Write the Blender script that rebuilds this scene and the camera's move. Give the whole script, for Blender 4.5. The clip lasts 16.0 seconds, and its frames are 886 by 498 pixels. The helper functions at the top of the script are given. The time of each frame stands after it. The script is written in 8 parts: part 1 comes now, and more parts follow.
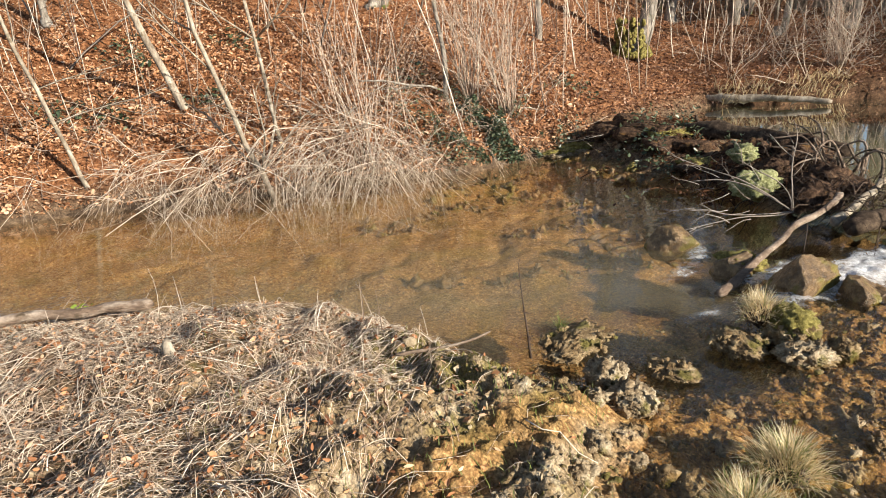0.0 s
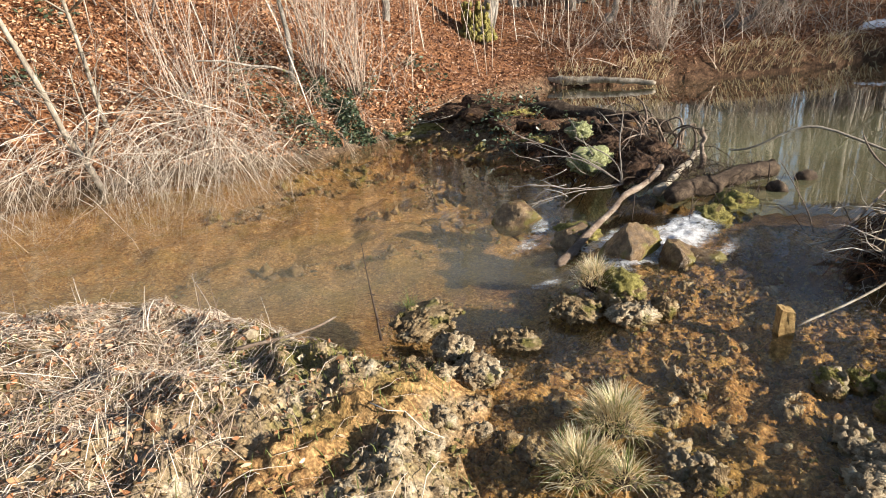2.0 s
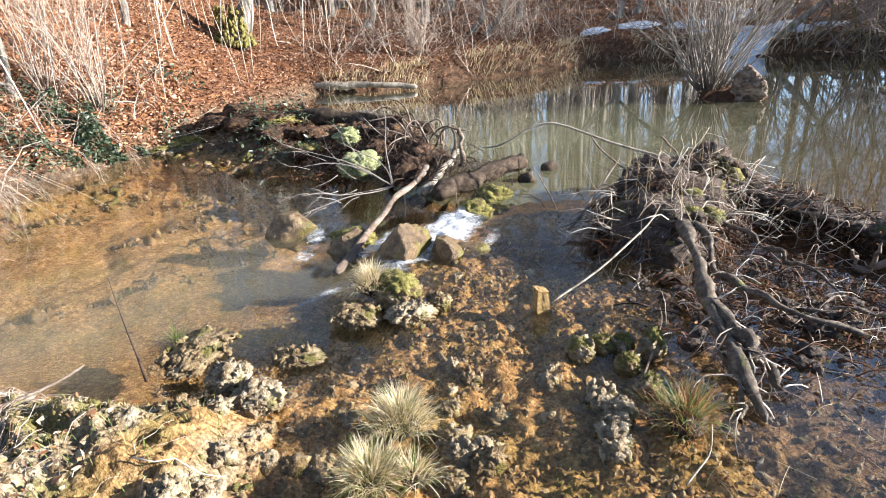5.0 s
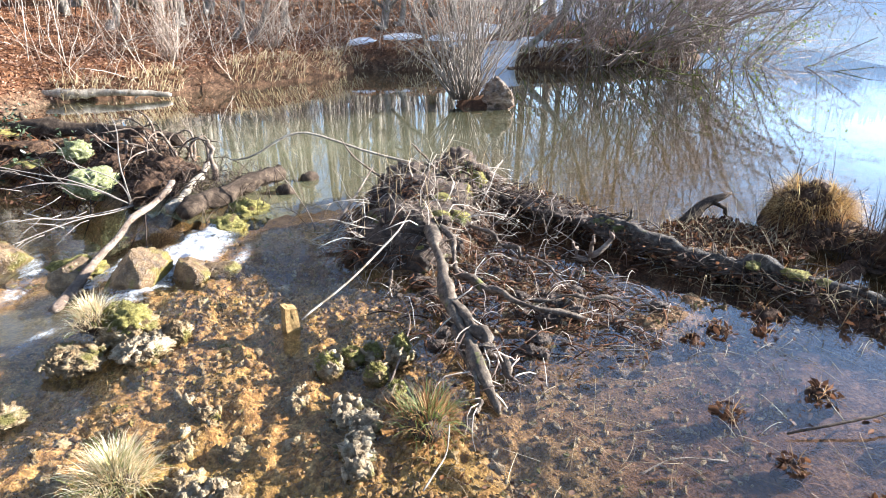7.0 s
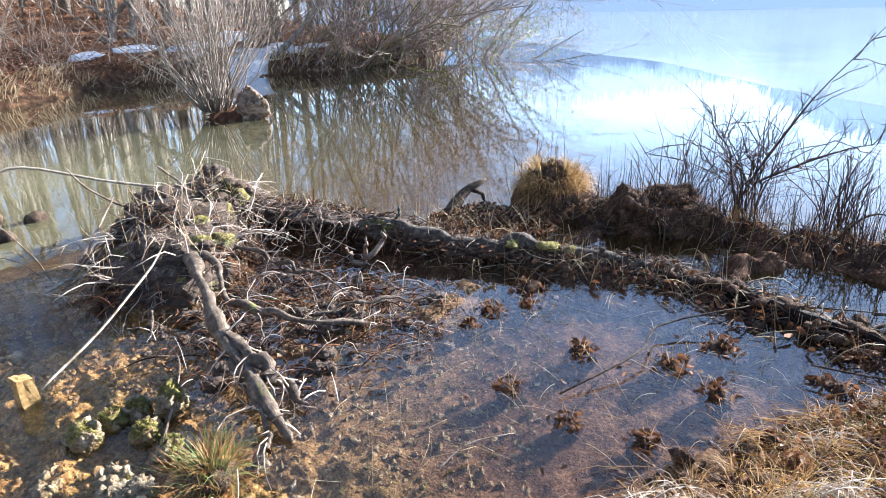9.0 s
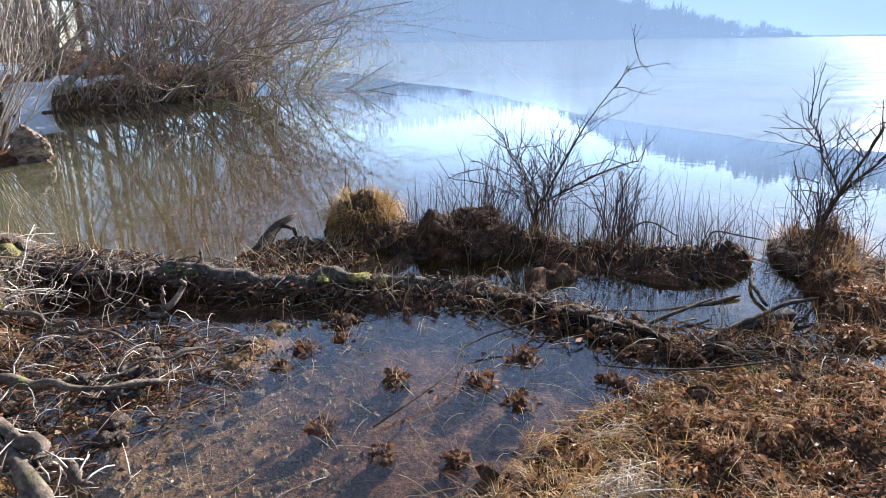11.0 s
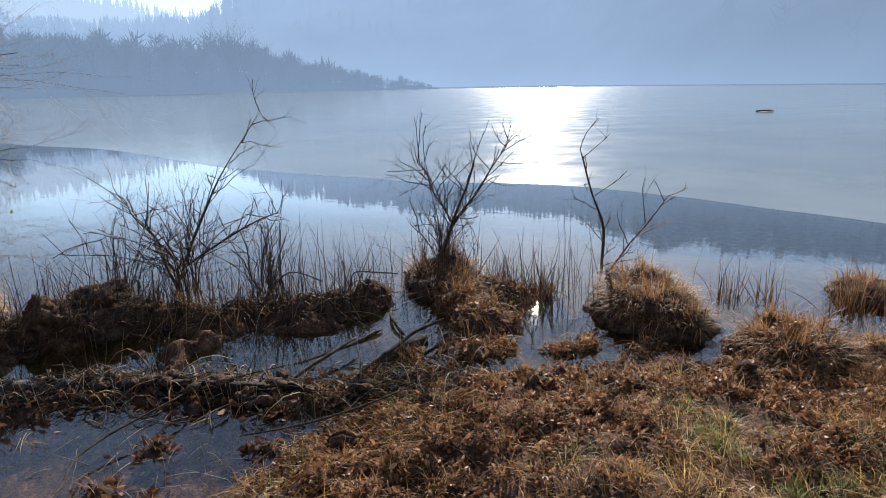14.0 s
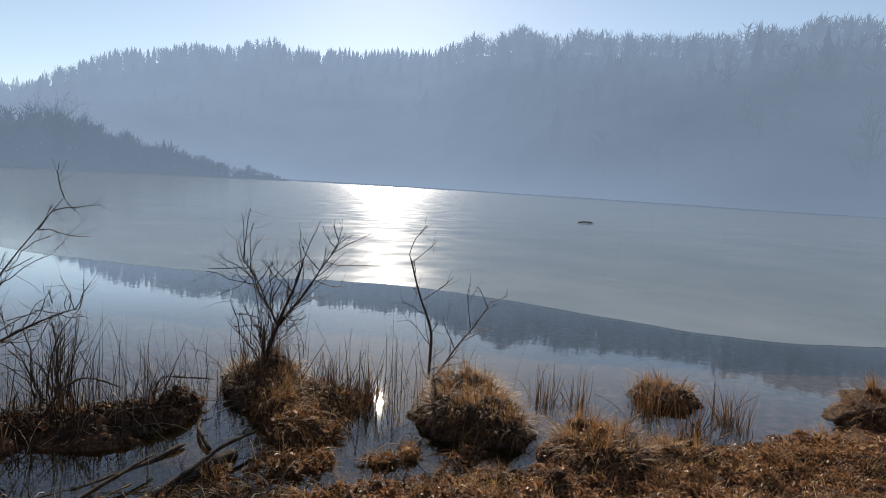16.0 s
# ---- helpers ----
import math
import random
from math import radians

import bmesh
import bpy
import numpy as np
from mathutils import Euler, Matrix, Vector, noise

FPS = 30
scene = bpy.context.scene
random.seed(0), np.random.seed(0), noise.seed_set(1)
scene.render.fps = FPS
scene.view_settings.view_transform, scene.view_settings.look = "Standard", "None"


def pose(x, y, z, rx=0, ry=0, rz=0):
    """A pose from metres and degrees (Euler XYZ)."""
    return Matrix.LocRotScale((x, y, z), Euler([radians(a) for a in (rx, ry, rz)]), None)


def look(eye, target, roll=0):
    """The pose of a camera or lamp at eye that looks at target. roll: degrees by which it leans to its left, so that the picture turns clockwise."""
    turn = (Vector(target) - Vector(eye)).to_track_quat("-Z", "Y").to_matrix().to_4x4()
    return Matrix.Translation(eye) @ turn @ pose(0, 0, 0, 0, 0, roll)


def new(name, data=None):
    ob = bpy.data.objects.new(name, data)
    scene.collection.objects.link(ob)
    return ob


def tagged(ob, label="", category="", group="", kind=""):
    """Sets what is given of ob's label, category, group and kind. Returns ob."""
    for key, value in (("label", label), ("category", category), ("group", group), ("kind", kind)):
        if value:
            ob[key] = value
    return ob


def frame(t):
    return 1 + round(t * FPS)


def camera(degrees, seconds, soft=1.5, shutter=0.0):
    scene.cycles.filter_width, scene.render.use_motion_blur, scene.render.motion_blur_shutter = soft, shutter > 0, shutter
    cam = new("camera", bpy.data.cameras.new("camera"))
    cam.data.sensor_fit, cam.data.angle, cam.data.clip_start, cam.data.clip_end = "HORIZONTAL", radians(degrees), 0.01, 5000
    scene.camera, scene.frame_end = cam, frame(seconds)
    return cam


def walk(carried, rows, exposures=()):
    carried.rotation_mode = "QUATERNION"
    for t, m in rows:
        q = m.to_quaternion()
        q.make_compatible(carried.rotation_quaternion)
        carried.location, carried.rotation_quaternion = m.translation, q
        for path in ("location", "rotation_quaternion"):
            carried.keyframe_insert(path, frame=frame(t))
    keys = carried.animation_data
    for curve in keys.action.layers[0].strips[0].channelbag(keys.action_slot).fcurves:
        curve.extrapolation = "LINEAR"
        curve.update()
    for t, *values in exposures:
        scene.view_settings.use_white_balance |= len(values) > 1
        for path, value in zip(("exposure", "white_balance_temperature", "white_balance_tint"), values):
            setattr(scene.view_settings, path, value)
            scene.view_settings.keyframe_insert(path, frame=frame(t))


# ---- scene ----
cam = camera(70.77, 16.0, 1.0)
EXPOSURES = [(0.0, 1.2, 6450, 10), (3.0, 1.48, 6000, 10), (5.5, 2.08, 5550, 10), (7.5, 2.44, 5500, 11), (9.0, 2.43, 5500, 12), (11.5, 1.78, 5650, 12), (12.5, 1.4, 5800, 12), (14.5, 1.2, 6150, 11), (16.0, 0.74, 6500, 11)]

ROWS = [
    (0.0, 0.0003, 0.0003, 1.7689, 70.8897, 4.4475, 0.3646),
    (0.5, 0.0324, 0.0138, 1.7518, 70.3317, 3.8868, -3.7720),
    (1.0, 0.0638, 0.0268, 1.7424, 69.8107, 3.6095, -6.6264),
    (1.5, 0.1034, 0.0408, 1.7300, 69.2859, 3.1676, -10.0837),
    (2.0, 0.1332, 0.0416, 1.7208, 68.6504, 3.2271, -12.2076),
    (2.5, 0.1542, 0.0513, 1.7072, 68.1709, 2.5703, -15.1669),
    (3.0, 0.1781, 0.0564, 1.7049, 68.1449, 2.5359, -18.0608),
    (5.5, 0.2867, 0.0415, 1.7321, 68.0926, 1.7887, -37.3311),
    (6.0, 0.3612, 0.0218, 1.7259, 68.1904, 1.3618, -42.8762),
    (6.5, 0.4591, -0.0058, 1.7143, 68.4519, 0.5589, -47.8739),
    (7.0, 0.5290, -0.0528, 1.7106, 68.5959, -0.5716, -51.5117),
    (7.5, 0.5654, -0.0482, 1.7153, 68.8246, 1.4829, -59.2817),
    (8.0, 0.5835, -0.0447, 1.7121, 68.6921, 0.9537, -64.7701),
    (8.5, 0.6188, -0.0604, 1.7059, 68.7485, 1.1148, -69.0064),
    (9.0, 0.6550, -0.0833, 1.7071, 68.8766, 0.9084, -72.8957),
    (11.5, 0.7237, -0.2950, 1.7399, 71.6947, 0.4188, -93.0611),
    (12.0, 0.7395, -0.3406, 1.7287, 72.1500, 0.0687, -97.4103),
    (12.5, 0.7365, -0.4037, 1.7328, 72.6185, -0.1223, -102.2467),
    (13.0, 0.7381, -0.5021, 1.7281, 73.4575, 0.1570, -109.0893),
    (13.5, 0.7348, -0.5515, 1.7316, 74.0140, 0.0412, -114.2844),
    (14.0, 0.7371, -0.6038, 1.7466, 75.2126, 0.9407, -118.2524),
    (14.5, 0.7222, -0.6739, 1.7674, 77.0093, 0.7681, -122.6814),
    (15.0, 0.7330, -0.7267, 1.7795, 79.4629, -0.1885, -126.1429),
    (15.5, 0.6988, -0.7368, 1.8040, 82.5634, -1.4943, -129.4577),
    (16.0, 0.7006, -0.7610, 1.8081, 84.1752, -3.2461, -131.7360),
]
walk(cam, [(t, pose(*p)) for t, *p in ROWS], EXPOSURES)
# ---- end path ----
# ---- plan of the place: heights of ground and water ----
SUN_AZ, SUN_EL = 126.8, 19.9   # degrees, clockwise from +y, and above the horizon


def hash2(ix, iy, seed):
    h = (ix.astype(np.int64) * 374761393 + iy.astype(np.int64) * 668265263 + seed * 974711) & 0x7FFFFFFF
    h = ((h ^ (h >> 13)) * 1274126177) & 0x7FFFFFFF
    return ((h ^ (h >> 16)) & 0xFFFF) / 65535.0


def vnoise(x, y, seed=0):
    ix, iy = np.floor(x), np.floor(y)
    fx, fy = x - ix, y - iy
    u, v = fx * fx * (3 - 2 * fx), fy * fy * (3 - 2 * fy)
    a, b = hash2(ix, iy, seed), hash2(ix + 1, iy, seed)
    c, d = hash2(ix, iy + 1, seed), hash2(ix + 1, iy + 1, seed)
    return (a * (1 - u) + b * u) * (1 - v) + (c * (1 - u) + d * u) * v


def fbm(x, y, scale, octaves=4, seed=0):
    s, amp, total = 0.0, 1.0, 0.0
    for o in range(octaves):
        s = s + amp * vnoise(x / scale * 2 ** o + 17.3 * o, y / scale * 2 ** o - 9.1 * o, seed + o)
        total, amp = total + amp, amp * 0.5
    return s / total


def noise3(p, seed=0):
    i = np.floor(p)
    f = p - i
    u = f * f * (3 - 2 * f)
    out = 0.0
    for dz in (0, 1):
        k = (i[:, 2] + dz) * 57 + seed * 131
        a, b = hash2(i[:, 0] + k, i[:, 1] - k, seed), hash2(i[:, 0] + 1 + k, i[:, 1] - k, seed)
        c, d = hash2(i[:, 0] + k, i[:, 1] + 1 - k, seed), hash2(i[:, 0] + 1 + k, i[:, 1] + 1 - k, seed)
        flat = (a * (1 - u[:, 0]) + b * u[:, 0]) * (1 - u[:, 1]) + (c * (1 - u[:, 0]) + d * u[:, 0]) * u[:, 1]
        out = out + flat * (u[:, 2] if dz else 1 - u[:, 2])
    return out


def fbm3(p, octaves=4, seed=0):
    s, amp, total = 0.0, 1.0, 0.0
    for o in range(octaves):
        s = s + amp * noise3(p * 2.1 ** o + 5.7 * o, seed + o)
        total, amp = total + amp, amp * 0.55
    return s / total


def smooth(a, b, v):
    t = np.clip((v - a) / (b - a), 0, 1)
    return t * t * (3 - 2 * t)


def inside_dist(poly, x, y):
    """Distance to the outline of a polygon, positive inside."""
    n, d, odd = len(poly), np.full(np.shape(x), 1e9), np.zeros(np.shape(x), bool)
    for i in range(n):
        (ax, ay), (bx, by) = poly[i], poly[(i + 1) % n]
        ex, ey = bx - ax, by - ay
        t = np.clip(((x - ax) * ex + (y - ay) * ey) / (ex * ex + ey * ey), 0, 1)
        d = np.minimum(d, np.hypot(x - ax - t * ex, y - ay - t * ey))
        odd ^= ((ay > y) != (by > y)) & (x < ex * (y - ay) / (ey if ey else 1e-9) + ax)
    return np.where(odd, d, -d)


def line_dist(line, x, y):
    d, along = np.full(np.shape(x), 1e9), np.zeros(np.shape(x))
    for i, ((ax, ay), (bx, by)) in enumerate(zip(line, line[1:])):
        ex, ey = bx - ax, by - ay
        t = np.clip(((x - ax) * ex + (y - ay) * ey) / (ex * ex + ey * ey), 0, 1)
        e = np.hypot(x - ax - t * ex, y - ay - t * ey)
        along = np.where(e < d, i + t, along)
        d = np.minimum(d, e)
    return d, along


NEAR = [(-60, 5.0), (-8, 4.5), (-3.4, 4.1), (-2.2, 4.25), (-1.3, 4.2), (-0.74, 4.05), (-0.33, 3.65), (0.08, 3.2), (0.4, 2.95), (0.72, 2.75),
        (0.8, 2.45), (0.55, 2.1), (0.6, 1.6), (1.2, 1.0), (2.1, 0.5), (2.35, 0.2), (2.55, -0.08), (2.84, -0.34), (3.1, -0.64), (3.5, -1.2), (3.72, -1.8),
        (3.68, -2.45), (3.42, -3.15), (3.08, -3.95), (2.8, -4.6), (2.45, -5.4), (2.1, -6.5), (2.0, -8.0), (1.0, -11), (-4, -18), (-60, -40)]
FAR = [(-90, 9), (-20, 7.0), (-6, 7.73), (-4.65, 8.05), (-2.5, 8.2), (-1.67, 8.57), (0.17, 8.74), (0.77, 9.16), (2.1, 9.9), (3.2, 10.6), (5.0, 12.4),
       (6.4, 11.95), (9.2, 11.85), (11.4, 12.0), (12.9, 12.7), (14.3, 11.4), (17.8, 9.2), (20.5, 7.9), (23.5, 6.7), (25.5, 7.6), (32, 12), (45, 22), (80, 60), (120, 160), (-90, 160)]
# everything below the dam: pool and shallow apron
BELOW = [(-60, 4), (-60, 9), (-4.6, 8.6), (0.2, 9.5), (2.2, 10.3), (2.9, 8.6), (3.3, 7.0), (3.0, 5.7), (3.15, 4.75), (3.6, 4.3), (4.3, 3.9), (4.9, 3.2), (5.1, 2.2),
         (4.85, 1.5), (4.75, 0.8), (4.6, 0.2), (4.6, -0.2), (4.4, -0.65), (4.12, -1.0), (3.9, -1.4), (3.75, -1.85), (3.0, -2.5), (0, 0)]
RIDGE = [(5.0, 3.3), (5.15, 2.4), (5.05, 1.6), (4.85, 0.9), (4.75, 0.25), (4.78, -0.25), (4.55, -0.7), (4.25, -1.08), (4.02, -1.45), (3.9, -1.85), (3.8, -2.2)]
SHORE = [(6.25, 0.6), (5.95, 0.0), (5.9, -0.55), (5.65, -1.1), (5.5, -1.6), (5.3, -2.1), (5.45, -2.7), (5.5, -3.2), (4.9, -3.4)]
# the still channel between the dam and the bar along the lake, open to the lake at one end
CHANNEL = [(4.95, -0.95), (4.6, -1.2), (4.38, -1.5), (4.3, -1.9), (4.38, -2.3), (4.66, -2.6), (5.1, -2.78), (6.0, -2.95), (6.0, -2.62), (5.4, -2.56), (5.14, -2.36), (4.92, -2.05), (4.9, -1.72), (5.16, -1.4)]
# x, y, radius, height over what lies round it
MOUNDS = [(3.98, -2.7, 0.26, 0.09), (3.8, -3.2, 0.24, 0.08), (4.2, -2.45, 0.2, 0.09), (3.55, -3.55, 0.22, 0.08), (4.05, -2.15, 0.22, 0.09), (4.3, -2.95, 0.16, 0.07), (4.95, 3.3, 0.5, 0.34), (5.2, 3.45, 0.22, 0.2), (4.45, 3.25, 0.55, 0.3), (4.0, 2.95, 0.5, 0.24), (3.7, 2.75, 0.35, 0.14), (6.25, 0.6, 0.38, 0.26), (5.95, -0.35, 0.4, 0.24), (5.4, -1.2, 0.35, 0.14), (5.15, -1.75, 0.4, 0.13),
          (5.4, -2.2, 0.35, 0.12), (5.55, -3.2, 0.36, 0.24), (4.9, -3.18, 0.2, 0.14), (4.0, -4.15, 0.38, 0.17), (4.35, -4.4, 0.3, 0.15), (2.95, -4.35, 0.4, 0.22), (2.6, -4.8, 0.35, 0.16),
          (3.4, -6.0, 0.35, 0.14), (1.9, -7.0, 0.4, 0.25), (10.15, 6.7, 0.65, 0.22), (3.1, 9.4, 1.0, 0.3), (3.05, 8.4, 0.7, 0.22), (3.4, 7.4, 0.55, 0.18), (3.8, 6.5, 0.5, 0.14), (3.3, 5.9, 0.4, 0.1), (3.65, 1.55, 0.6, 0.12), (4.05, 1.0, 0.42, 0.1), (3.2, 1.35, 0.36, 0.08),
          (4.55, -2.9, 0.33, 0.2), (5.0, -2.85, 0.3, 0.2), (3.75, -4.2, 0.34, 0.12), (4.75, -2.3, 0.27, 0.16), (3.45, -4.75, 0.3, 0.1), (5.05, -0.95, 0.2, 0.16), (5.25, -0.6, 0.2, 0.09), (5.5, 0.2, 0.25, 0.1), (5.6, 0.9, 0.34, 0.12), (5.45, 1.25, 0.34, 0.12), (5.8, 1.2, 0.28, 0.11), (5.75, 0.62, 0.26, 0.1)]


def below_amount(x, y):
    return smooth(-0.25, 0.35, inside_dist(BELOW, x, y))


def water_height(x, y):
    pool = smooth(2.9, 1.2, x - 0.35 * (y - 4.0)) * smooth(2.6, 3.8, y + 0.3 * x)
    low = -0.05 + 0.035 * smooth(1.4, 2.4, x - 0.6 * y) - 0.1 * np.clip(pool + smooth(4.3, 5.2, y), 0, 1)
    return low * below_amount(x, y)


def far_slope(x):
    return 0.14 + 0.34 * smooth(8.0, 1.5, x)


def ground_height(x, y):
    x, y = np.asarray(x, float), np.asarray(y, float)
    near, far = inside_dist(NEAR, x, y), inside_dist(FAR, x, y)
    below = below_amount(x, y)
    w = water_height(x, y)
    shallow = 0.02 + 0.05 * fbm(x, y, 0.9, 3, 5) + 0.05 * smooth(1.4, 2.4, x - 0.6 * y)
    deep = 0.18 + 0.4 * smooth(0.3, 5.0, -near) + 6.0 * smooth(10, 120, np.minimum(-near, -far))
    pool = 0.12 + 0.14 * smooth(0.0, 1.0, np.minimum(-near, -far))
    lower = smooth(-0.08, -0.14, w)
    bed = np.where(below > 0.5, shallow * (1 - lower) + pool * lower, deep)
    z = w - bed
    # stepped stones in the apron
    calm = smooth(1.6, 2.6, x - 0.6 * y)
    crust = 1 - 2 * np.abs(fbm(x, y, 0.34, 5, 11) - 0.5)
    pits = np.clip(fbm(x, y, 0.26, 4, 111) - 0.53, 0, 1)
    rough = ((crust - 0.8) * 0.075 + (fbm(x, y, 0.1, 4, 13) - 0.5) * 0.085 + 0.02 * (0.5 - np.abs(vnoise(x / 0.045, y / 0.045, 113) - 0.5) * 2) - 0.14 * pits) * (1 - 0.75 * calm) * below * (1 - lower) + ((0.5 - 2 * np.abs(fbm(x, y, 0.7, 4, 77) - 0.5)) * -0.12 + (fbm(x * 0.5, y, 0.16, 3, 79) - 0.5) * 0.06) * lower * smooth(3.9, 5.4, y)
    z = z + rough - 0.12 * np.exp(-(((x - 3.3) / 0.4) ** 2 + ((y - 3.5) / 0.55) ** 2))
    # the dam and the low bars along the lake
    wx = x + (fbm(x, y, 0.4, 3, 51) - 0.5) * 0.5
    wy = y + (fbm(x, y, 0.4, 3, 53) - 0.5) * 0.5
    d, _ = line_dist(RIDGE, wx, wy)
    z = np.maximum(z, (0.055 + 0.09 * smooth(1.5, 2.4, y) - 0.02 * smooth(-0.2, -0.9, y)) * np.exp(-(d / 0.18) ** 2) * 1.4 + (fbm(x, y, 0.15, 3, 3) - 0.5) * 0.1 - 0.06 - 9 * smooth(0.35, 2.0, d))
    d, _ = line_dist(SHORE, wx, wy)
    z = np.maximum(z, 0.16 * np.exp(-(d / 0.24) ** 2) + (fbm(x, y, 0.2, 3, 4) - 0.5) * 0.1 - 0.06 - 9 * smooth(0.35, 2.0, d))
    for mx, my, r, h in MOUNDS:
        q = np.hypot(wx - mx, wy - my) / r
        base = np.where(below > 0.5, -0.05, -0.02)
        z = np.maximum(z, np.where(q < 1.6, base + h * np.exp(-q ** 4) + (fbm(x, y, 0.12, 3, 8) - 0.5) * 0.12 - 0.04 - 0.06 * q, -9))
    cut = smooth(-0.07, 0.05, inside_dist(CHANNEL, x + (wx - x) * 0.3, y + (wy - y) * 0.3))
    z = z * (1 - cut) + np.minimum(z, -0.1) * cut
    # near bank
    inland = np.clip(near, 0, None)
    tufa = smooth(1.2, 0.2, x) * smooth(1.0, 2.0, y)
    hb = w + 0.02 + (0.05 + 0.09 * tufa) * smooth(0, 0.35, inland) + 0.1 * smooth(0.2, 1.6, inland) + 0.1 * smooth(2, 8, inland)
    hb = hb + (fbm(x, y, 0.35, 4, 21) - 0.5) * (0.07 + 0.11 * tufa) * smooth(0, 0.3, inland)
    hb = hb + (fbm(x, y, 0.09, 2, 23) - 0.5) * 0.05 + (fbm(x, y, 0.22, 3, 25) - 0.5) * 0.13 * smooth(0.4, -0.6, y) * smooth(0.1, 0.5, inland)
    crag = 1 - 2 * np.abs(fbm(x, y, 0.42, 5, 41) - 0.5)
    knob = np.abs(vnoise(x / 0.07, y / 0.07, 43) - 0.5) * 2
    hb = hb + tufa * smooth(0.0, 0.3, inland) * smooth(-1.9, -0.5, x) * (0.2 * (crag - 0.8) + 0.045 * (0.5 - knob) * crag + 0.04 * (vnoise(x / 0.033, y / 0.033, 47) - 0.5))
    hb = hb + 0.06 * np.exp(-(((x + 1.6) / 1.3) ** 2 + ((y - 3.4) / 0.7) ** 2))
    z = np.where(near > 0, np.maximum(z, hb), z)
    # far bank and the wooded slope
    up = np.clip(far, 0, None)
    step = 0.2 + 0.28 * smooth(4, 10, x)
    hf = w + step * smooth(0, 0.35, up) + far_slope(x) * np.clip(up - 0.2, 0, 45) + (fbm(x, y, 1.6, 4, 31) - 0.5) * 0.5 * smooth(0.2, 3, up) + (fbm(x, y, 0.2, 2, 33) - 0.5) * 0.05
    hf = hf - 0.12 * np.clip(up - 12, 0, 40)
    z = np.where(far > 0, np.maximum(z, hf), z)
    return z

# ---- world ----
world = bpy.data.worlds.new("world")
scene.world = world
world.use_nodes = True
wt = world.node_tree
sky = wt.nodes.new("ShaderNodeTexSky")
sky.sky_type, sky.sun_disc = "NISHITA", False
sky.sun_elevation, sky.sun_rotation = radians(SUN_EL), radians(SUN_AZ)
sky.air_density, sky.dust_density, sky.ozone_density = 1.0, 0.1, 2.6
wt.nodes["Background"].inputs["Strength"].default_value = 0.07
pale = wt.nodes.new("ShaderNodeHueSaturation")
pale.inputs["Saturation"].default_value = 0.78
wt.links.new(sky.outputs[0], pale.inputs["Color"])
wt.links.new(pale.outputs[0], wt.nodes["Background"].inputs[0])
sun_data = bpy.data.lights.new("sun", "SUN")
sun_data.energy, sun_data.angle, sun_data.color = 5.0, radians(0.53), (1.0, 0.9, 0.76)
sun = new("sun", sun_data)
_a, _e = radians(SUN_AZ), radians(SUN_EL)
SUN_DIR = Vector((math.sin(_a) * math.cos(_e), math.cos(_a) * math.cos(_e), math.sin(_e)))
sun.matrix_world = look(SUN_DIR * 50, (0, 0, 0))


# ---- materials ----
def nodes_of(name):
    m = bpy.data.materials.new(name)
    m.use_nodes = True
    nt = m.node_tree
    return m, nt, nt.nodes["Principled BSDF"], nt.nodes["Material Output"]


def node(nt, kind, **values):
    n = nt.nodes.new(kind)
    for k, v in values.items():
        n.inputs[k].default_value = v
    return n


def noise_of(nt, scale, detail=5.0, rough=0.6, stretch=None):
    tc = nt.nodes.new("ShaderNodeTexCoord")
    n = node(nt, "ShaderNodeTexNoise", Scale=scale, Detail=detail, Roughness=rough)
    if stretch:
        mp = nt.nodes.new("ShaderNodeMapping")
        mp.inputs["Scale"].default_value = stretch
        nt.links.new(tc.outputs["Object"], mp.inputs["Vector"])
        nt.links.new(mp.outputs[0], n.inputs["Vector"])
    else:
        nt.links.new(tc.outputs["Object"], n.inputs["Vector"])
    return n


def ramp(nt, source, stops):
    r = nt.nodes.new("ShaderNodeValToRGB")
    while len(r.color_ramp.elements) < len(stops):
        r.color_ramp.elements.new(0.5)
    for el, (p, c) in zip(r.color_ramp.elements, stops):
        el.position, el.color = p, (*c, 1)
    nt.links.new(source, r.inputs[0])
    return r


def mix(nt, fac, a, b, kind="MIX"):
    m = nt.nodes.new("ShaderNodeMix")
    m.data_type, m.blend_type = "RGBA", kind
    for s, sock in ((fac, m.inputs[0]), (a, m.inputs[6]), (b, m.inputs[7])):
        if hasattr(s, "links"):
            nt.links.new(s, sock)
        else:
            sock.default_value = s if not isinstance(s, tuple) else (*s, 1)
    return m.outputs[2]


def bump(nt, source, strength, distance, bsdf):
    b = node(nt, "ShaderNodeBump", Strength=strength, Distance=distance)
    nt.links.new(source, b.inputs["Height"])
    nt.links.new(b.outputs[0], bsdf.inputs["Normal"])
    return b


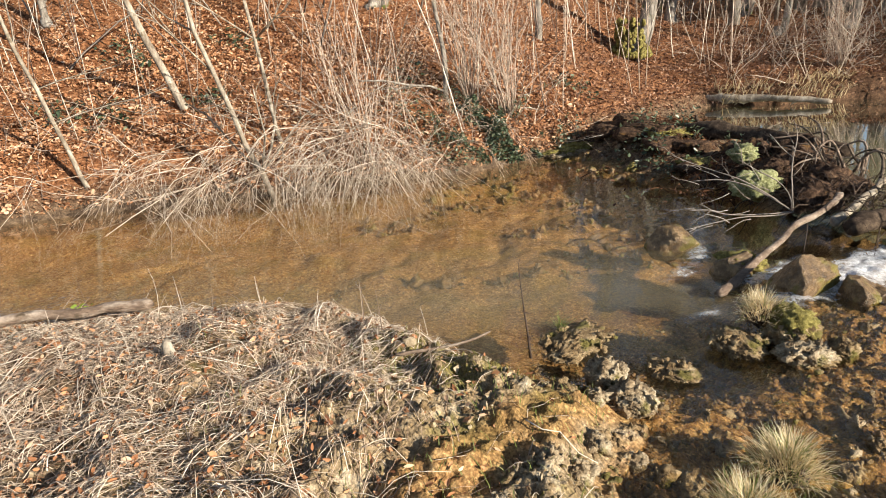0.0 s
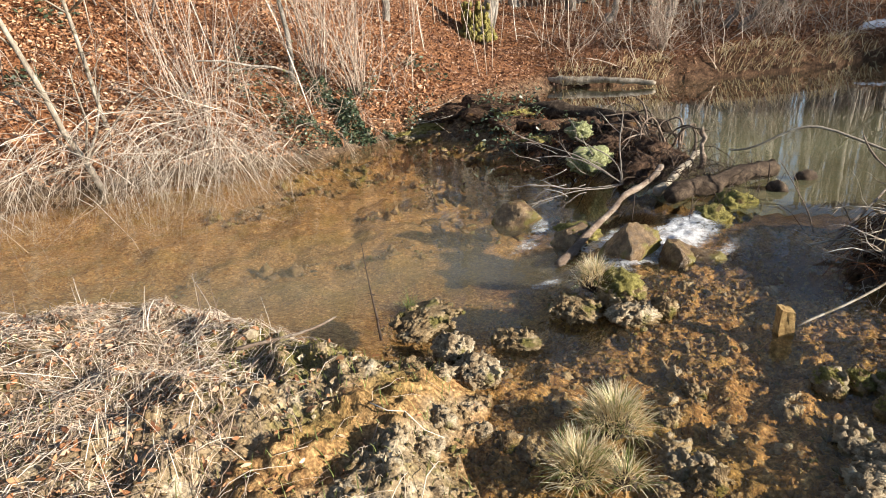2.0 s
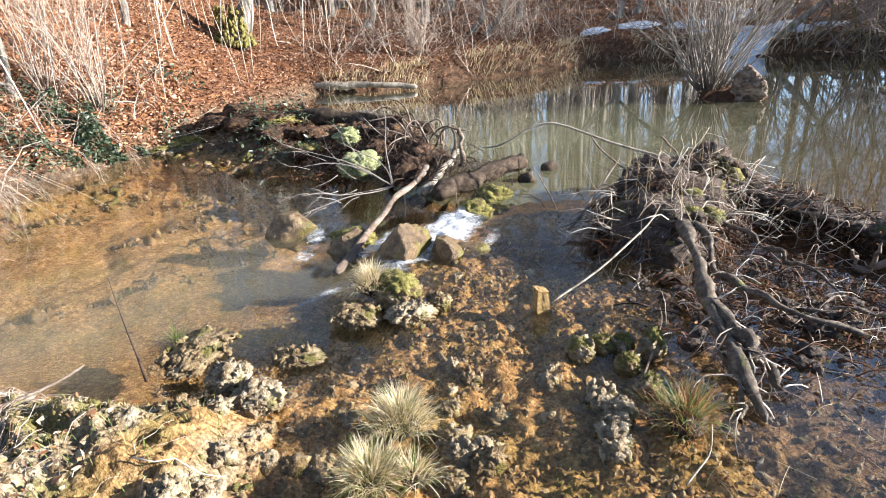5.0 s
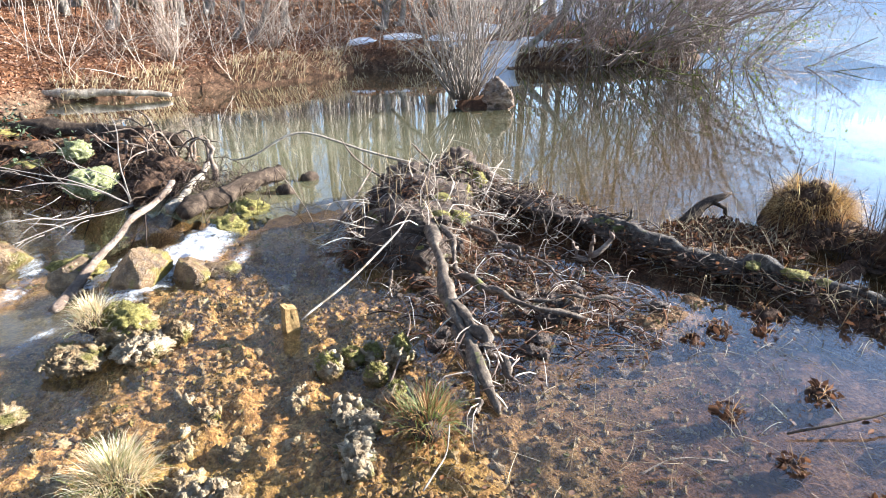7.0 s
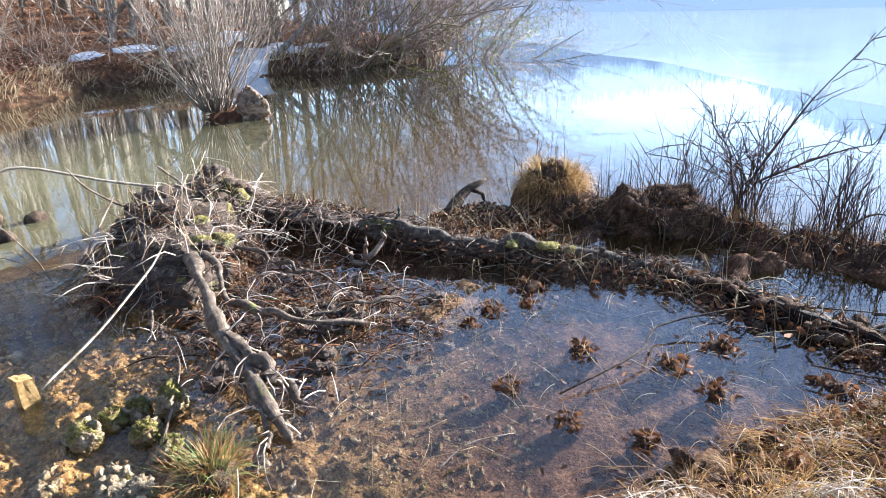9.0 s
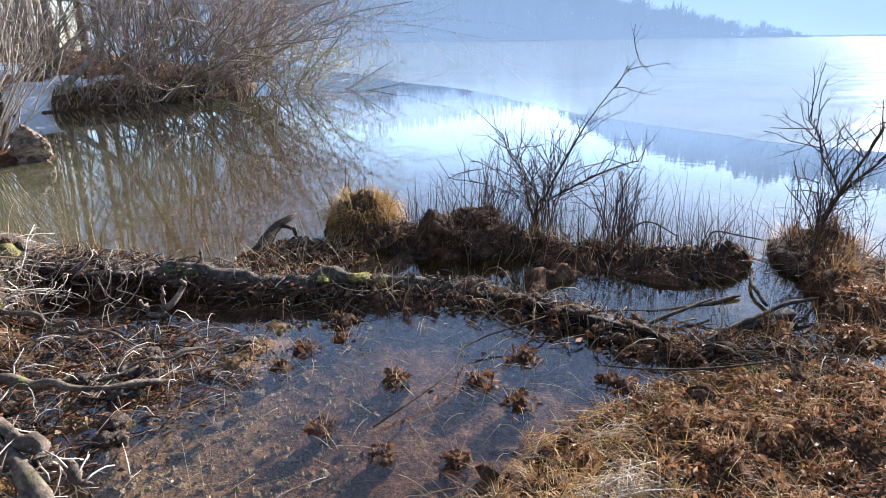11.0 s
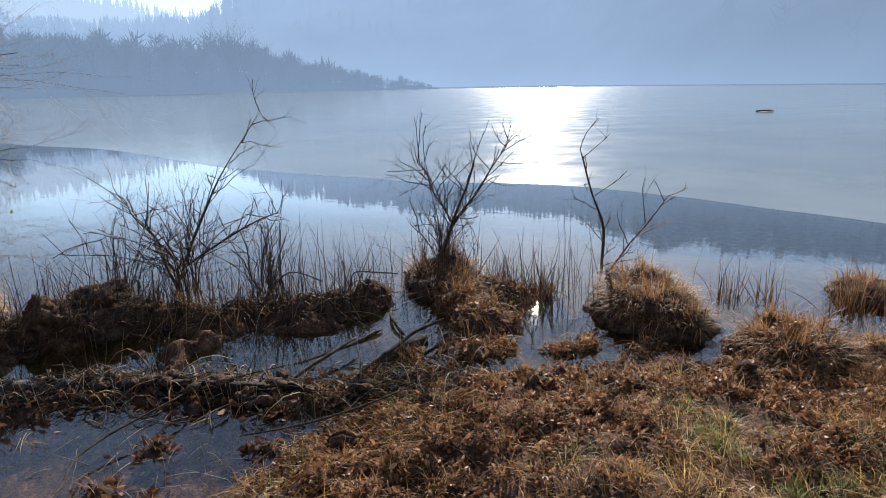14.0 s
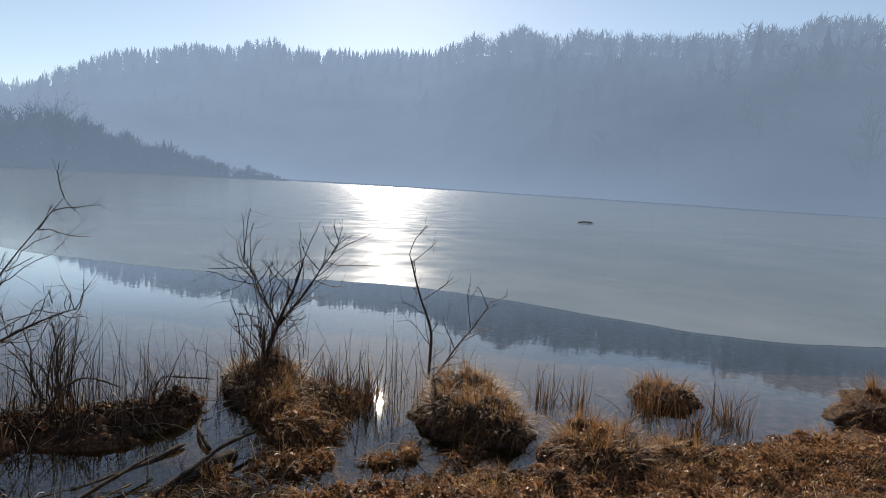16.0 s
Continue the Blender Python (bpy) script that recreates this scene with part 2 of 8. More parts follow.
def surface(name, stops, scale=12.0, rough=0.8, relief=0.5, depth=0.01, spots=None, island=0.0, spec=0.3, stretch=None, thin=0.0):
    """A rough natural surface: two scales of noise, spots of another colour, and a shade that differs from piece to piece."""
    m, nt, b, out = nodes_of(name)
    n1, n2 = noise_of(nt, scale, 6, 0.65, stretch), noise_of(nt, scale * 6.3, 4, 0.6, stretch)
    if island:
        geo = nt.nodes.new("ShaderNodeNewGeometry")
        mx = node(nt, "ShaderNodeMath")
        mx.operation = "MULTIPLY_ADD"
        nt.links.new(geo.outputs["Random Per Island"], mx.inputs[0])
        mx.inputs[1].default_value = island
        sc = node(nt, "ShaderNodeMath")
        sc.operation = "MULTIPLY_ADD"
        nt.links.new(n1.outputs["Fac"], sc.inputs[0])
        sc.inputs[1].default_value, sc.inputs[2].default_value = 1 - island, 0.0
        nt.links.new(sc.outputs[0], mx.inputs[2])
        fac = mx.outputs[0]
    else:
        mapr = node(nt, "ShaderNodeMapRange")
        mapr.inputs[1].default_value, mapr.inputs[2].default_value = 0.3, 0.7
        nt.links.new(n1.outputs["Fac"], mapr.inputs[0])
        fac = mapr.outputs[0]
    col = ramp(nt, fac, stops).outputs[0]
    fine = ramp(nt, n2.outputs["Fac"], [(0.3, (0.55, 0.55, 0.55)), (0.7, (1.15, 1.15, 1.15))]).outputs[0]
    col = mix(nt, 0.7, col, fine, "MULTIPLY")
    if spots:
        n3 = noise_of(nt, spots[1], 4, 0.55)
        f3 = ramp(nt, n3.outputs["Fac"], [(spots[2], (0, 0, 0)), (spots[2] + 0.08, (1, 1, 1))]).outputs[0]
        col = mix(nt, f3, col, spots[0])
    nt.links.new(col, b.inputs["Base Color"])
    b.inputs["Roughness"].default_value = rough
    b.inputs["Specular IOR Level"].default_value = spec
    if relief:
        h = mix(nt, 0.5, n1.outputs["Fac"], n2.outputs["Fac"])
        bump(nt, h, relief, depth, b)
    if thin:
        tr = nt.nodes.new("ShaderNodeBsdfTranslucent")
        nt.links.new(col, tr.inputs[0])
        ms = node(nt, "ShaderNodeMixShader", Fac=thin)
        nt.links.new(b.outputs[0], ms.inputs[1])
        nt.links.new(tr.outputs[0], ms.inputs[2])
        nt.links.new(ms.outputs[0], out.inputs[0])
    return m


def water_material(name, tint, body, murk, scale, relief, rough, silt, sheen=(3.9, 0.03), stretch=None, curve=None, silt_x=None):
    """Clear or murky water: see-through with a tint, a share of lit silt, and a glossy rippled skin."""
    m, nt, b, out = nodes_of(name)
    nt.nodes.remove(b)
    clear = nt.nodes.new("ShaderNodeBsdfTransparent")
    clear.inputs[0].default_value = (*tint, 1)
    mud = nt.nodes.new("ShaderNodeBsdfDiffuse")
    n0 = noise_of(nt, 0.9, 4, 0.6)
    nt.links.new(mix(nt, n0.outputs["Fac"], body, tuple(0.7 * c for c in body)), mud.inputs[0])
    share = ramp(nt, n0.outputs["Fac"], [(0.3, (murk * 0.6,) * 3), (0.7, (min(1, murk * 1.3),) * 3)])
    # the silt drifts in one stretch of the water and thins out towards the other
    where = nt.nodes.new("ShaderNodeSeparateXYZ")
    tc = nt.nodes.new("ShaderNodeTexCoord")
    nt.links.new(tc.outputs["Object"], where.inputs[0])
    along = node(nt, "ShaderNodeMapRange")
    along.inputs[1].default_value, along.inputs[2].default_value = -2.0, 10.0
    nt.links.new(where.outputs[1], along.inputs[0])
    drift = ramp(nt, along.outputs[0], [((y + 2.0) / 12.0, (s, s, s)) for y, s in silt])
    amount = node(nt, "ShaderNodeMath")
    amount.operation = "MULTIPLY"
    nt.links.new(share.outputs[0], amount.inputs[0])
    nt.links.new(drift.outputs[0], amount.inputs[1])
    if silt_x:
        across = node(nt, "ShaderNodeMapRange")
        across.inputs[1].default_value, across.inputs[2].default_value = silt_x
        across.inputs[3].default_value, across.inputs[4].default_value = 1.0, 0.0
        nt.links.new(where.outputs[0], across.inputs[0])
        thin = node(nt, "ShaderNodeMath")
        thin.operation = "MULTIPLY"
        nt.links.new(amount.outputs[0], thin.inputs[0])
        nt.links.new(across.outputs[0], thin.inputs[1])
        amount = thin
    under = nt.nodes.new("ShaderNodeMixShader")
    nt.links.new(amount.outputs[0], under.inputs[0])
    nt.links.new(clear.outputs[0], under.inputs[1])
    nt.links.new(mud.outputs[0], under.inputs[2])
    skin = node(nt, "ShaderNodeBsdfGlossy", Roughness=rough)
    n1, n2 = noise_of(nt, scale, 3, 0.5, stretch), noise_of(nt, scale * 0.18, 2, 0.5, stretch)
    h = mix(nt, 0.5, n1.outputs["Fac"], n2.outputs["Fac"])
    bp = node(nt, "ShaderNodeBump", Strength=relief, Distance=0.02)
    nt.links.new(h, bp.inputs["Height"])
    nt.links.new(bp.outputs[0], skin.inputs["Normal"])
    lw = node(nt, "ShaderNodeLayerWeight", Blend=0.5)
    nt.links.new(bp.outputs[0], lw.inputs["Normal"])
    fifth = node(nt, "ShaderNodeMath")
    fifth.operation = "POWER"
    nt.links.new(lw.outputs["Facing"], fifth.inputs[0])
    fifth.inputs[1].default_value = sheen[0]
    gloss = node(nt, "ShaderNodeMath")
    gloss.operation = "MULTIPLY_ADD"
    nt.links.new(fifth.outputs[0], gloss.inputs[0])
    gloss.inputs[1].default_value, gloss.inputs[2].default_value = 0.95, sheen[1]
    share_of_gloss = gloss.outputs[0]
    if curve:
        share_of_gloss = ramp(nt, lw.outputs["Facing"], [(f, (v, v, v)) for f, v in curve]).outputs[0]
    top = nt.nodes.new("ShaderNodeMixShader")
    nt.links.new(share_of_gloss, top.inputs[0])
    nt.links.new(under.outputs[0], top.inputs[1])
    nt.links.new(skin.outputs[0], top.inputs[2])
    nt.links.new(top.outputs[0], out.inputs[0])
    return m


def glowing_haze(name, wood, haze, reach):
    """Far woods with haze painted as emission, growing with distance and towards the water."""
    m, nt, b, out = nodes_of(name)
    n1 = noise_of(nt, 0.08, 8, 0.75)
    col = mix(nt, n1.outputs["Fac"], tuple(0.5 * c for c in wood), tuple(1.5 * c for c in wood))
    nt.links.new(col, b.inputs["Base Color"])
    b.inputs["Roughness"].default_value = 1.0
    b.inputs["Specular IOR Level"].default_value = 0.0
    # The haze is a glow of the surface; no mist stands before it.
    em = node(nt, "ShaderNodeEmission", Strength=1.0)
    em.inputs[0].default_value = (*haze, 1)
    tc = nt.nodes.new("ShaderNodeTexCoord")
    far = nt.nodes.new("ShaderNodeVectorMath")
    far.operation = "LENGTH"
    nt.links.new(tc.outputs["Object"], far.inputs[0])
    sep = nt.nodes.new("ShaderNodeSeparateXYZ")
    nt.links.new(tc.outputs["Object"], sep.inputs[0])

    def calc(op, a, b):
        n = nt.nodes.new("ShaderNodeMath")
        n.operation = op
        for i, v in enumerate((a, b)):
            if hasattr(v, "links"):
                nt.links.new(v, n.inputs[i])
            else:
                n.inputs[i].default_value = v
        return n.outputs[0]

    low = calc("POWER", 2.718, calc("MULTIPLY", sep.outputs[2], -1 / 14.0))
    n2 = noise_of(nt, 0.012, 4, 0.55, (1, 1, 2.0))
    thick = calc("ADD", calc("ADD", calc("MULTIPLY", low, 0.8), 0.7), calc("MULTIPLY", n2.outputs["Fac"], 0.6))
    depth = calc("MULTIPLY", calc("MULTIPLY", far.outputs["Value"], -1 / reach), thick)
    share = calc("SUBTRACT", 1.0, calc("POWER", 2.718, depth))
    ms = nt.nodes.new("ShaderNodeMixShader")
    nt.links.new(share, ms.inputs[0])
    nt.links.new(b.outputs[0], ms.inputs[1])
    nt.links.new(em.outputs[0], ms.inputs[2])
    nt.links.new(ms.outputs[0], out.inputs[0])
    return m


def ground_material():
    """Leaf slope, dry bank, pale tufa and ochre stream bed, blended by the zones of the plan."""
    m, nt, b, out = nodes_of("ground_soil")
    at = nt.nodes.new("ShaderNodeAttribute")
    at.attribute_name = "zone"
    sep = nt.nodes.new("ShaderNodeSeparateColor")
    nt.links.new(at.outputs["Color"], sep.inputs[0])
    n1, n2, n3 = noise_of(nt, 9, 6, 0.7), noise_of(nt, 60, 4, 0.6), noise_of(nt, 2.2, 4, 0.6)
    soil = ramp(nt, n1.outputs["Fac"], [(0.3, (0.035, 0.024, 0.016)), (0.5, (0.12, 0.082, 0.052)), (0.7, (0.25, 0.18, 0.115))]).outputs[0]
    leaf = ramp(nt, n1.outputs["Fac"], [(0.3, (0.06, 0.026, 0.013)), (0.5, (0.22, 0.095, 0.042)), (0.7, (0.42, 0.22, 0.11))]).outputs[0]
    tufa = ramp(nt, n1.outputs["Fac"], [(0.28, (0.1, 0.07, 0.04)), (0.5, (0.29, 0.215, 0.125)), (0.72, (0.52, 0.45, 0.33))]).outputs[0]
    tufa = mix(nt, ramp(nt, n3.outputs["Fac"], [(0.53, (0, 0, 0)), (0.64, (0.75, 0.75, 0.75))]).outputs[0], tufa, (0.17, 0.15, 0.04))
    n4 = noise_of(nt, 24, 5, 0.7)
    bed = ramp(nt, n4.outputs["Fac"], [(0.3, (0.12, 0.064, 0.026)), (0.45, (0.255, 0.144, 0.06)), (0.58, (0.38, 0.235, 0.1)), (0.74, (0.54, 0.39, 0.2))]).outputs[0]
    bed = mix(nt, ramp(nt, n3.outputs["Fac"], [(0.5, (0, 0, 0)), (0.62, (0.45, 0.45, 0.45))]).outputs[0], bed, (0.2, 0.15, 0.045))
    col = mix(nt, sep.outputs[0], soil, leaf)
    col = mix(nt, sep.outputs[1], col, tufa)
    col = mix(nt, sep.outputs[2], col, bed)
    # Dark mud colour, also used where the ground is painted darker for shade.
    mud = ramp(nt, n1.outputs["Fac"], [(0.3, (0.022, 0.012, 0.008)), (0.5, (0.085, 0.045, 0.026)), (0.72, (0.2, 0.11, 0.06))]).outputs[0]
    col = mix(nt, at.outputs["Alpha"], col, mud)
    fine = ramp(nt, n2.outputs["Fac"], [(0.32, (0.42, 0.42, 0.42)), (0.68, (1.35, 1.35, 1.35))]).outputs[0]
    col = mix(nt, 0.85, col, fine, "MULTIPLY")
    # grit: single crumbs, each of its own shade
    tc = nt.nodes.new("ShaderNodeTexCoord")
    grit = node(nt, "ShaderNodeTexVoronoi", Scale=85.0)
    nt.links.new(tc.outputs["Object"], grit.inputs["Vector"])
    sepg = nt.nodes.new("ShaderNodeSeparateColor")
    nt.links.new(grit.outputs["Color"], sepg.inputs[0])
    shade = ramp(nt, sepg.outputs[0], [(0.0, (0.55, 0.55, 0.55)), (0.6, (1.0, 1.0, 1.0)), (1.0, (1.6, 1.55, 1.45))]).outputs[0]
    nt.links.new(mix(nt, 0.6, col, shade, "MULTIPLY"), b.inputs["Base Color"])
    b.inputs["Roughness"].default_value, b.inputs["Specular IOR Level"].default_value = 0.9, 0.06
    bump(nt, mix(nt, 0.5, n1.outputs["Fac"], n2.outputs["Fac"]), 0.9, 0.03, b)
    return m


M_GROUND = ground_material()
M_SHALLOW = water_material("shallow_water", (0.97, 0.94, 0.88), (0.3, 0.25, 0.19), 0.35, 9.0, 0.1, 0.02, [(-2.0, 0.05), (4.0, 0.05)], (3.2, 0.03))
M_STREAM = water_material("stream_water", (0.98, 0.93, 0.82), (0.37, 0.33, 0.215), 0.5, 7.0, 0.34, 0.03, [(3.2, 0.02), (4.3, 0.55), (5.2, 0.26), (6.0, 0.02)], (4.3, 0.016), silt_x=(1.7, 2.6))
M_LAKE = water_material("lake_water", (0.8, 0.76, 0.55), (0.32, 0.305, 0.165), 0.65, 5.0, 0.07, 0.012, [(2.4, 0.03), (6.2, 1.0)], curve=[(0.0, 0.02), (0.4, 0.05), (0.6, 0.17), (0.72, 0.31), (0.79, 0.5), (0.86, 0.93), (1.0, 1.0)])
M_BARK = surface("grey_bark", [(0.0, (0.1, 0.085, 0.065)), (0.5, (0.25, 0.22, 0.18)), (1.0, (0.42, 0.39, 0.33))], 14, 0.9, 0.8, 0.02, ((0.12, 0.13, 0.03), 5, 0.6), stretch=(1, 1, 0.35))
M_PALE = surface("pale_bark", [(0.0, (0.13, 0.1, 0.07)), (0.5, (0.29, 0.245, 0.185)), (1.0, (0.5, 0.45, 0.36))], 10, 0.85, 0.5, 0.01, ((0.14, 0.11, 0.07), 9, 0.58), stretch=(1, 1, 0.5))
M_DARK = surface("dark_wet_bark", [(0.0, (0.025, 0.018, 0.013)), (0.5, (0.07, 0.05, 0.035)), (1.0, (0.15, 0.11, 0.075))], 16, 0.9, 0.9, 0.02, None, spec=0.1)
M_DRIFT = surface("weathered_driftwood", [(0.0, (0.07, 0.045, 0.03)), (0.45, (0.19, 0.135, 0.095)), (1.0, (0.4, 0.33, 0.26))], 14, 0.8, 1.0, 0.03, ((0.07, 0.05, 0.03), 6, 0.58), stretch=(0.4, 0.4, 1))
M_SOAKED = surface("black_soaked_wood", [(0.0, (0.006, 0.0045, 0.0035)), (0.5, (0.014, 0.01, 0.008)), (1.0, (0.035, 0.025, 0.018))], 18, 0.8, 0.9, 0.02, None, spec=0.15)
M_TRUNK = surface("soaked_mossy_trunk", [(0.0, (0.02, 0.014, 0.01)), (0.5, (0.07, 0.052, 0.036)), (1.0, (0.24, 0.2, 0.15))], 18, 0.75, 1.0, 0.03, ((0.09, 0.085, 0.025), 4, 0.6))
M_ROOT = surface("muddy_root_bark", [(0.0, (0.035, 0.025, 0.017)), (0.5, (0.11, 0.08, 0.055)), (1.0, (0.26, 0.205, 0.145))], 20, 0.8, 0.9, 0.015, ((0.12, 0.12, 0.03), 8, 0.64))
M_TWIG = surface("dry_twigs", [(0.0, (0.07, 0.045, 0.033)), (0.35, (0.27, 0.19, 0.14)), (0.7, (0.54, 0.44, 0.34)), (1.0, (0.84, 0.77, 0.64))], 6, 0.8, 0, 0, None, island=0.8)
M_HEAP = surface("dry_heap_stems", [(0.0, (0.1, 0.065, 0.045)), (0.3, (0.34, 0.24, 0.165)), (0.65, (0.6, 0.48, 0.35)), (1.0, (0.88, 0.8, 0.66))], 6, 0.8, 0, 0, None, island=0.8)
M_PALETWIG = surface("bleached_twigs", [(0.0, (0.14, 0.1, 0.075)), (0.4, (0.43, 0.34, 0.25)), (1.0, (0.84, 0.75, 0.62))], 6, 0.8, 0, 0, None, island=0.8)
M_GREYTWIG = surface("grey_twigs", [(0.0, (0.1, 0.08, 0.065)), (0.5, (0.24, 0.2, 0.165)), (1.0, (0.45, 0.4, 0.33))], 6, 0.8, 0, 0, None, island=0.8)
M_TWIGDARK = surface("dark_twigs", [(0.0, (0.03, 0.02, 0.016)), (0.5, (0.065, 0.045, 0.034)), (1.0, (0.14, 0.1, 0.07))], 6, 0.8, 0, 0, None, island=0.8, spec=0.15)
M_STRAW = surface("straw_grass", [(0.0, (0.46, 0.33, 0.16)), (0.4, (0.75, 0.6, 0.35)), (1.0, (0.88, 0.79, 0.56))], 6, 0.7, 0, 0, None, island=0.85, thin=0.35)
M_RUST = surface("rusty_brown_sedge", [(0.0, (0.05, 0.022, 0.01)), (0.5, (0.22, 0.1, 0.038)), (0.82, (0.46, 0.25, 0.1)), (1.0, (0.7, 0.5, 0.25))], 6, 0.7, 0, 0, None, island=0.85, thin=0.3)
M_GOLD = surface("golden_dead_grass", [(0.0, (0.12, 0.055, 0.017)), (0.4, (0.44, 0.25, 0.075)), (0.8, (0.7, 0.48, 0.18)), (1.0, (0.86, 0.72, 0.38))], 6, 0.6, 0, 0, None, island=0.85, thin=0.45)
M_PEAT = surface("crumbly_peat", [(0.0, (0.02, 0.012, 0.008)), (0.5, (0.075, 0.046, 0.03)), (1.0, (0.19, 0.12, 0.075))], 22, 0.95, 1.0, 0.03, ((0.15, 0.085, 0.035), 9, 0.6), spec=0.08)
M_STUMP = surface("rotten_brown_wood", [(0.0, (0.022, 0.013, 0.009)), (0.5, (0.085, 0.05, 0.03)), (1.0, (0.22, 0.14, 0.085))], 18, 0.95, 1.0, 0.04, None, spec=0.1, stretch=(1, 1, 0.4))
M_MOSSLIMB = surface("mossy_bark", [(0.0, (0.05, 0.045, 0.02)), (0.5, (0.15, 0.16, 0.045)), (1.0, (0.32, 0.32, 0.1))], 8, 0.9, 0.6, 0.01, ((0.14, 0.105, 0.085), 3, 0.5))
M_PURPLETWIG = surface("brown_purple_twigs", [(0.0, (0.095, 0.068, 0.056)), (0.5, (0.245, 0.185, 0.155)), (1.0, (0.48, 0.4, 0.33))], 6, 0.8, 0, 0, None, island=0.8)
M_GREENGRASS = surface("green_grass", [(0.0, (0.08, 0.12, 0.025)), (0.5, (0.2, 0.24, 0.06)), (1.0, (0.42, 0.4, 0.16))], 6, 0.6, 0, 0, None, island=0.85, thin=0.3)
M_SEDGE = surface("rusty_sedge", [(0.0, (0.12, 0.06, 0.022)), (0.5, (0.36, 0.185, 0.07)), (1.0, (0.5, 0.33, 0.16))], 6, 0.75, 0, 0, None, island=0.85, thin=0.38)
M_REED = surface("dry_reeds", [(0.0, (0.16, 0.1, 0.05)), (0.5, (0.38, 0.27, 0.14)), (1.0, (0.58, 0.47, 0.28))], 6, 0.7, 0, 0, None, island=0.85, thin=0.15)
M_LEAF = surface("fallen_leaves", [(0.0, (0.08, 0.03, 0.014)), (0.35, (0.32, 0.14, 0.06)), (0.7, (0.56, 0.3, 0.15)), (1.0, (0.8, 0.6, 0.42))], 5, 0.8, 0, 0, None, island=0.85, thin=0.15)
M_DULLLEAF = surface("dull_red_brown_leaves", [(0.0, (0.045, 0.02, 0.012)), (0.4, (0.21, 0.095, 0.05)), (0.75, (0.38, 0.21, 0.12)), (1.0, (0.64, 0.46, 0.33))], 5, 0.8, 0, 0, None, island=0.85, thin=0.15)
M_BEDCRUMB = surface("algae_crusted_crumbs", [(0.0, (0.065, 0.037, 0.016)), (0.5, (0.21, 0.124, 0.055)), (1.0, (0.4, 0.275, 0.14))], 30, 0.75, 0.8, 0.008, None)
M_GLOSSLEAF = surface("wet_shining_leaves", [(0.0, (0.045, 0.022, 0.012)), (0.45, (0.19, 0.088, 0.042)), (0.8, (0.38, 0.2, 0.1)), (1.0, (0.6, 0.42, 0.27))], 5, 0.5, 0, 0, None, island=0.85, spec=0.15, thin=0.3)
M_WETLEAF = surface("wet_brown_leaves", [(0.0, (0.03, 0.015, 0.01)), (0.5, (0.11, 0.055, 0.03)), (0.85, (0.26, 0.12, 0.055)), (1.0, (0.4, 0.22, 0.12))], 5, 0.7, 0, 0, None, island=0.85, spec=0.12, thin=0.25)
M_IVY = surface("dark_ivy", [(0.0, (0.02, 0.035, 0.018)), (0.6, (0.06, 0.085, 0.042)), (1.0, (0.17, 0.2, 0.11))], 5, 0.4, 0, 0, None, island=0.85, spec=0.5)
M_FRESH = surface("fresh_green_leaves", [(0.0, (0.12, 0.2, 0.03)), (1.0, (0.4, 0.45, 0.08))], 5, 0.5, 0, 0, None, island=0.85, thin=0.35)
M_MOSS = surface("yellow_green_moss", [(0.0, (0.065, 0.052, 0.016)), (0.5, (0.21, 0.18, 0.045)), (1.0, (0.42, 0.36, 0.12))], 40, 0.95, 1.0, 0.02, ((0.1, 0.065, 0.03), 9, 0.58))
M_PALEMOSS = surface("pale_grey_green_moss", [(0.0, (0.1, 0.105, 0.04)), (0.5, (0.27, 0.28, 0.12)), (1.0, (0.48, 0.48, 0.28))], 40, 0.95, 1.0, 0.02)
M_TUFA = surface("porous_tufa", [(0.0, (0.08, 0.052, 0.028)), (0.35, (0.26, 0.19, 0.11)), (0.75, (0.44, 0.36, 0.235)), (1.0, (0.6, 0.53, 0.39))], 14, 0.9, 1.0, 0.03, ((0.15, 0.13, 0.035), 5, 0.6))
M_CRUST = surface("brown_tufa_crust", [(0.0, (0.06, 0.038, 0.019)), (0.4, (0.21, 0.14, 0.066)), (0.8, (0.36, 0.27, 0.15)), (1.0, (0.5, 0.42, 0.29))], 16, 0.9, 1.0, 0.03, ((0.13, 0.11, 0.028), 6, 0.55))
M_WETROCK = surface("wet_brown_rock", [(0.0, (0.035, 0.021, 0.011)), (0.5, (0.17, 0.105, 0.046)), (1.0, (0.38, 0.26, 0.13))], 12, 0.4, 1.0, 0.03, ((0.15, 0.12, 0.02), 5, 0.52), spec=0.5)
M_OCHRE = surface("ochre_brick", [(0.0, (0.13, 0.075, 0.025)), (0.5, (0.3, 0.19, 0.07)), (1.0, (0.44, 0.31, 0.13))], 30, 0.7, 0.6, 0.006, None)
M_MUD = surface("dark_root_mud", [(0.0, (0.025, 0.017, 0.012)), (0.5, (0.085, 0.057, 0.038)), (1.0, (0.2, 0.14, 0.095))], 24, 0.7, 1.0, 0.03, ((0.12, 0.12, 0.03), 4, 0.62))
M_SNOW = surface("old_snow", [(0.0, (0.6, 0.64, 0.7)), (1.0, (0.85, 0.87, 0.9))], 8, 0.6, 0.4, 0.02)
M_CUT = surface("cut_wood", [(0.0, (0.3, 0.2, 0.11)), (0.5, (0.5, 0.37, 0.22)), (1.0, (0.66, 0.54, 0.37))], 20, 0.8, 0.5, 0.01, ((0.13, 0.08, 0.04), 12, 0.56))


# ---- mesh tools ----
rng = np.random.default_rng(7)


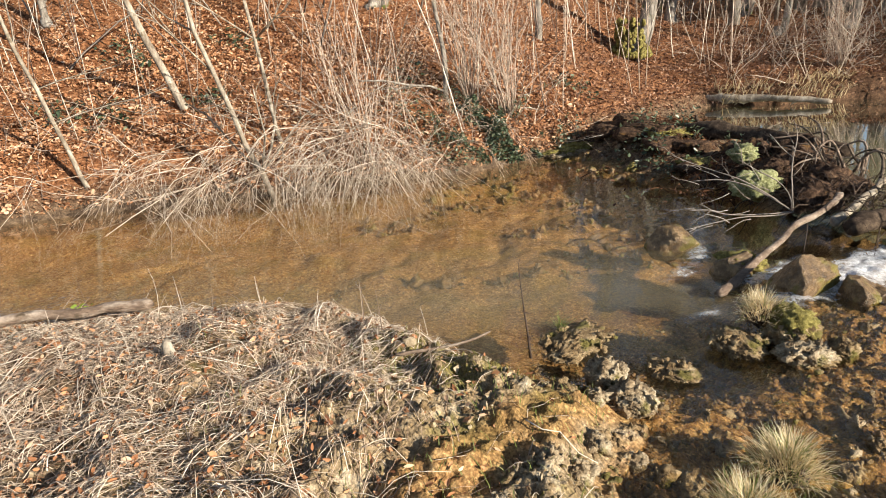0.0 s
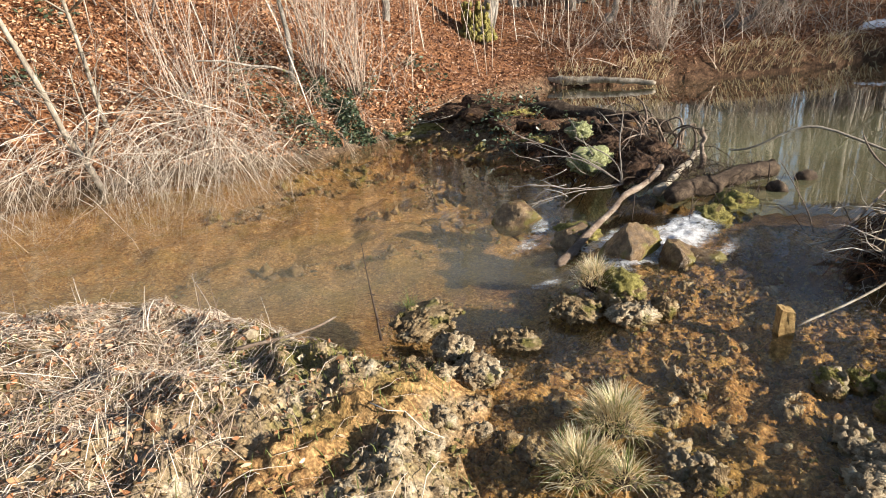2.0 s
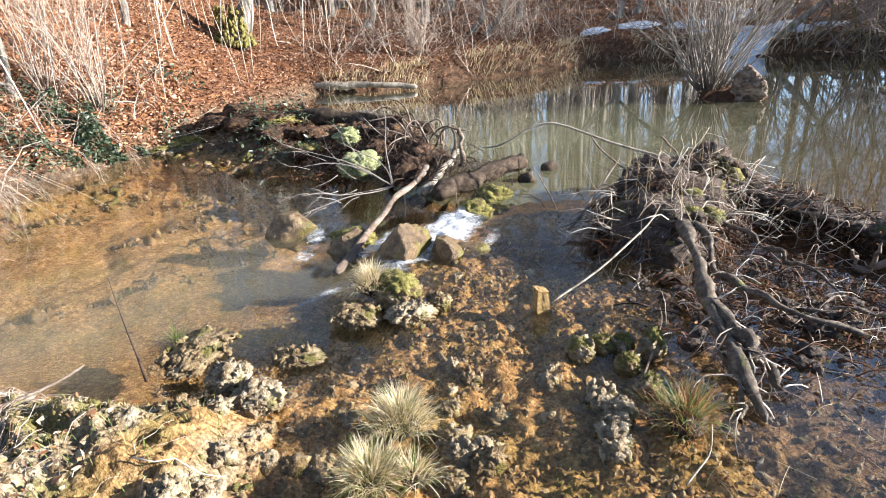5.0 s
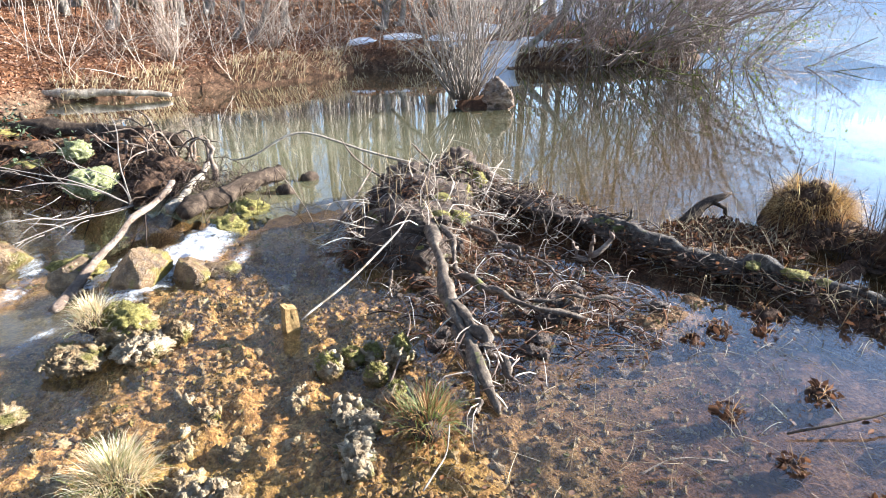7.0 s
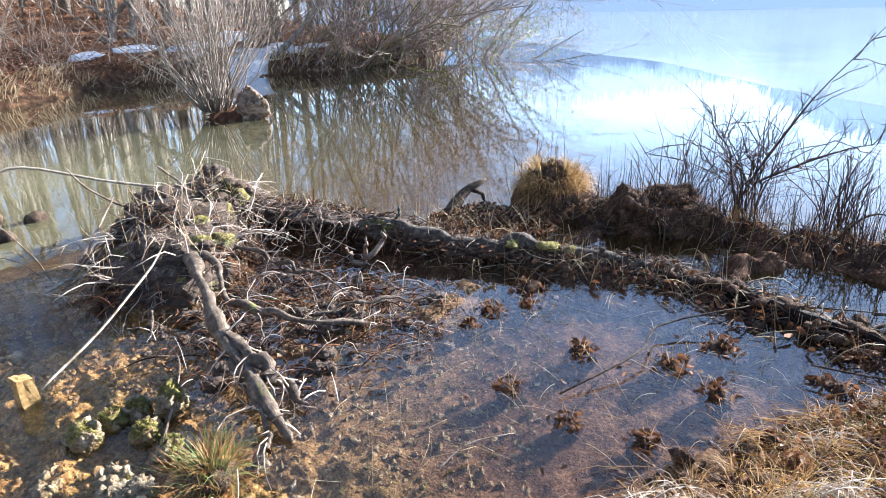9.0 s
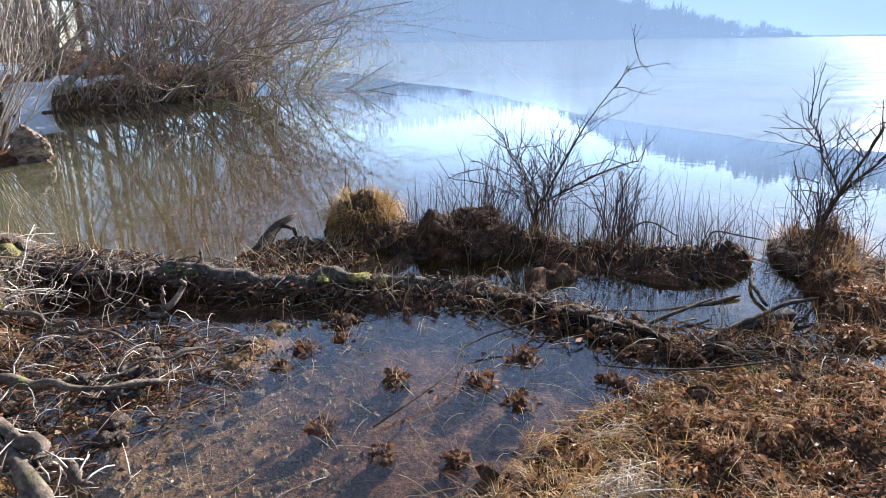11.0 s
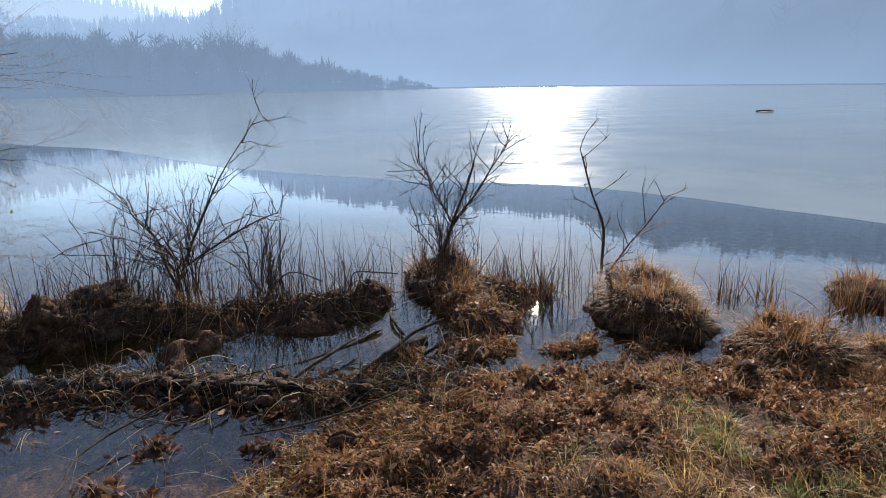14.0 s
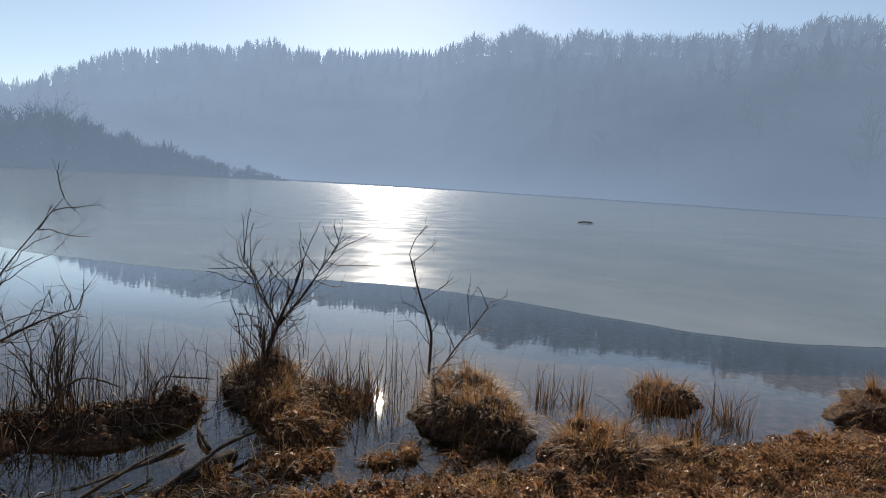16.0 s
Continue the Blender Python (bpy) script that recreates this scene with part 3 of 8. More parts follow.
class Geo:
    """Collects vertices and faces in blocks and turns them into one mesh."""

    def __init__(self):
        self.v, self.f, self.n = [], [], 0

    def add(self, verts, faces):
        verts, faces = np.asarray(verts, float).reshape(-1, 3), np.asarray(faces, np.int64)
        self.v.append(verts)
        self.f.append(faces + self.n)
        self.n += len(verts)
        return self

    def mesh(self, name, material, flat=False):
        v = np.concatenate(self.v)
        loops = np.concatenate([f.ravel() for f in self.f])
        sizes = np.concatenate([np.full(len(f), f.shape[1]) for f in self.f])
        me = bpy.data.meshes.new(name)
        me.vertices.add(len(v))
        me.vertices.foreach_set("co", v.astype(np.float32).ravel())
        me.loops.add(len(loops))
        me.loops.foreach_set("vertex_index", loops.astype(np.int32))
        me.polygons.add(len(sizes))
        me.polygons.foreach_set("loop_start", np.r_[0, np.cumsum(sizes)[:-1]].astype(np.int32))
        me.polygons.foreach_set("loop_total", sizes.astype(np.int32))
        me.update(calc_edges=True)
        me.polygons.foreach_set("use_smooth", np.full(len(sizes), not flat))
        me.materials.append(material)
        return me

    def tubes(self, paths, radii, sides=4):
        """Tapered round stems; paths is k x m x 3 and radii k x m."""
        paths, radii = np.asarray(paths, float), np.asarray(radii, float)
        k, m, _ = paths.shape
        tan = np.gradient(paths, axis=1)
        tan /= np.linalg.norm(tan, axis=2, keepdims=True) + 1e-9
        ref = np.where(np.abs(tan[:, :1, 2:]) > 0.8, [[[1.0, 0.13, 0]]], [[[0.05, 0.1, 1.0]]])
        a = np.cross(tan, np.broadcast_to(ref, tan.shape))
        a /= np.linalg.norm(a, axis=2, keepdims=True) + 1e-9
        b = np.cross(tan, a)
        th = np.arange(sides) * 2 * np.pi / sides
        ring = a[:, :, None] * np.cos(th)[:, None] + b[:, :, None] * np.sin(th)[:, None]
        v = paths[:, :, None] + radii[:, :, None, None] * ring
        i = np.arange(m - 1)[:, None] * sides + np.arange(sides)
        j = np.arange(m - 1)[:, None] * sides + (np.arange(sides) + 1) % sides
        q = np.stack([i, j, j + sides, i + sides], -1).reshape(-1, 4)
        self.add(v, (q[None] + (np.arange(k) * m * sides)[:, None, None]).reshape(-1, 4))
        ends = np.stack([np.arange(sides)[::-1], (m - 1) * sides + np.arange(sides)])
        if sides > 2:
            self.f.append((ends[None] + (np.arange(k) * m * sides)[:, None, None]).reshape(-1, sides) + self.n - k * m * sides)
        return self

    def blades(self, base, azimuth, tilt, length, width, droop, rows=5):
        """Bent flat blades of grass."""
        k = len(base)
        s = np.linspace(0, 1, rows)
        ang = tilt[:, None] + droop[:, None] * s ** 1.3
        step = length[:, None] / (rows - 1)
        r = np.concatenate([np.zeros((k, 1)), np.cumsum(np.sin(ang[:, :-1]) * step, 1)], 1)
        z = np.concatenate([np.zeros((k, 1)), np.cumsum(np.cos(ang[:, :-1]) * step, 1)], 1)
        ca, sa = np.cos(azimuth)[:, None], np.sin(azimuth)[:, None]
        p = base[:, None] + np.stack([r * ca, r * sa, z], -1)
        w = (width[:, None] * (1 - 0.92 * s ** 1.6))[:, :, None] * 0.5
        twist = azimuth + rng.normal(0, 0.5, k) + np.pi / 2
        side = np.stack([np.cos(twist), np.sin(twist), np.zeros(k)], -1)[:, None]
        v = np.stack([p - side * w, p + side * w], 2)
        i = np.arange(rows - 1) * 2
        q = np.stack([i, i + 1, i + 3, i + 2], -1)
        return self.add(v, (q[None] + (np.arange(k) * rows * 2)[:, None, None]).reshape(-1, 4))

    def leaves(self, place, size, lift=0.4, fold=0.35, slope=None):
        """Small curled leaves lying about: each a folded six-point blade."""
        k = len(place)
        t = np.array([[-1, 0, 0], [-0.3, 0.42, 1], [0.45, 0.33, 1], [1, 0, 0.2], [0.45, -0.33, 1], [-0.3, -0.42, 1], [0.1, 0, 0]], float)
        az, pit, rol = rng.uniform(0, 2 * np.pi, k), rng.normal(0, lift, k), rng.normal(0, lift, k)
        f = rng.uniform(-0.3, 1, k) * fold
        v = np.repeat(t[None], k, 0)
        v[:, :, 2] *= f[:, None]
        v[:, :, 1] *= rng.uniform(0.7, 1.3, k)[:, None]
        v *= (size * 0.5)[:, None, None]
        c, s = np.cos(pit)[:, None], np.sin(pit)[:, None]
        v = np.stack([v[:, :, 0] * c + v[:, :, 2] * s, v[:, :, 1], -v[:, :, 0] * s + v[:, :, 2] * c], -1)
        c, s = np.cos(rol)[:, None], np.sin(rol)[:, None]
        v = np.stack([v[:, :, 0], v[:, :, 1] * c - v[:, :, 2] * s, v[:, :, 1] * s + v[:, :, 2] * c], -1)
        c, s = np.cos(az)[:, None], np.sin(az)[:, None]
        v = np.stack([v[:, :, 0] * c - v[:, :, 1] * s, v[:, :, 0] * s + v[:, :, 1] * c, v[:, :, 2]], -1)
        tri = np.array([[0, 6, 1], [1, 6, 2], [6, 3, 2], [0, 5, 6], [5, 4, 6], [6, 4, 3]])
        return self.add(v + place[:, None], (tri[None] + (np.arange(k) * 7)[:, None, None]).reshape(-1, 3))

    def lump(self, centre, size, level=3, rough=0.25, grain=1.6, seed=0, facets=0):
        """An uneven stone or clod: noise on a sphere, cut flat on some sides where it is broken rock."""
        v, f = SPHERES[level]
        r = np.random.default_rng(seed + 100)
        off = seed * 3.7
        big = fbm3(v * grain + off, 4, seed) - 0.5
        ridge = 0.5 - np.abs(fbm3(v * grain * 2.3 - off, 4, seed + 7) - 0.5) * 2
        fine = fbm3(v * grain * 7 + off, 2, seed + 3) - 0.5
        rad = 1 + rough * (1.6 * big + 0.8 * ridge + 0.6 * fine)
        if facets:
            n = r.normal(0, 1, (facets, 3))
            n /= np.linalg.norm(n, axis=1, keepdims=True)
            d = r.uniform(0.62, 0.86, facets)
            rad = np.minimum(rad, (d / np.maximum(v @ n.T, 0.05)).min(1) * (1 + rough * 0.5 * big + rough * 0.35 * fine))
        p = v * rad[:, None] * np.asarray(size, float)
        t = seed * 1.13
        p = np.stack([p[:, 0] * math.cos(t) - p[:, 1] * math.sin(t), p[:, 0] * math.sin(t) + p[:, 1] * math.cos(t), p[:, 2]], -1)
        return self.add(p + np.asarray(centre, float), f)


def sphere_of(level):
    bm = bmesh.new()
    bmesh.ops.create_icosphere(bm, subdivisions=level, radius=1)
    v = np.array([p.co[:] for p in bm.verts])
    f = np.array([[q.index for q in t.verts] for t in bm.faces])
    bm.free()
    return v, f


SPHERES = {i: sphere_of(i) for i in (1, 2, 3, 4, 5)}


def thing(name, geo, material, label, category, group="", kind="", flat=False):
    return tagged(new(name, geo.mesh(name, material, flat)), label, category, group, kind)


def holder(name, at, label, category, group=""):
    ob = new(name)
    ob.location = at
    ob.empty_display_size = 0.1
    return tagged(ob, label, category, group)


def part(name, geo, material, parent, label="", flat=False, kind=""):
    """One mesh under a thing or part; the geometry is given in world places."""
    ob = new(name, geo.mesh(name, material, flat))
    ob.parent = parent
    p, off = parent, Vector((0, 0, 0))
    while p is not None:
        off += p.location
        p = p.parent
    ob.data.transform(Matrix.Translation(-off))
    return tagged(ob, label, kind=kind)


def gz(x, y):
    return float(ground_height(np.array([x]), np.array([y]))[0])


def curve_path(points, m=12, wobble=0.0):
    """A smooth line of m points through the given ones, a little uneven."""
    p = np.array(points, float)
    n = len(p)
    if n == 2:
        p = np.array([p[0], (p[0] + p[1]) / 2, p[1]])
        n = 3
    t = np.linspace(0, n - 1, m)
    i = np.clip(t.astype(int), 0, n - 2)
    u = (t - i)[:, None]
    a, b = p[i], p[i + 1]
    prev, nxt = p[np.clip(i - 1, 0, n - 1)], p[np.clip(i + 2, 0, n - 1)]
    ma, mb = (b - prev) / 2, (nxt - a) / 2
    q = (2 * u ** 3 - 3 * u ** 2 + 1) * a + (u ** 3 - 2 * u ** 2 + u) * ma + (-2 * u ** 3 + 3 * u ** 2) * b + (u ** 3 - u ** 2) * mb
    if wobble:
        drift = np.cumsum(rng.normal(0, wobble, q.shape), 0)
        drift -= np.linspace(0, 1, m)[:, None] * drift[-1]
        q = q + drift + rng.normal(0, wobble * 0.3, q.shape)
    return q


def slow_noise(m, step, dims):
    """m rows of smooth random drift with a knot every few rows."""
    n = max(4, int(m / step) + 2)
    k = rng.normal(0, 1, (n, dims))
    return curve_path(np.concatenate([k, np.zeros((n, 3 - dims))], 1), m)[:, :dims] if dims < 3 else curve_path(k, m)


def limb(geo, points, r0, r1, m=14, sides=8, wobble=0.0, knots=0.12):
    """One limb or log with uneven girth and a slightly crooked run."""
    p = curve_path(points, m)
    if wobble:
        fade = np.sin(np.linspace(0, np.pi, m)) ** 0.5
        p = p + slow_noise(m, 4, 3) * wobble * 1.8 * fade[:, None] + rng.normal(0, wobble * 0.12, p.shape)
    r = np.linspace(r0, r1, m) * (1 + knots * 1.2 * slow_noise(m, 3, 1)[:, 0] + rng.normal(0, knots * 0.15, m))
    r = np.maximum(r, 0.3 * min(r0, r1))
    r[0] *= 0.75
    r[-1] *= 0.45
    geo.tubes(p[None], r[None], sides)
    if sides >= 8:
        # ridges and hollows of the bark, drawn out along the limb
        block = geo.v[-1]
        core = np.repeat(p, sides, axis=0)
        run = np.repeat(np.arange(m) * np.linalg.norm(p[-1] - p[0]) / m, sides)
        around = (block - core) / np.repeat(r, sides)[:, None]
        q = around * 2.0 + np.stack([run, run * 0.7, run * 1.3], -1) * 0.35 / max(r0, 1e-3) + rng.uniform(0, 50, 3)
        geo.v[-1] = core + (block - core) * (1 + 1.1 * (fbm3(q, 4, 9) - 0.5))[:, None]
    return geo


def boughs(start, way, length, r, depth, spread=0.6, children=4, lift=0.15, out=None, bend=0.18, tip=0.2):
    """Branching twigs as a list of five-point lines with their girths."""
    out = [] if out is None else out
    p, d = np.array(start, float), np.array(way, float)
    d /= np.linalg.norm(d)
    pts = [p]
    for _ in range(4):
        d = d + rng.normal(0, bend, 3) + [0, 0, lift * 0.25]
        d /= np.linalg.norm(d)
        pts.append(pts[-1] + d * length / 4)
    pts = np.array(pts)
    rad = r * np.linspace(1, tip if depth == 0 else 0.55, 5)
    out.append((pts, rad))
    if depth > 0:
        for c in range(children):
            t = rng.uniform(0.3, 1.0) * 3.99
            i = int(t)
            q = pts[i] + (pts[i + 1] - pts[i]) * (t - i)
            nd = d + rng.normal(0, spread, 3)
            boughs(q, nd, length * rng.uniform(0.4, 0.68), r * (1 - 0.11 * t) * 0.55, depth - 1, spread, children, lift, out, bend, tip)
    return out


def add_boughs(geo, lines, sides=3):
    return geo.tubes(np.array([l[0] for l in lines]), np.array([l[1] for l in lines]), sides)


def scatter(poly_test, count, box):
    """Random places within a box where the test holds, clear of the channel."""
    x0, y0, x1, y1 = box
    x, y = rng.uniform(x0, x1, count), rng.uniform(y0, y1, count)
    ok = poly_test(x, y) & (inside_dist(CHANNEL, x, y) < 0.03)
    return x[ok], y[ok]


# ---- ground ----
def axis(lo, hi, step, far_lo, far_hi, grow=1.14, fine=None):
    a = list(np.arange(lo, hi, step))
    if fine:
        a = [p for p in a if p < fine[0] or p > fine[1]]
        a = sorted(a + list(np.arange(fine[0], fine[1], fine[2])))
    s, p = step, a[-1]
    while p < far_hi:
        s *= grow
        p += s
        a.append(p)
    s, p = step, a[0]
    while p > far_lo:
        s *= grow
        p -= s
        a.insert(0, p)
    return np.array(a)


def sheet(name, xs, ys, height, material, keep=None):
    X, Y = np.meshgrid(xs, ys)
    Z = height(X.ravel(), Y.ravel())
    v = np.stack([X.ravel(), Y.ravel(), Z], -1)
    w, h = len(xs), len(ys)
    i = (np.arange(h - 1)[:, None] * w + np.arange(w - 1)).ravel()
    q = np.stack([i, i + 1, i + w + 1, i + w], -1)
    if keep is not None:
        c = v[q].mean(1)
        q = q[keep(c[:, 0], c[:, 1])]
        used, q2 = np.unique(q, return_inverse=True)
        v, q = v[used], q2.reshape(-1, 4)
    g = Geo()
    g.add(v, q)
    return new(name, g.mesh(name, material)), v


RUNNEL = [(-0.25, 1.9), (0.0, 2.12), (0.25, 2.32), (0.45, 2.5), (0.66, 2.6)]   # wet ochre runnel in the tufa


def runnel(x, y):
    return smooth(0.2, 0.09, line_dist(RUNNEL, x, y)[0] + (fbm(x, y, 0.16, 3, 87) - 0.5) * 0.16)


ground, gv = sheet("ground", axis(-4.2, 7.0, 0.04, -1500, 1500, 1.1, (-1.2, 2.9, 0.017)), axis(-5.6, 11.0, 0.04, -1500, 1500, 1.1, (1.1, 3.6, 0.017)), ground_height, M_GROUND)
tagged(ground, "soil, tufa and ochre stream bed with leaf-covered wooded slope", "ground", kind="structure")
gx, gy, gh = gv.T
_near, _far = inside_dist(NEAR, gx, gy), inside_dist(FAR, gx, gy)
_leaf = smooth(0.1, 0.6, _far) * smooth(40, 10, gx) * (1 - 0.15 * smooth(0.8, 3.0, gx))
_tufa = smooth(1.6, 0.6, gx) * smooth(0.8, 1.6, gy) * smooth(-0.3, 0.1, _near) * smooth(-2.4, -0.4, gx) * smooth(4.6, 3.9, gy)
_ridge = np.minimum(line_dist(RIDGE, gx, gy)[0], line_dist(SHORE, gx, gy)[0])
_bed = smooth(0.07, -0.01, gh - water_height(gx, gy)) * (1 - smooth(-0.2, 0.0, _far)) * smooth(0.1, 0.5, _ridge) * (1 - 0.8 * smooth(1.0, 0.6, np.hypot((gx - 4.2) / 1.0, gy - 3.0)))
_bed = _bed * (0.15 + 0.85 * below_amount(gx, gy))
_bed = _bed * (1 - 0.55 * smooth(1.6, 2.6, gx - 0.6 * gy))
_bed = np.maximum(_bed, smooth(0.02, -0.04, _near) * smooth(2.6, 1.6, gx - 0.5 * (gy - 2)) * smooth(5.2, 4.2, gy) * smooth(-0.6, 0.2, gx))
_bed = np.maximum(_bed, runnel(gx, gy))
zone = ground.data.color_attributes.new("zone", "FLOAT_COLOR", "POINT")
# Mud, plus shade put into the colour by the fall and between bank grass.
_mud_shade = np.clip(smooth(1.1, 0.8, np.hypot((gx - 4.4) / 1.2, (gy + 3.4) / 1.4)) + smooth(0.55, 0.15, _ridge) + smooth(1.5, 2.4, gx - 0.6 * gy) * smooth(0.25, -0.05, _near) * smooth(3.4, 2.4, gy) * 0.5 + smooth(0.9, 0.3, np.hypot((gx - 4.3) / 1.2, gy - 3.0)) + smooth(0.9, 0.1, _near) * smooth(-0.05, 0.05, _near) * smooth(-0.4, -1.2, gy) * 0.8 + smooth(0.0, 0.3, _near) * smooth(0.4, -0.4, gy) * 0.9 + smooth(2.3, 2.7, gx) * smooth(0.9, 0.3, gy) * smooth(0.1, -0.1, _near) * 0.75 + smooth(0.8, 0.3, np.hypot((gx - 3.3) / 0.8, gy - 3.5)) + smooth(2.6, 1.4, np.hypot(gx - 10.1, gy - 6.7)) + smooth(0.5, 0.2, np.abs(_far - 0.1)) * smooth(4, 6, gx) * 0.7, 0, 1)
zone.data.foreach_set("color", np.stack([_leaf, _tufa, _bed, _mud_shade], -1).astype(np.float32).ravel())

# ---- water and ice ----
ICE = [(1500, 700), (70, 24), (31.8, 5.0), (21.6, -0.8), (14.9, -3.4), (11.4, -5.6), (9.4, -7.4), (6.4, -8.5), (4.15, -9.2), (2.8, -10.6), (1.5, -13), (-3, -20), (-60, -60), (-200, -900), (1500, -1500)]
lake, _ = sheet("lake_water", axis(2.8, 7.5, 0.08, -1200, 1200, 1.2), axis(-6.0, 9.0, 0.08, -1200, 1200, 1.2), water_height, M_LAKE,
                lambda x, y: (inside_dist(BELOW, x, y) < 0.0) & (x > -40 + 0 * y) & ((inside_dist(NEAR, x, y) < 0.6) & (inside_dist(FAR, x, y) < 0.8)))
tagged(lake, "calm dark greenish lake water mirroring the sky", "water", kind="structure")
stream, _ = sheet("stream_water", axis(-3.5, 5.4, 0.06, -60, 6, 1.2), axis(-2.8, 10.6, 0.06, -3, 11, 1.2), lambda x, y: water_height(x, y) - 0.004, M_STREAM,
                  lambda x, y: (inside_dist(BELOW, x, y) >= -0.1) & ((x - 0.6 * y < 1.62) | (y > 1.95)))
shallow, _ = sheet("shallow_water", axis(1.0, 5.2, 0.06, 0, 5.4, 1.2), axis(-2.8, 4.4, 0.06, -3, 5, 1.2), lambda x, y: water_height(x, y) - 0.004, M_SHALLOW,
                   lambda x, y: (inside_dist(BELOW, x, y) >= -0.1) & (x - 0.6 * y >= 1.56) & (y < 2.0) & (inside_dist(NEAR, x, y) < 0.5))
tagged(shallow, "still clear shallow water mirroring the blue sky", "water", kind="structure")
tagged(stream, "shallow clear brownish stream water over ochre bed", "water", kind="structure")


def ice_material():
    m, nt, b, out = nodes_of("lake_ice")
    n1, n2, n3 = noise_of(nt, 0.25, 5, 0.6, (1, 1, 1)), noise_of(nt, 14, 4, 0.6), noise_of(nt, 0.9, 4, 0.6, (1.0, 0.6, 1))
    col = ramp(nt, n1.outputs["Fac"], [(0.3, (0.16, 0.195, 0.21)), (0.7, (0.25, 0.28, 0.29))]).outputs[0]
    nt.links.new(col, b.inputs["Base Color"])
    rr = ramp(nt, n3.outputs["Fac"], [(0.3, (0.085,) * 3), (0.7, (0.15,) * 3)])
    nt.links.new(rr.outputs[0], b.inputs["Roughness"])
    b.inputs["IOR"].default_value = 1.31
    bump(nt, mix(nt, 0.35, n2.outputs["Fac"], n3.outputs["Fac"]), 0.07, 0.02, b)
    return m


M_ICE = ice_material()
edge = curve_path([(x, y, 0) for x, y in ICE[1:-2]], 160)
along = np.gradient(edge, axis=0)
along /= np.linalg.norm(along, axis=1, keepdims=True)
sway = (fbm(np.arange(160.0), np.zeros(160), 9.0, 4, 2) - 0.5) * np.interp(np.arange(160), [0, 60, 90, 159], [1.4, 0.7, 0.35, 0.35])
edge[:, 0] += along[:, 1] * sway
edge[:, 1] -= along[:, 0] * sway
away = edge * [1, 1, 0]
away /= np.linalg.norm(away, axis=1, keepdims=True)
rows = [edge - away * 0.02 + [0, 0, -0.03]] + [edge + away * d + [0, 0, 0.002 + 0.003 * min(d, 1)] for d in (0.0, 0.5, 1.5, 4, 10, 25, 60, 150, 400, 1000)]
g = Geo()
i = (np.arange(10)[:, None] * 160 + np.arange(159)).ravel()
g.add(np.array(rows), np.stack([i, i + 160, i + 161, i + 1], -1)[:, ::-1])
thing("lake_ice", g, M_ICE, "thin grey sheet of dull lake ice", "ice", kind="structure", flat=True)

# ---- far hills, haze put into their materials as glow ----
M_HILL = glowing_haze("hill_haze_glow", (0.045, 0.045, 0.035), (0.19, 0.256, 0.35), 380.0)
M_HILLFAR = glowing_haze("far_hill_haze_glow", (0.05, 0.05, 0.04), (0.235, 0.3, 0.375), 260.0)
M_POINT = glowing_haze("lakeside_wood_haze_glow", (0.05, 0.045, 0.04), (0.104, 0.143, 0.198), 210.0)


def crest(profile, az):
    a, h = np.array(profile, float).T
    return np.interp(az, a, h)


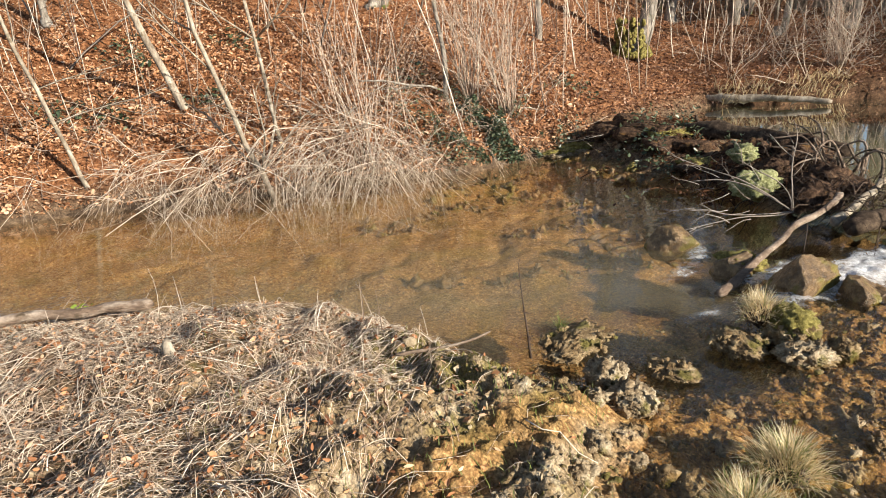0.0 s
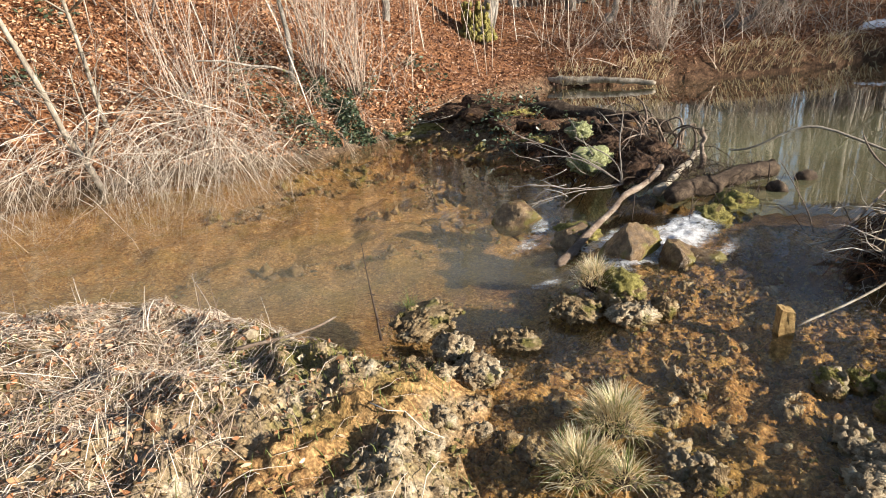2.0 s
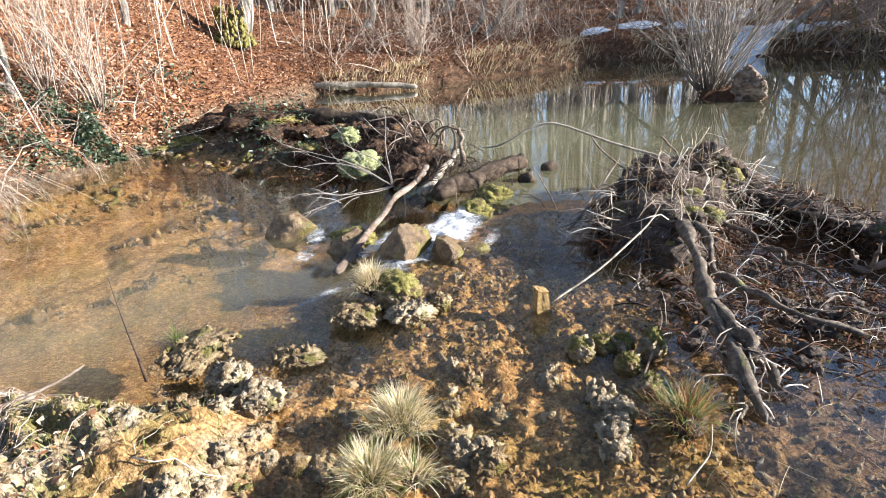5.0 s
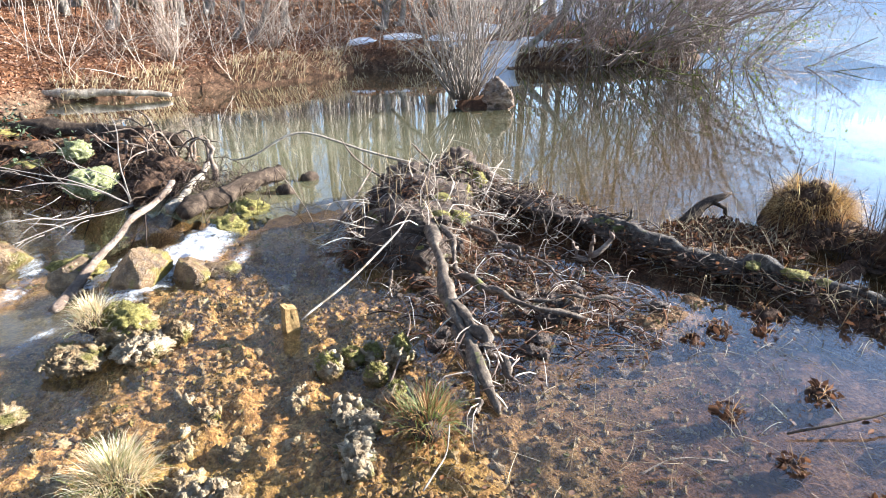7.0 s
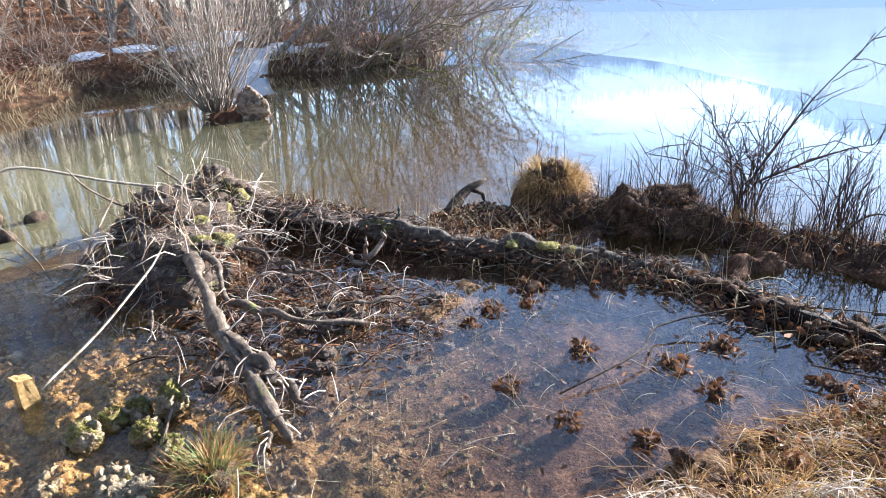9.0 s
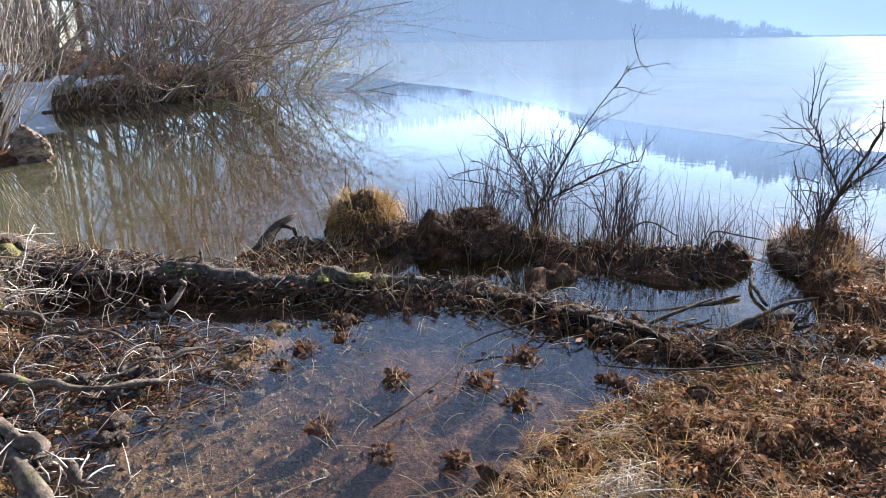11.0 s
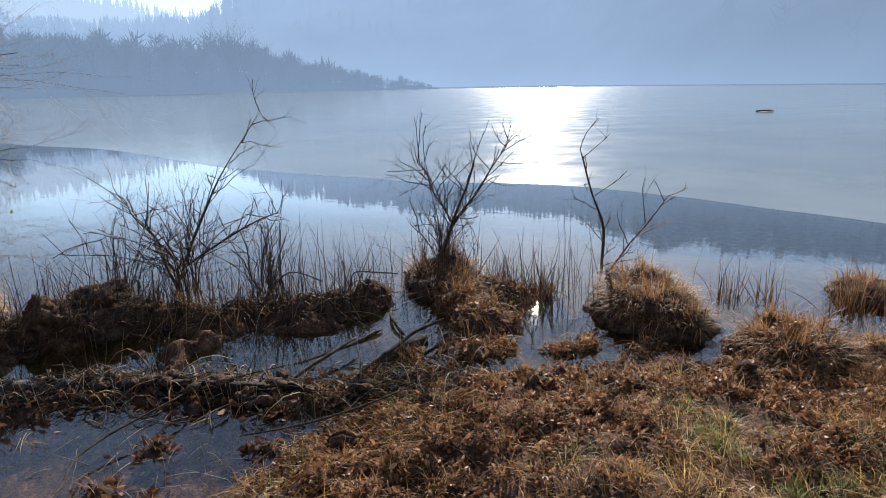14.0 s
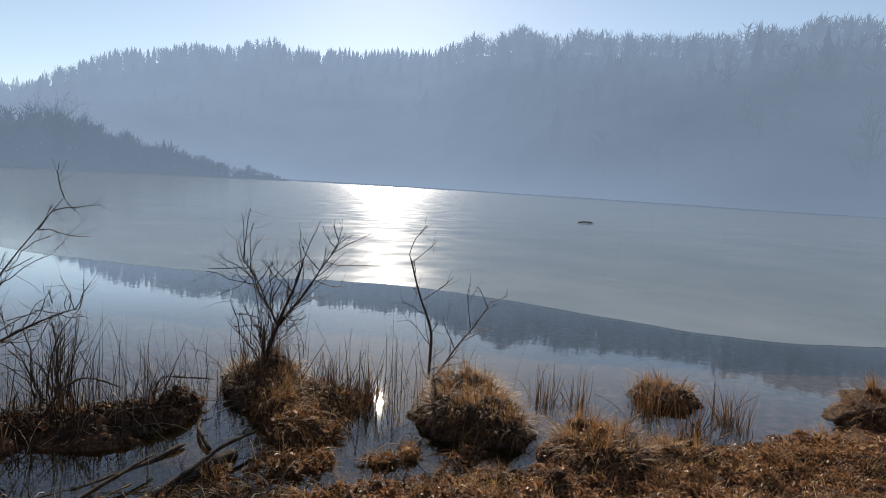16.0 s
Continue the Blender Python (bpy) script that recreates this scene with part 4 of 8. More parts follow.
def hill(name, distance, depth, profile, material, tree_height, count, label, conifer, taper=None):
    """A wooded ridge; profile is azimuth (degrees clockwise from +y) and angular height (degrees) of its crest."""
    az = np.linspace(profile[0][0], profile[-1][0], 160)
    rows = 14
    g = Geo()
    v = []
    for r in range(rows):
        t = r / (rows - 1)
        d = crest(distance, az) + depth * t
        hh = np.tan(np.radians(crest(profile, az))) * (crest(distance, az) + depth) * (1 - (1 - t) ** 1.7)
        hh = hh + (fbm(az * 3, np.full(160, t * 4.0), 4, 4, 3) - 0.5) * 10 * t - 0.3
        v.append(np.stack([d * np.sin(np.radians(az)), d * np.cos(np.radians(az)), hh], -1))
    v = np.array(v)
    i = (np.arange(rows - 1)[:, None] * 160 + np.arange(159)).ravel()
    g.add(v, np.stack([i, i + 1, i + 161, i + 160], -1))
    slope = thing(name, g, material, label, "hill", kind="structure")
    # the trees on it
    k = count
    t = np.sqrt(rng.uniform(0.0, 1.0, k))
    t[: k // 2] = rng.uniform(0.8, 1.0, k // 2)
    a = rng.uniform(0, 158.9, k)
    j, i0 = np.minimum((t * (rows - 1)).astype(int), rows - 2), a.astype(int)
    u, w = (t * (rows - 1) - j)[:, None], (a - i0)[:, None]
    base = (v[j, i0] * (1 - w) + v[j, i0 + 1] * w) * (1 - u) + (v[j + 1, i0] * (1 - w) + v[j + 1, i0 + 1] * w) * u
    h = tree_height * rng.uniform(0.45, 1.1, k) * (0.4 + 1.2 * fbm(a * 2, t * 9, 5.0, 4, 8))
    if taper:
        h = h * crest(taper, profile[0][0] + a / 159.0 * (profile[-1][0] - profile[0][0]))
    woods = Geo()
    fir = rng.uniform(0, 1, k) < conifer(a / 159.0)
    b, hf = base[fir], h[fir]
    for z0, z1, r0 in ((0.0, 0.5, 0.21), (0.3, 0.72, 0.17), (0.52, 0.88, 0.12), (0.74, 1.02, 0.065)):
        off = np.concatenate([rng.normal(0, 0.02, (len(b), 2)) * hf[:, None], np.zeros((len(b), 1))], 1)
        woods.tubes(np.stack([b + off + [0, 0, 1] * (hf * z0)[:, None], b + [0, 0, 1] * (hf * z1)[:, None]], 1), np.stack([hf * r0 * rng.uniform(0.7, 1.2, len(b)), hf * 0.008], 1), 7)
    # bare trees: a straight bole and a fan of fine upswept boughs
    b, hf = base[~fir], h[~fir] * 1.05
    n = len(b)
    woods.tubes(np.stack([b, b + [0, 0, 1] * (hf * 0.6)[:, None]], 1), np.stack([hf * 0.016, hf * 0.01], 1), 4)
    for q in range(26):
        az, z0, out = rng.uniform(0, 6.28, n), rng.uniform(0.12, 0.75, n), rng.uniform(0.05, 0.3, n)
        tip = np.stack([np.cos(az) * out * hf, np.sin(az) * out * hf, hf * np.minimum(1.0, z0 + rng.uniform(0.15, 0.4, n)) * (1 - 0.5 * out)], -1)
        mid = np.stack([np.cos(az) * out * hf * 0.6, np.sin(az) * out * hf * 0.6, hf * (z0 + 0.06)], -1)
        woods.tubes(np.stack([b + [0, 0, 1] * (hf * z0)[:, None], b + mid, b + tip], 1), np.stack([hf * 0.009, hf * 0.012, hf * 0.004], 1), 3)
    thing(name.replace("hill", "woods"), woods, material, "mixed wood of firs and bare trees with painted-on haze", "woods", kind="stuff")
    return slope


hill("hill_far_shore", [(60, 520), (100, 480), (128, 400), (140, 280), (160, 190), (260, 190)], 240, [(60, 5), (84, 5.0), (90, 4.4), (94, 4.6), (97.5, 4.8), (101.2, 6.6), (108, 8.9), (117, 9.9), (127, 10.0), (131.5, 10.4), (134.5, 11.6), (138, 12.0), (146, 11.6), (155, 11.3), (160, 11.7), (170, 11.5), (215, 11.0), (260, 9.0)], M_HILL, 16, 5600, "steep wooded hill across the lake with painted-on blue haze", lambda u: np.where(u < 0.36, 0.55, 0.1))
hill("hill_distant", [(70, 900), (104, 900)], 300, [(70, 6.5), (84, 7.2), (88, 6.9), (92, 6.1), (95.4, 5.3), (98, 5.2), (104, 4.6)], M_HILLFAR, 20, 500, "distant wooded hill paled by painted-on haze", lambda u: np.full(np.shape(u), 0.8))
hill("hill_lakeside_point", [(62, 200), (118, 235)], 90, [(62, 3.5), (80, 2.6), (92, 1.9), (99, 2.0), (104, 1.2), (109, 0.6), (113, 0.25), (118, 0.02)], M_POINT, 12, 2300, "bare lakeside wood on a low point with painted-on dim haze", lambda u: np.full(np.shape(u), 0.02), [(62, 1), (102, 1), (105, 0.85), (109, 0.62), (113, 0.4), (118, 0.1)])
# the tall bare tree on the point
lines = []
for i in range(14):
    boughs((236 * math.sin(radians(100.6)) + rng.normal(0, 1.2), 236 * math.cos(radians(100.6)), 3.0), (rng.normal(0, 0.22), rng.normal(0, 0.22), 1), 13, 0.3, 3, 0.42, 4, 0.05, lines, 0.1)
g = Geo()
add_boughs(g, lines)
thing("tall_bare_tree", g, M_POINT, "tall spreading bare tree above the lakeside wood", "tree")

# ---- trees on the far bank ----
def tree(name, base, top, r, height, label, material, limbs=6, moss=0.0, twig_material=None, depth=2, lean_soft=0.5):
    """A tree: tapered trunk, boughs with twigs, and a mossy foot where it has one."""
    base = np.array([base[0], base[1], gz(base[0], base[1]) - 0.1])
    d = np.array(top, float) - base
    d /= np.linalg.norm(d)
    mid = base + d * min(height * 0.45, np.linalg.norm(np.array(top) - base) * 1.4)
    end = mid + (d * lean_soft + np.array([0, 0, 1 - lean_soft])) * (height - np.linalg.norm(mid - base))
    ob = holder(name, base, label, "tree", "trees on the far bank")
    g = Geo()
    pts = curve_path([base, base + d * 0.25, mid, end], 18)
    rad = r * np.linspace(1, 0.25, 18) * (1 + rng.normal(0, 0.04, 18))
    rad[0] *= 1.5
    rad[1] *= 1.15
    pts[1:, :2] += np.cumsum(rng.normal(0, 0.02, (17, 2)), 0)
    g.tubes(pts[None], rad[None], 12 if r > 0.08 else 7)
    trunk = part("trunk", g, material, ob)
    lines = []
    for i in range(limbs):
        j = rng.integers(11 if r > 0.08 else 6, 17)
        a = rng.uniform(0, 2 * np.pi)
        boughs(pts[j], (math.cos(a), math.sin(a), rng.uniform(0.2, 0.9)), height * rng.uniform(0.15, 0.32), rad[j] * 0.5, depth, 0.55, 4, 0.1, lines)
    g = Geo()
    add_boughs(g, lines)
    part("bough_crown", g, twig_material or material, ob, "thin bare branches", kind="stuff")
    if moss:
        g = Geo()
        for i in range(220):
            a, up = rng.uniform(0, 6.28), rng.uniform(0, 1) ** 2 * moss * 1.9
            out = r * (1.5 - 0.5 * min(1.0, up / 0.3))
            g.lump(base + [math.cos(a) * out, math.sin(a) * out, 0.08 + up], (0.035, 0.035, rng.uniform(0.03, 0.07)), 2, 1.0, 3.4, i + 3)
        part("moss", g, M_MOSS, ob, "bright yellow-green moss at the foot")
    return ob


tree("slender_tree", (-4.16, 9.96), (-4.62, 9.9, 2.56), 0.085, 8, "slender pale-barked tree leaning on the leaf slope", M_PALE, 7)
tree("sapling", (-2.43, 8.2), (-3.1, 7.95, 2.37), 0.055, 6, "thin crooked pale sapling leaning over the bank", M_PALE, 8)
tree("sapling", (-2.48, 9.08), (-2.62, 9.08, 2.38), 0.04, 6, "thin straight pale sapling among fallen leaves", M_PALE, 6)
tree("sapling", (-5.1, 8.29), (-5.7, 8.2, 2.56), 0.045, 6, "thin pale sapling leaning over the stream", M_PALE, 8)
tree("sapling", (-0.05, 10.06), (-0.08, 10.06, 2.24), 0.06, 7, "dark-barked sapling in brushwood", M_BARK, 8)
tree("tree", (4.07, 14.75), (4.35, 14.69, 2.12), 0.3, 14, "grey-barked tree with a thick mossy foot", M_BARK, 9, 0.4)
tree("tree", (9.0, 20.5), (9.2, 20.43, 1.99), 0.33, 15, "stout pale grey tree on the wooded slope", M_BARK, 9)
tree("tree", (8.27, 16.64), (8.45, 16.59, 1.88), 0.16, 12, "grey tree above the lake bank", M_BARK, 9)
tree("tree", (10.1, 16.62), (10.15, 16.6, 1.75), 0.2, 12, "grey tree above the lake bank", M_BARK, 9)
tree("tree", (10.3, 13.9), (10.65, 13.57, 1.7), 0.12, 9, "leaning dark forked tree by the lake", M_BARK, 8)
tree("tree", (10.0, 14.1), (10.1, 14.0, 1.7), 0.1, 9, "thin dark tree by the lake", M_BARK, 8)
tree("tree", (16.07, 14.9), (16.15, 14.85, 1.57), 0.22, 13, "ivy-dark grey tree behind snow patches", M_BARK, 9)
tree("tree", (16.7, 14.7), (16.8, 14.6, 2.0), 0.17, 12, "grey tree behind snow patches", M_BARK, 9)
tree("leaning_tree", (17.3, 10.2), (17.9, 9.2, 1.95), 0.13, 9, "dark tree leaning over the lake", M_BARK, 9)
for x, y, r in ((-7.5, 12.5, 0.12), (-1.5, 13.5, 0.14), (1.8, 13.2, 0.1), (6.2, 18.5, 0.2), (12.5, 19, 0.24), (14, 17, 0.18), (19.5, 14.5, 0.2), (22, 11.5, 0.16), (24, 13, 0.2), (27, 11, 0.16)):
    tree("tree", (x, y), (x + rng.normal(0, 0.15), y, 3.0), r, 12, "bare grey tree in the wood", M_BARK, 8)

# ---- plants and brush ----
def shrub(name, x, y, stems, height, spread, label, material, depth=2, group="", r=0.008, lift=0.2, children=4, z=None):
    """Many stems from one stool; each stem is a part, the fine twigs are one."""
    ob = holder(name, (x, y, gz(x, y) if z is None else z), label, "shrub", group)
    fine = []
    for i in range(stems):
        a, q = rng.uniform(0, 2 * np.pi), rng.uniform(0, spread)
        px, py = x + math.cos(a) * q * 0.35, y + math.sin(a) * q * 0.35
        lines = boughs((px, py, ob.location.z - 0.04), (math.cos(a) * q, math.sin(a) * q, 1), height * rng.uniform(0.5, 1), r * rng.uniform(0.6, 1.3), depth if i % 2 else depth - 1, 0.6, children, lift, [], 0.18)
        g = Geo()
        add_boughs(g, lines[:1], 5)
        part("stem", g, material, ob)
        fine += lines[1:]
    g = Geo()
    add_boughs(g, fine)
    part("twig_spray", g, material, ob, kind="stuff")
    return ob


def tussock(x, y, r, n, length, label, material, green=0.0, z=None, droop=1.6, root=None, ball=(0.75, 0.55), group="grass tussocks", width=0.007):
    """A tuft of long bent grass that hangs down over its clod of roots."""
    z = gz(x, y) if z is None else z
    ob = holder("grass_tussock", (x, y, z), label, "grass tussock", group)
    g = Geo()
    g.lump((x, y, z - 0.02), (r * ball[0], r * ball[0], r * ball[1]), 3, 0.6, 2.6, int(abs(x * 7 + y * 3)) % 19)
    part("root_clod", g, root or M_MUD, ob, "dark matted root clod")
    for mat, share in ((material, 1 - green), (M_GREENGRASS, green)):
        k = int(n * share * 1.5)
        if not k:
            continue
        a, q = rng.uniform(0, 2 * np.pi, k), rng.uniform(0, 1, k) ** 0.6
        edge = 1 + 0.25 * np.sin(a * 3 + x * 9)
        bx, by = x + np.cos(a) * q * r * 1.2 * edge, y + np.sin(a) * q * r * 1.2 * edge
        base = np.stack([bx, by, np.maximum(z + r * ball[1] * (1.0 - 1.1 * q ** 2) - 0.01, np.minimum(ground_height(bx, by), z + 0.1) - 0.01)], -1)
        g = Geo()
        g.blades(base, a + rng.normal(0, 0.6, k), rng.uniform(0.0, 0.4, k) + q * rng.uniform(0.2, 1.3, k), length * rng.uniform(0.35, 1.1, k), np.full(k, width) * rng.uniform(0.5, 1.2, k), rng.uniform(0.1, droop, k))
        part("leaf_tuft" if mat is material else "green_tuft", g, mat, ob, kind="stuff")
    return ob


def sedge_mop(x, y, r, height, n, label, group="sedge tussocks", top=None, shag=None):
    """An old sedge tussock: low peat heads under shaggy locks of drooping dead blades, a few still standing."""
    z = min(gz(x, y), 0.06) - 0.03
    ob = holder("sedge_tussock", (x, y, z), label, "grass tussock", group)
    seed = int(abs(x * 11 + y * 5)) % 23
    clod, droop, stand = Geo(), Geo(), Geo()
    clod.lump((x, y, z - 0.02), (r * 1.08, r * 1.08, height * 0.8), 4, 0.5, 2.4, seed)
    clod.lump((x, y, z - 0.05), (r * 1.3, r * 1.3, 0.12), 4, 0.35, 2.6, seed + 5)
    heads = 8
    for i in range(heads):
        b, off = i * 2.4 + seed, r * (0.0 if i == 0 else rng.uniform(0.35, 0.85))
        cx, cy = x + math.cos(b) * off, y + math.sin(b) * off
        q0, hh = r * rng.uniform(0.25, 0.55), height * (0.85 if i == 0 else rng.uniform(0.45, 1.0))
        clod.lump((cx, cy, z + hh * 0.35), (q0 * 0.75, q0 * 0.75, hh * 0.45), 3, 0.7, 2.4, seed + i)
        way = b + rng.normal(0, 0.8)
        k = int(n * 0.62) // heads
        a, q = rng.uniform(0, 2 * np.pi, k), rng.uniform(0, 1, k) ** 0.5
        base = np.stack([cx + np.cos(a) * q * q0, cy + np.sin(a) * q * q0, z + hh * (1 - 0.8 * q ** 1.6) * rng.uniform(0.45, 1.05, k)], -1)
        locks = np.sin(np.round(a * 1.9) * 7.0 + seed)
        droop.blades(base, np.where(rng.uniform(0, 1, k) < 0.5, a, way) + locks * 0.9 + rng.normal(0, 0.25, k), 0.35 + 0.9 * q + rng.normal(0, 0.35, k), rng.uniform(0.05, 0.3, k) * (0.7 + 0.4 * locks ** 2), rng.uniform(0.003, 0.008, k), rng.uniform(0.9, 2.8, k), 5)
        k = n // (heads * 3)
        a, q = rng.uniform(0, 2 * np.pi, k), rng.uniform(0, 1, k)
        tall = rng.uniform(0.4, 1.2)
        stand.blades(np.stack([cx + np.cos(a) * q * q0 * 0.7, cy + np.sin(a) * q * q0 * 0.7, z + hh * (0.85 - 0.4 * q)], -1), way + rng.normal(0, 0.7, k), np.abs(rng.normal(0.12, 0.22, k)), (rng.uniform(0.0, 1.0, k) ** 1.4 * 0.2 + 0.04) * tall, rng.uniform(0.002, 0.0045, k), rng.uniform(-0.3, 1.2, k), 4)
    k = n // 4
    a = rng.uniform(0, 2 * np.pi, k)
    q = r * rng.uniform(0.75, 1.1, k)
    droop.blades(np.stack([x + np.cos(a) * q, y + np.sin(a) * q, z + height * rng.uniform(0.1, 0.6, k)], -1), a + rng.normal(0, 0.5, k), rng.uniform(0.6, 1.5, k), rng.uniform(0.08, 0.26, k), rng.uniform(0.003, 0.008, k), rng.uniform(0.9, 2.2, k), 5)
    part("root_clod", clod, M_PEAT, ob, "dark peaty root mass", kind="stuff")
    part("drooping_shag", droop, shag or M_RUST, ob, kind="stuff")
    part("standing_tuft", stand, top or M_SEDGE, ob, "upright rusty blades", kind="stuff")
    return ob


shrub("brush_shrub", -1.3, 9.0, 26, 2.4, 0.6, "tall dense clump of bare straw-coloured brush", M_TWIG, 2, "bank brush", 0.009)
shrub("brush_shrub", 0.9, 10.1, 34, 2.2, 0.5, "bare olive-brown brush on the bank", M_TWIG, 2, "bank brush", 0.008)
shrub("brush_shrub", 0.3, 10.3, 30, 2.4, 0.4, "bare brown brush below the slope", M_TWIG, 2, "bank brush", 0.008)
shrub("brush_shrub", 7.9, 13.2, 40, 1.7, 0.5, "bare grey brush above the lake bank", M_TWIG, 2, "bank brush", 0.008)
shrub("brush_shrub", 10.6, 13.4, 34, 1.8, 0.6, "bare grey brush above the lake bank", M_TWIG, 2, "bank brush", 0.008)
shrub("willow_bush", 10.0, 6.95, 110, 2.6, 0.75, "multi-stemmed bare willow on a mud hummock in the lake", M_GREYTWIG, 2, "", 0.011, 0.25, 3)


def stone(name, x, y, size, label, material, seed, z=None, moss=0.0, group="stream stones", level=4, rough=None, knobs=64):
    z = gz(x, y) if z is None else z
    ob = holder(name, (x, y, z), label, "rock", group)
    g = Geo()
    tufa = material in (M_TUFA, M_CRUST)
    rough = rough or (0.55 if tufa else 0.3)
    g.lump((x, y, z + size[2] * (0.05 if tufa else 0.2)), (size[0] * (0.95 if tufa else 1.15), size[1] * (0.95 if tufa else 1.15), size[2] * (0.62 if tufa else 1.15)), 5 if level == 4 else level, rough, 3.0 if tufa else 1.7, seed, 0 if tufa else 15)
    part("stone", g, material, ob)
    if tufa and knobs:
        # crusted knobs all over the block
        v, f = SPHERES[2]
        a, e = rng.uniform(0, 2 * np.pi, knobs), rng.uniform(-0.15, 1.0, knobs)
        c = np.sqrt(1 - np.clip(e, -1, 1) ** 2)
        at = np.stack([x + np.cos(a) * c * size[0] * 0.92, y + np.sin(a) * c * size[1] * 0.92, z + size[2] * (0.05 + 0.62 * e)], -1)
        at[:, :2] += rng.normal(0, 0.012, (knobs, 2))
        wild = (v[None] * 2.6 + rng.uniform(0, 90, (knobs, 1, 3))).reshape(-1, 3)
        lobes = 1.0 + 2.2 * (np.abs(fbm3(wild, 4, seed) - 0.5) * 2 - 0.25) + rng.normal(0, 0.1, len(wild))
        p = v[None] * np.clip(lobes, 0.25, 2.2).reshape(knobs, -1, 1) * (rng.uniform(0.008, 0.03, knobs)[:, None] * rng.uniform(0.5, 1.5, (knobs, 3)))[:, None]
        g = Geo()
        g.add(p + at[:, None], (f[None] + (np.arange(knobs) * len(v))[:, None, None]).reshape(-1, 3))
        part("crust", g, material, ob, kind="stuff")
    if moss:
        g = Geo()
        g.lump((x, y, z + size[2] * (0.25 + 0.5 * moss)), (size[0] * 0.76, size[1] * 0.72, size[2] * 0.48), 4, 0.75, 3.2, seed + 1)
        k = 700
        a, e = rng.uniform(0, 6.28, k), rng.uniform(0, 1, k) ** 0.6
        c = np.sqrt(1 - e ** 2)
        g.blades(np.stack([x + np.cos(a) * c * size[0] * 0.78, y + np.sin(a) * c * size[1] * 0.74, z + size[2] * (0.25 + 0.5 * moss + 0.48 * e)], -1), a, rng.uniform(0.0, 1.2, k), rng.uniform(0.008, 0.024, k), rng.uniform(0.003, 0.006, k), rng.uniform(0, 1.5, k), 3)
        part("moss_cap", g, M_MOSS, ob, "yellow-green moss")
    return ob


stone("rock", 2.12, 4.5, (0.19, 0.16, 0.15), "ochre mossy rock in the rapid", M_WETROCK, 1, -0.14, 0.35)
stone("rock", 2.3, 3.98, (0.2, 0.19, 0.2), "tall wet brown rock beside the driftwood", M_WETROCK, 32, -0.1)
stone("rock", 2.56, 3.78, (0.13, 0.12, 0.13), "wet pale-sided rock in white water", M_WETROCK, 3, -0.1)
stone("rock", 1.85, 5.2, (0.17, 0.2, 0.17), "dark wet rock in the stream", M_WETROCK, 4, -0.15)
stone("rock", 2.75, 3.75, (0.13, 0.1, 0.08), "low dark wet rock under the fall", M_WETROCK, 5, -0.1)
stone("rock", 1.9, 3.34, (0.15, 0.14, 0.16), "moss-covered rock carrying a grass tuft", M_CRUST, 6, -0.08, 0.6)
stone("rock", 1.58, 3.3, (0.16, 0.11, 0.07), "low porous rock in the shallows", M_CRUST, 7, -0.09)
stone("rock", 1.86, 3.1, (0.14, 0.09, 0.08), "low porous rock in the shallows", M_TUFA, 8, -0.08)
stone("rock", 2.06, 3.1, (0.07, 0.07, 0.1), "small porous rock in the shallows", M_CRUST, 9, -0.08, knobs=24)
stone("rock", 0.7, 2.9, (0.1, 0.09, 0.11), "pale knobbly tufa block", M_TUFA, 10, 0.0)
stone("rock", 0.78, 2.68, (0.11, 0.11, 0.1), "pale knobbly tufa block", M_TUFA, 11, -0.02)
stone("rock", 0.66, 3.44, (0.24, 0.13, 0.05), "low tufa hump with a sprig of grass", M_CRUST, 12, -0.08)
stone("rock", 1.12, 3.05, (0.13, 0.09, 0.025), "low crusted hump in the shallows", M_CRUST, 13, -0.09, knobs=30)
stone("rock", 2.68, 1.93, (0.07, 0.055, 0.12), "pale upright tufa stone with moss", M_TUFA, 14, -0.05, 0.3, knobs=24)
for i, (x, y, q, h) in enumerate(((2.36, 2.14, 0.06, 0.09), (2.5, 2.12, 0.06, 0.06), (2.6, 2.06, 0.05, 0.07), (2.46, 1.9, 0.05, 0.07), (2.4, 1.7, 0.05, 0.08))):
    stone("rock", x, y, (q * 1.2, q, h), "mossy tufa lump breaking the shallow water", M_CRUST if i % 2 else M_TUFA, 15 + i, -0.06, 0.25, knobs=22)
for i, (x, y, q) in enumerate(((2.18, 1.82, 0.05), (2.13, 1.74, 0.05), (2.15, 1.66, 0.055), (2.05, 1.6, 0.045), (1.98, 1.54, 0.05), (1.92, 1.47, 0.045))):
    stone("rock", x, y, (q * 1.1, q * 1.1, 0.055), "crumbly grey tufa lump of a broken line", M_TUFA, 25 + i, -0.06, knobs=20)
for i, (x, y, q) in enumerate(((1.38, 2.06, 0.05), (1.44, 1.97, 0.06), (1.4, 1.87, 0.06), (1.5, 1.84, 0.05), (1.46, 1.74, 0.06), (1.3, 1.76, 0.05), (0.52, 2.3, 0.05), (0.69, 2.27, 0.05), (0.78, 2.2, 0.045), (0.87, 2.14, 0.05), (0.28, 2.08, 0.05), (0.41, 2.1, 0.055), (0.46, 2.78, 0.07), (0.58, 2.6, 0.05), (1.55, 2.18, 0.045), (1.72, 2.02, 0.05), (1.74, 2.28, 0.05), (2.07, 2.07, 0.05))):
    stone("rock", x, y, (q, q * 0.9, 0.06), "pale knobby tufa stone at the runnel's edge", M_TUFA if i % 4 else M_CRUST, 40 + i, gz(x, y) - 0.005, knobs=18)

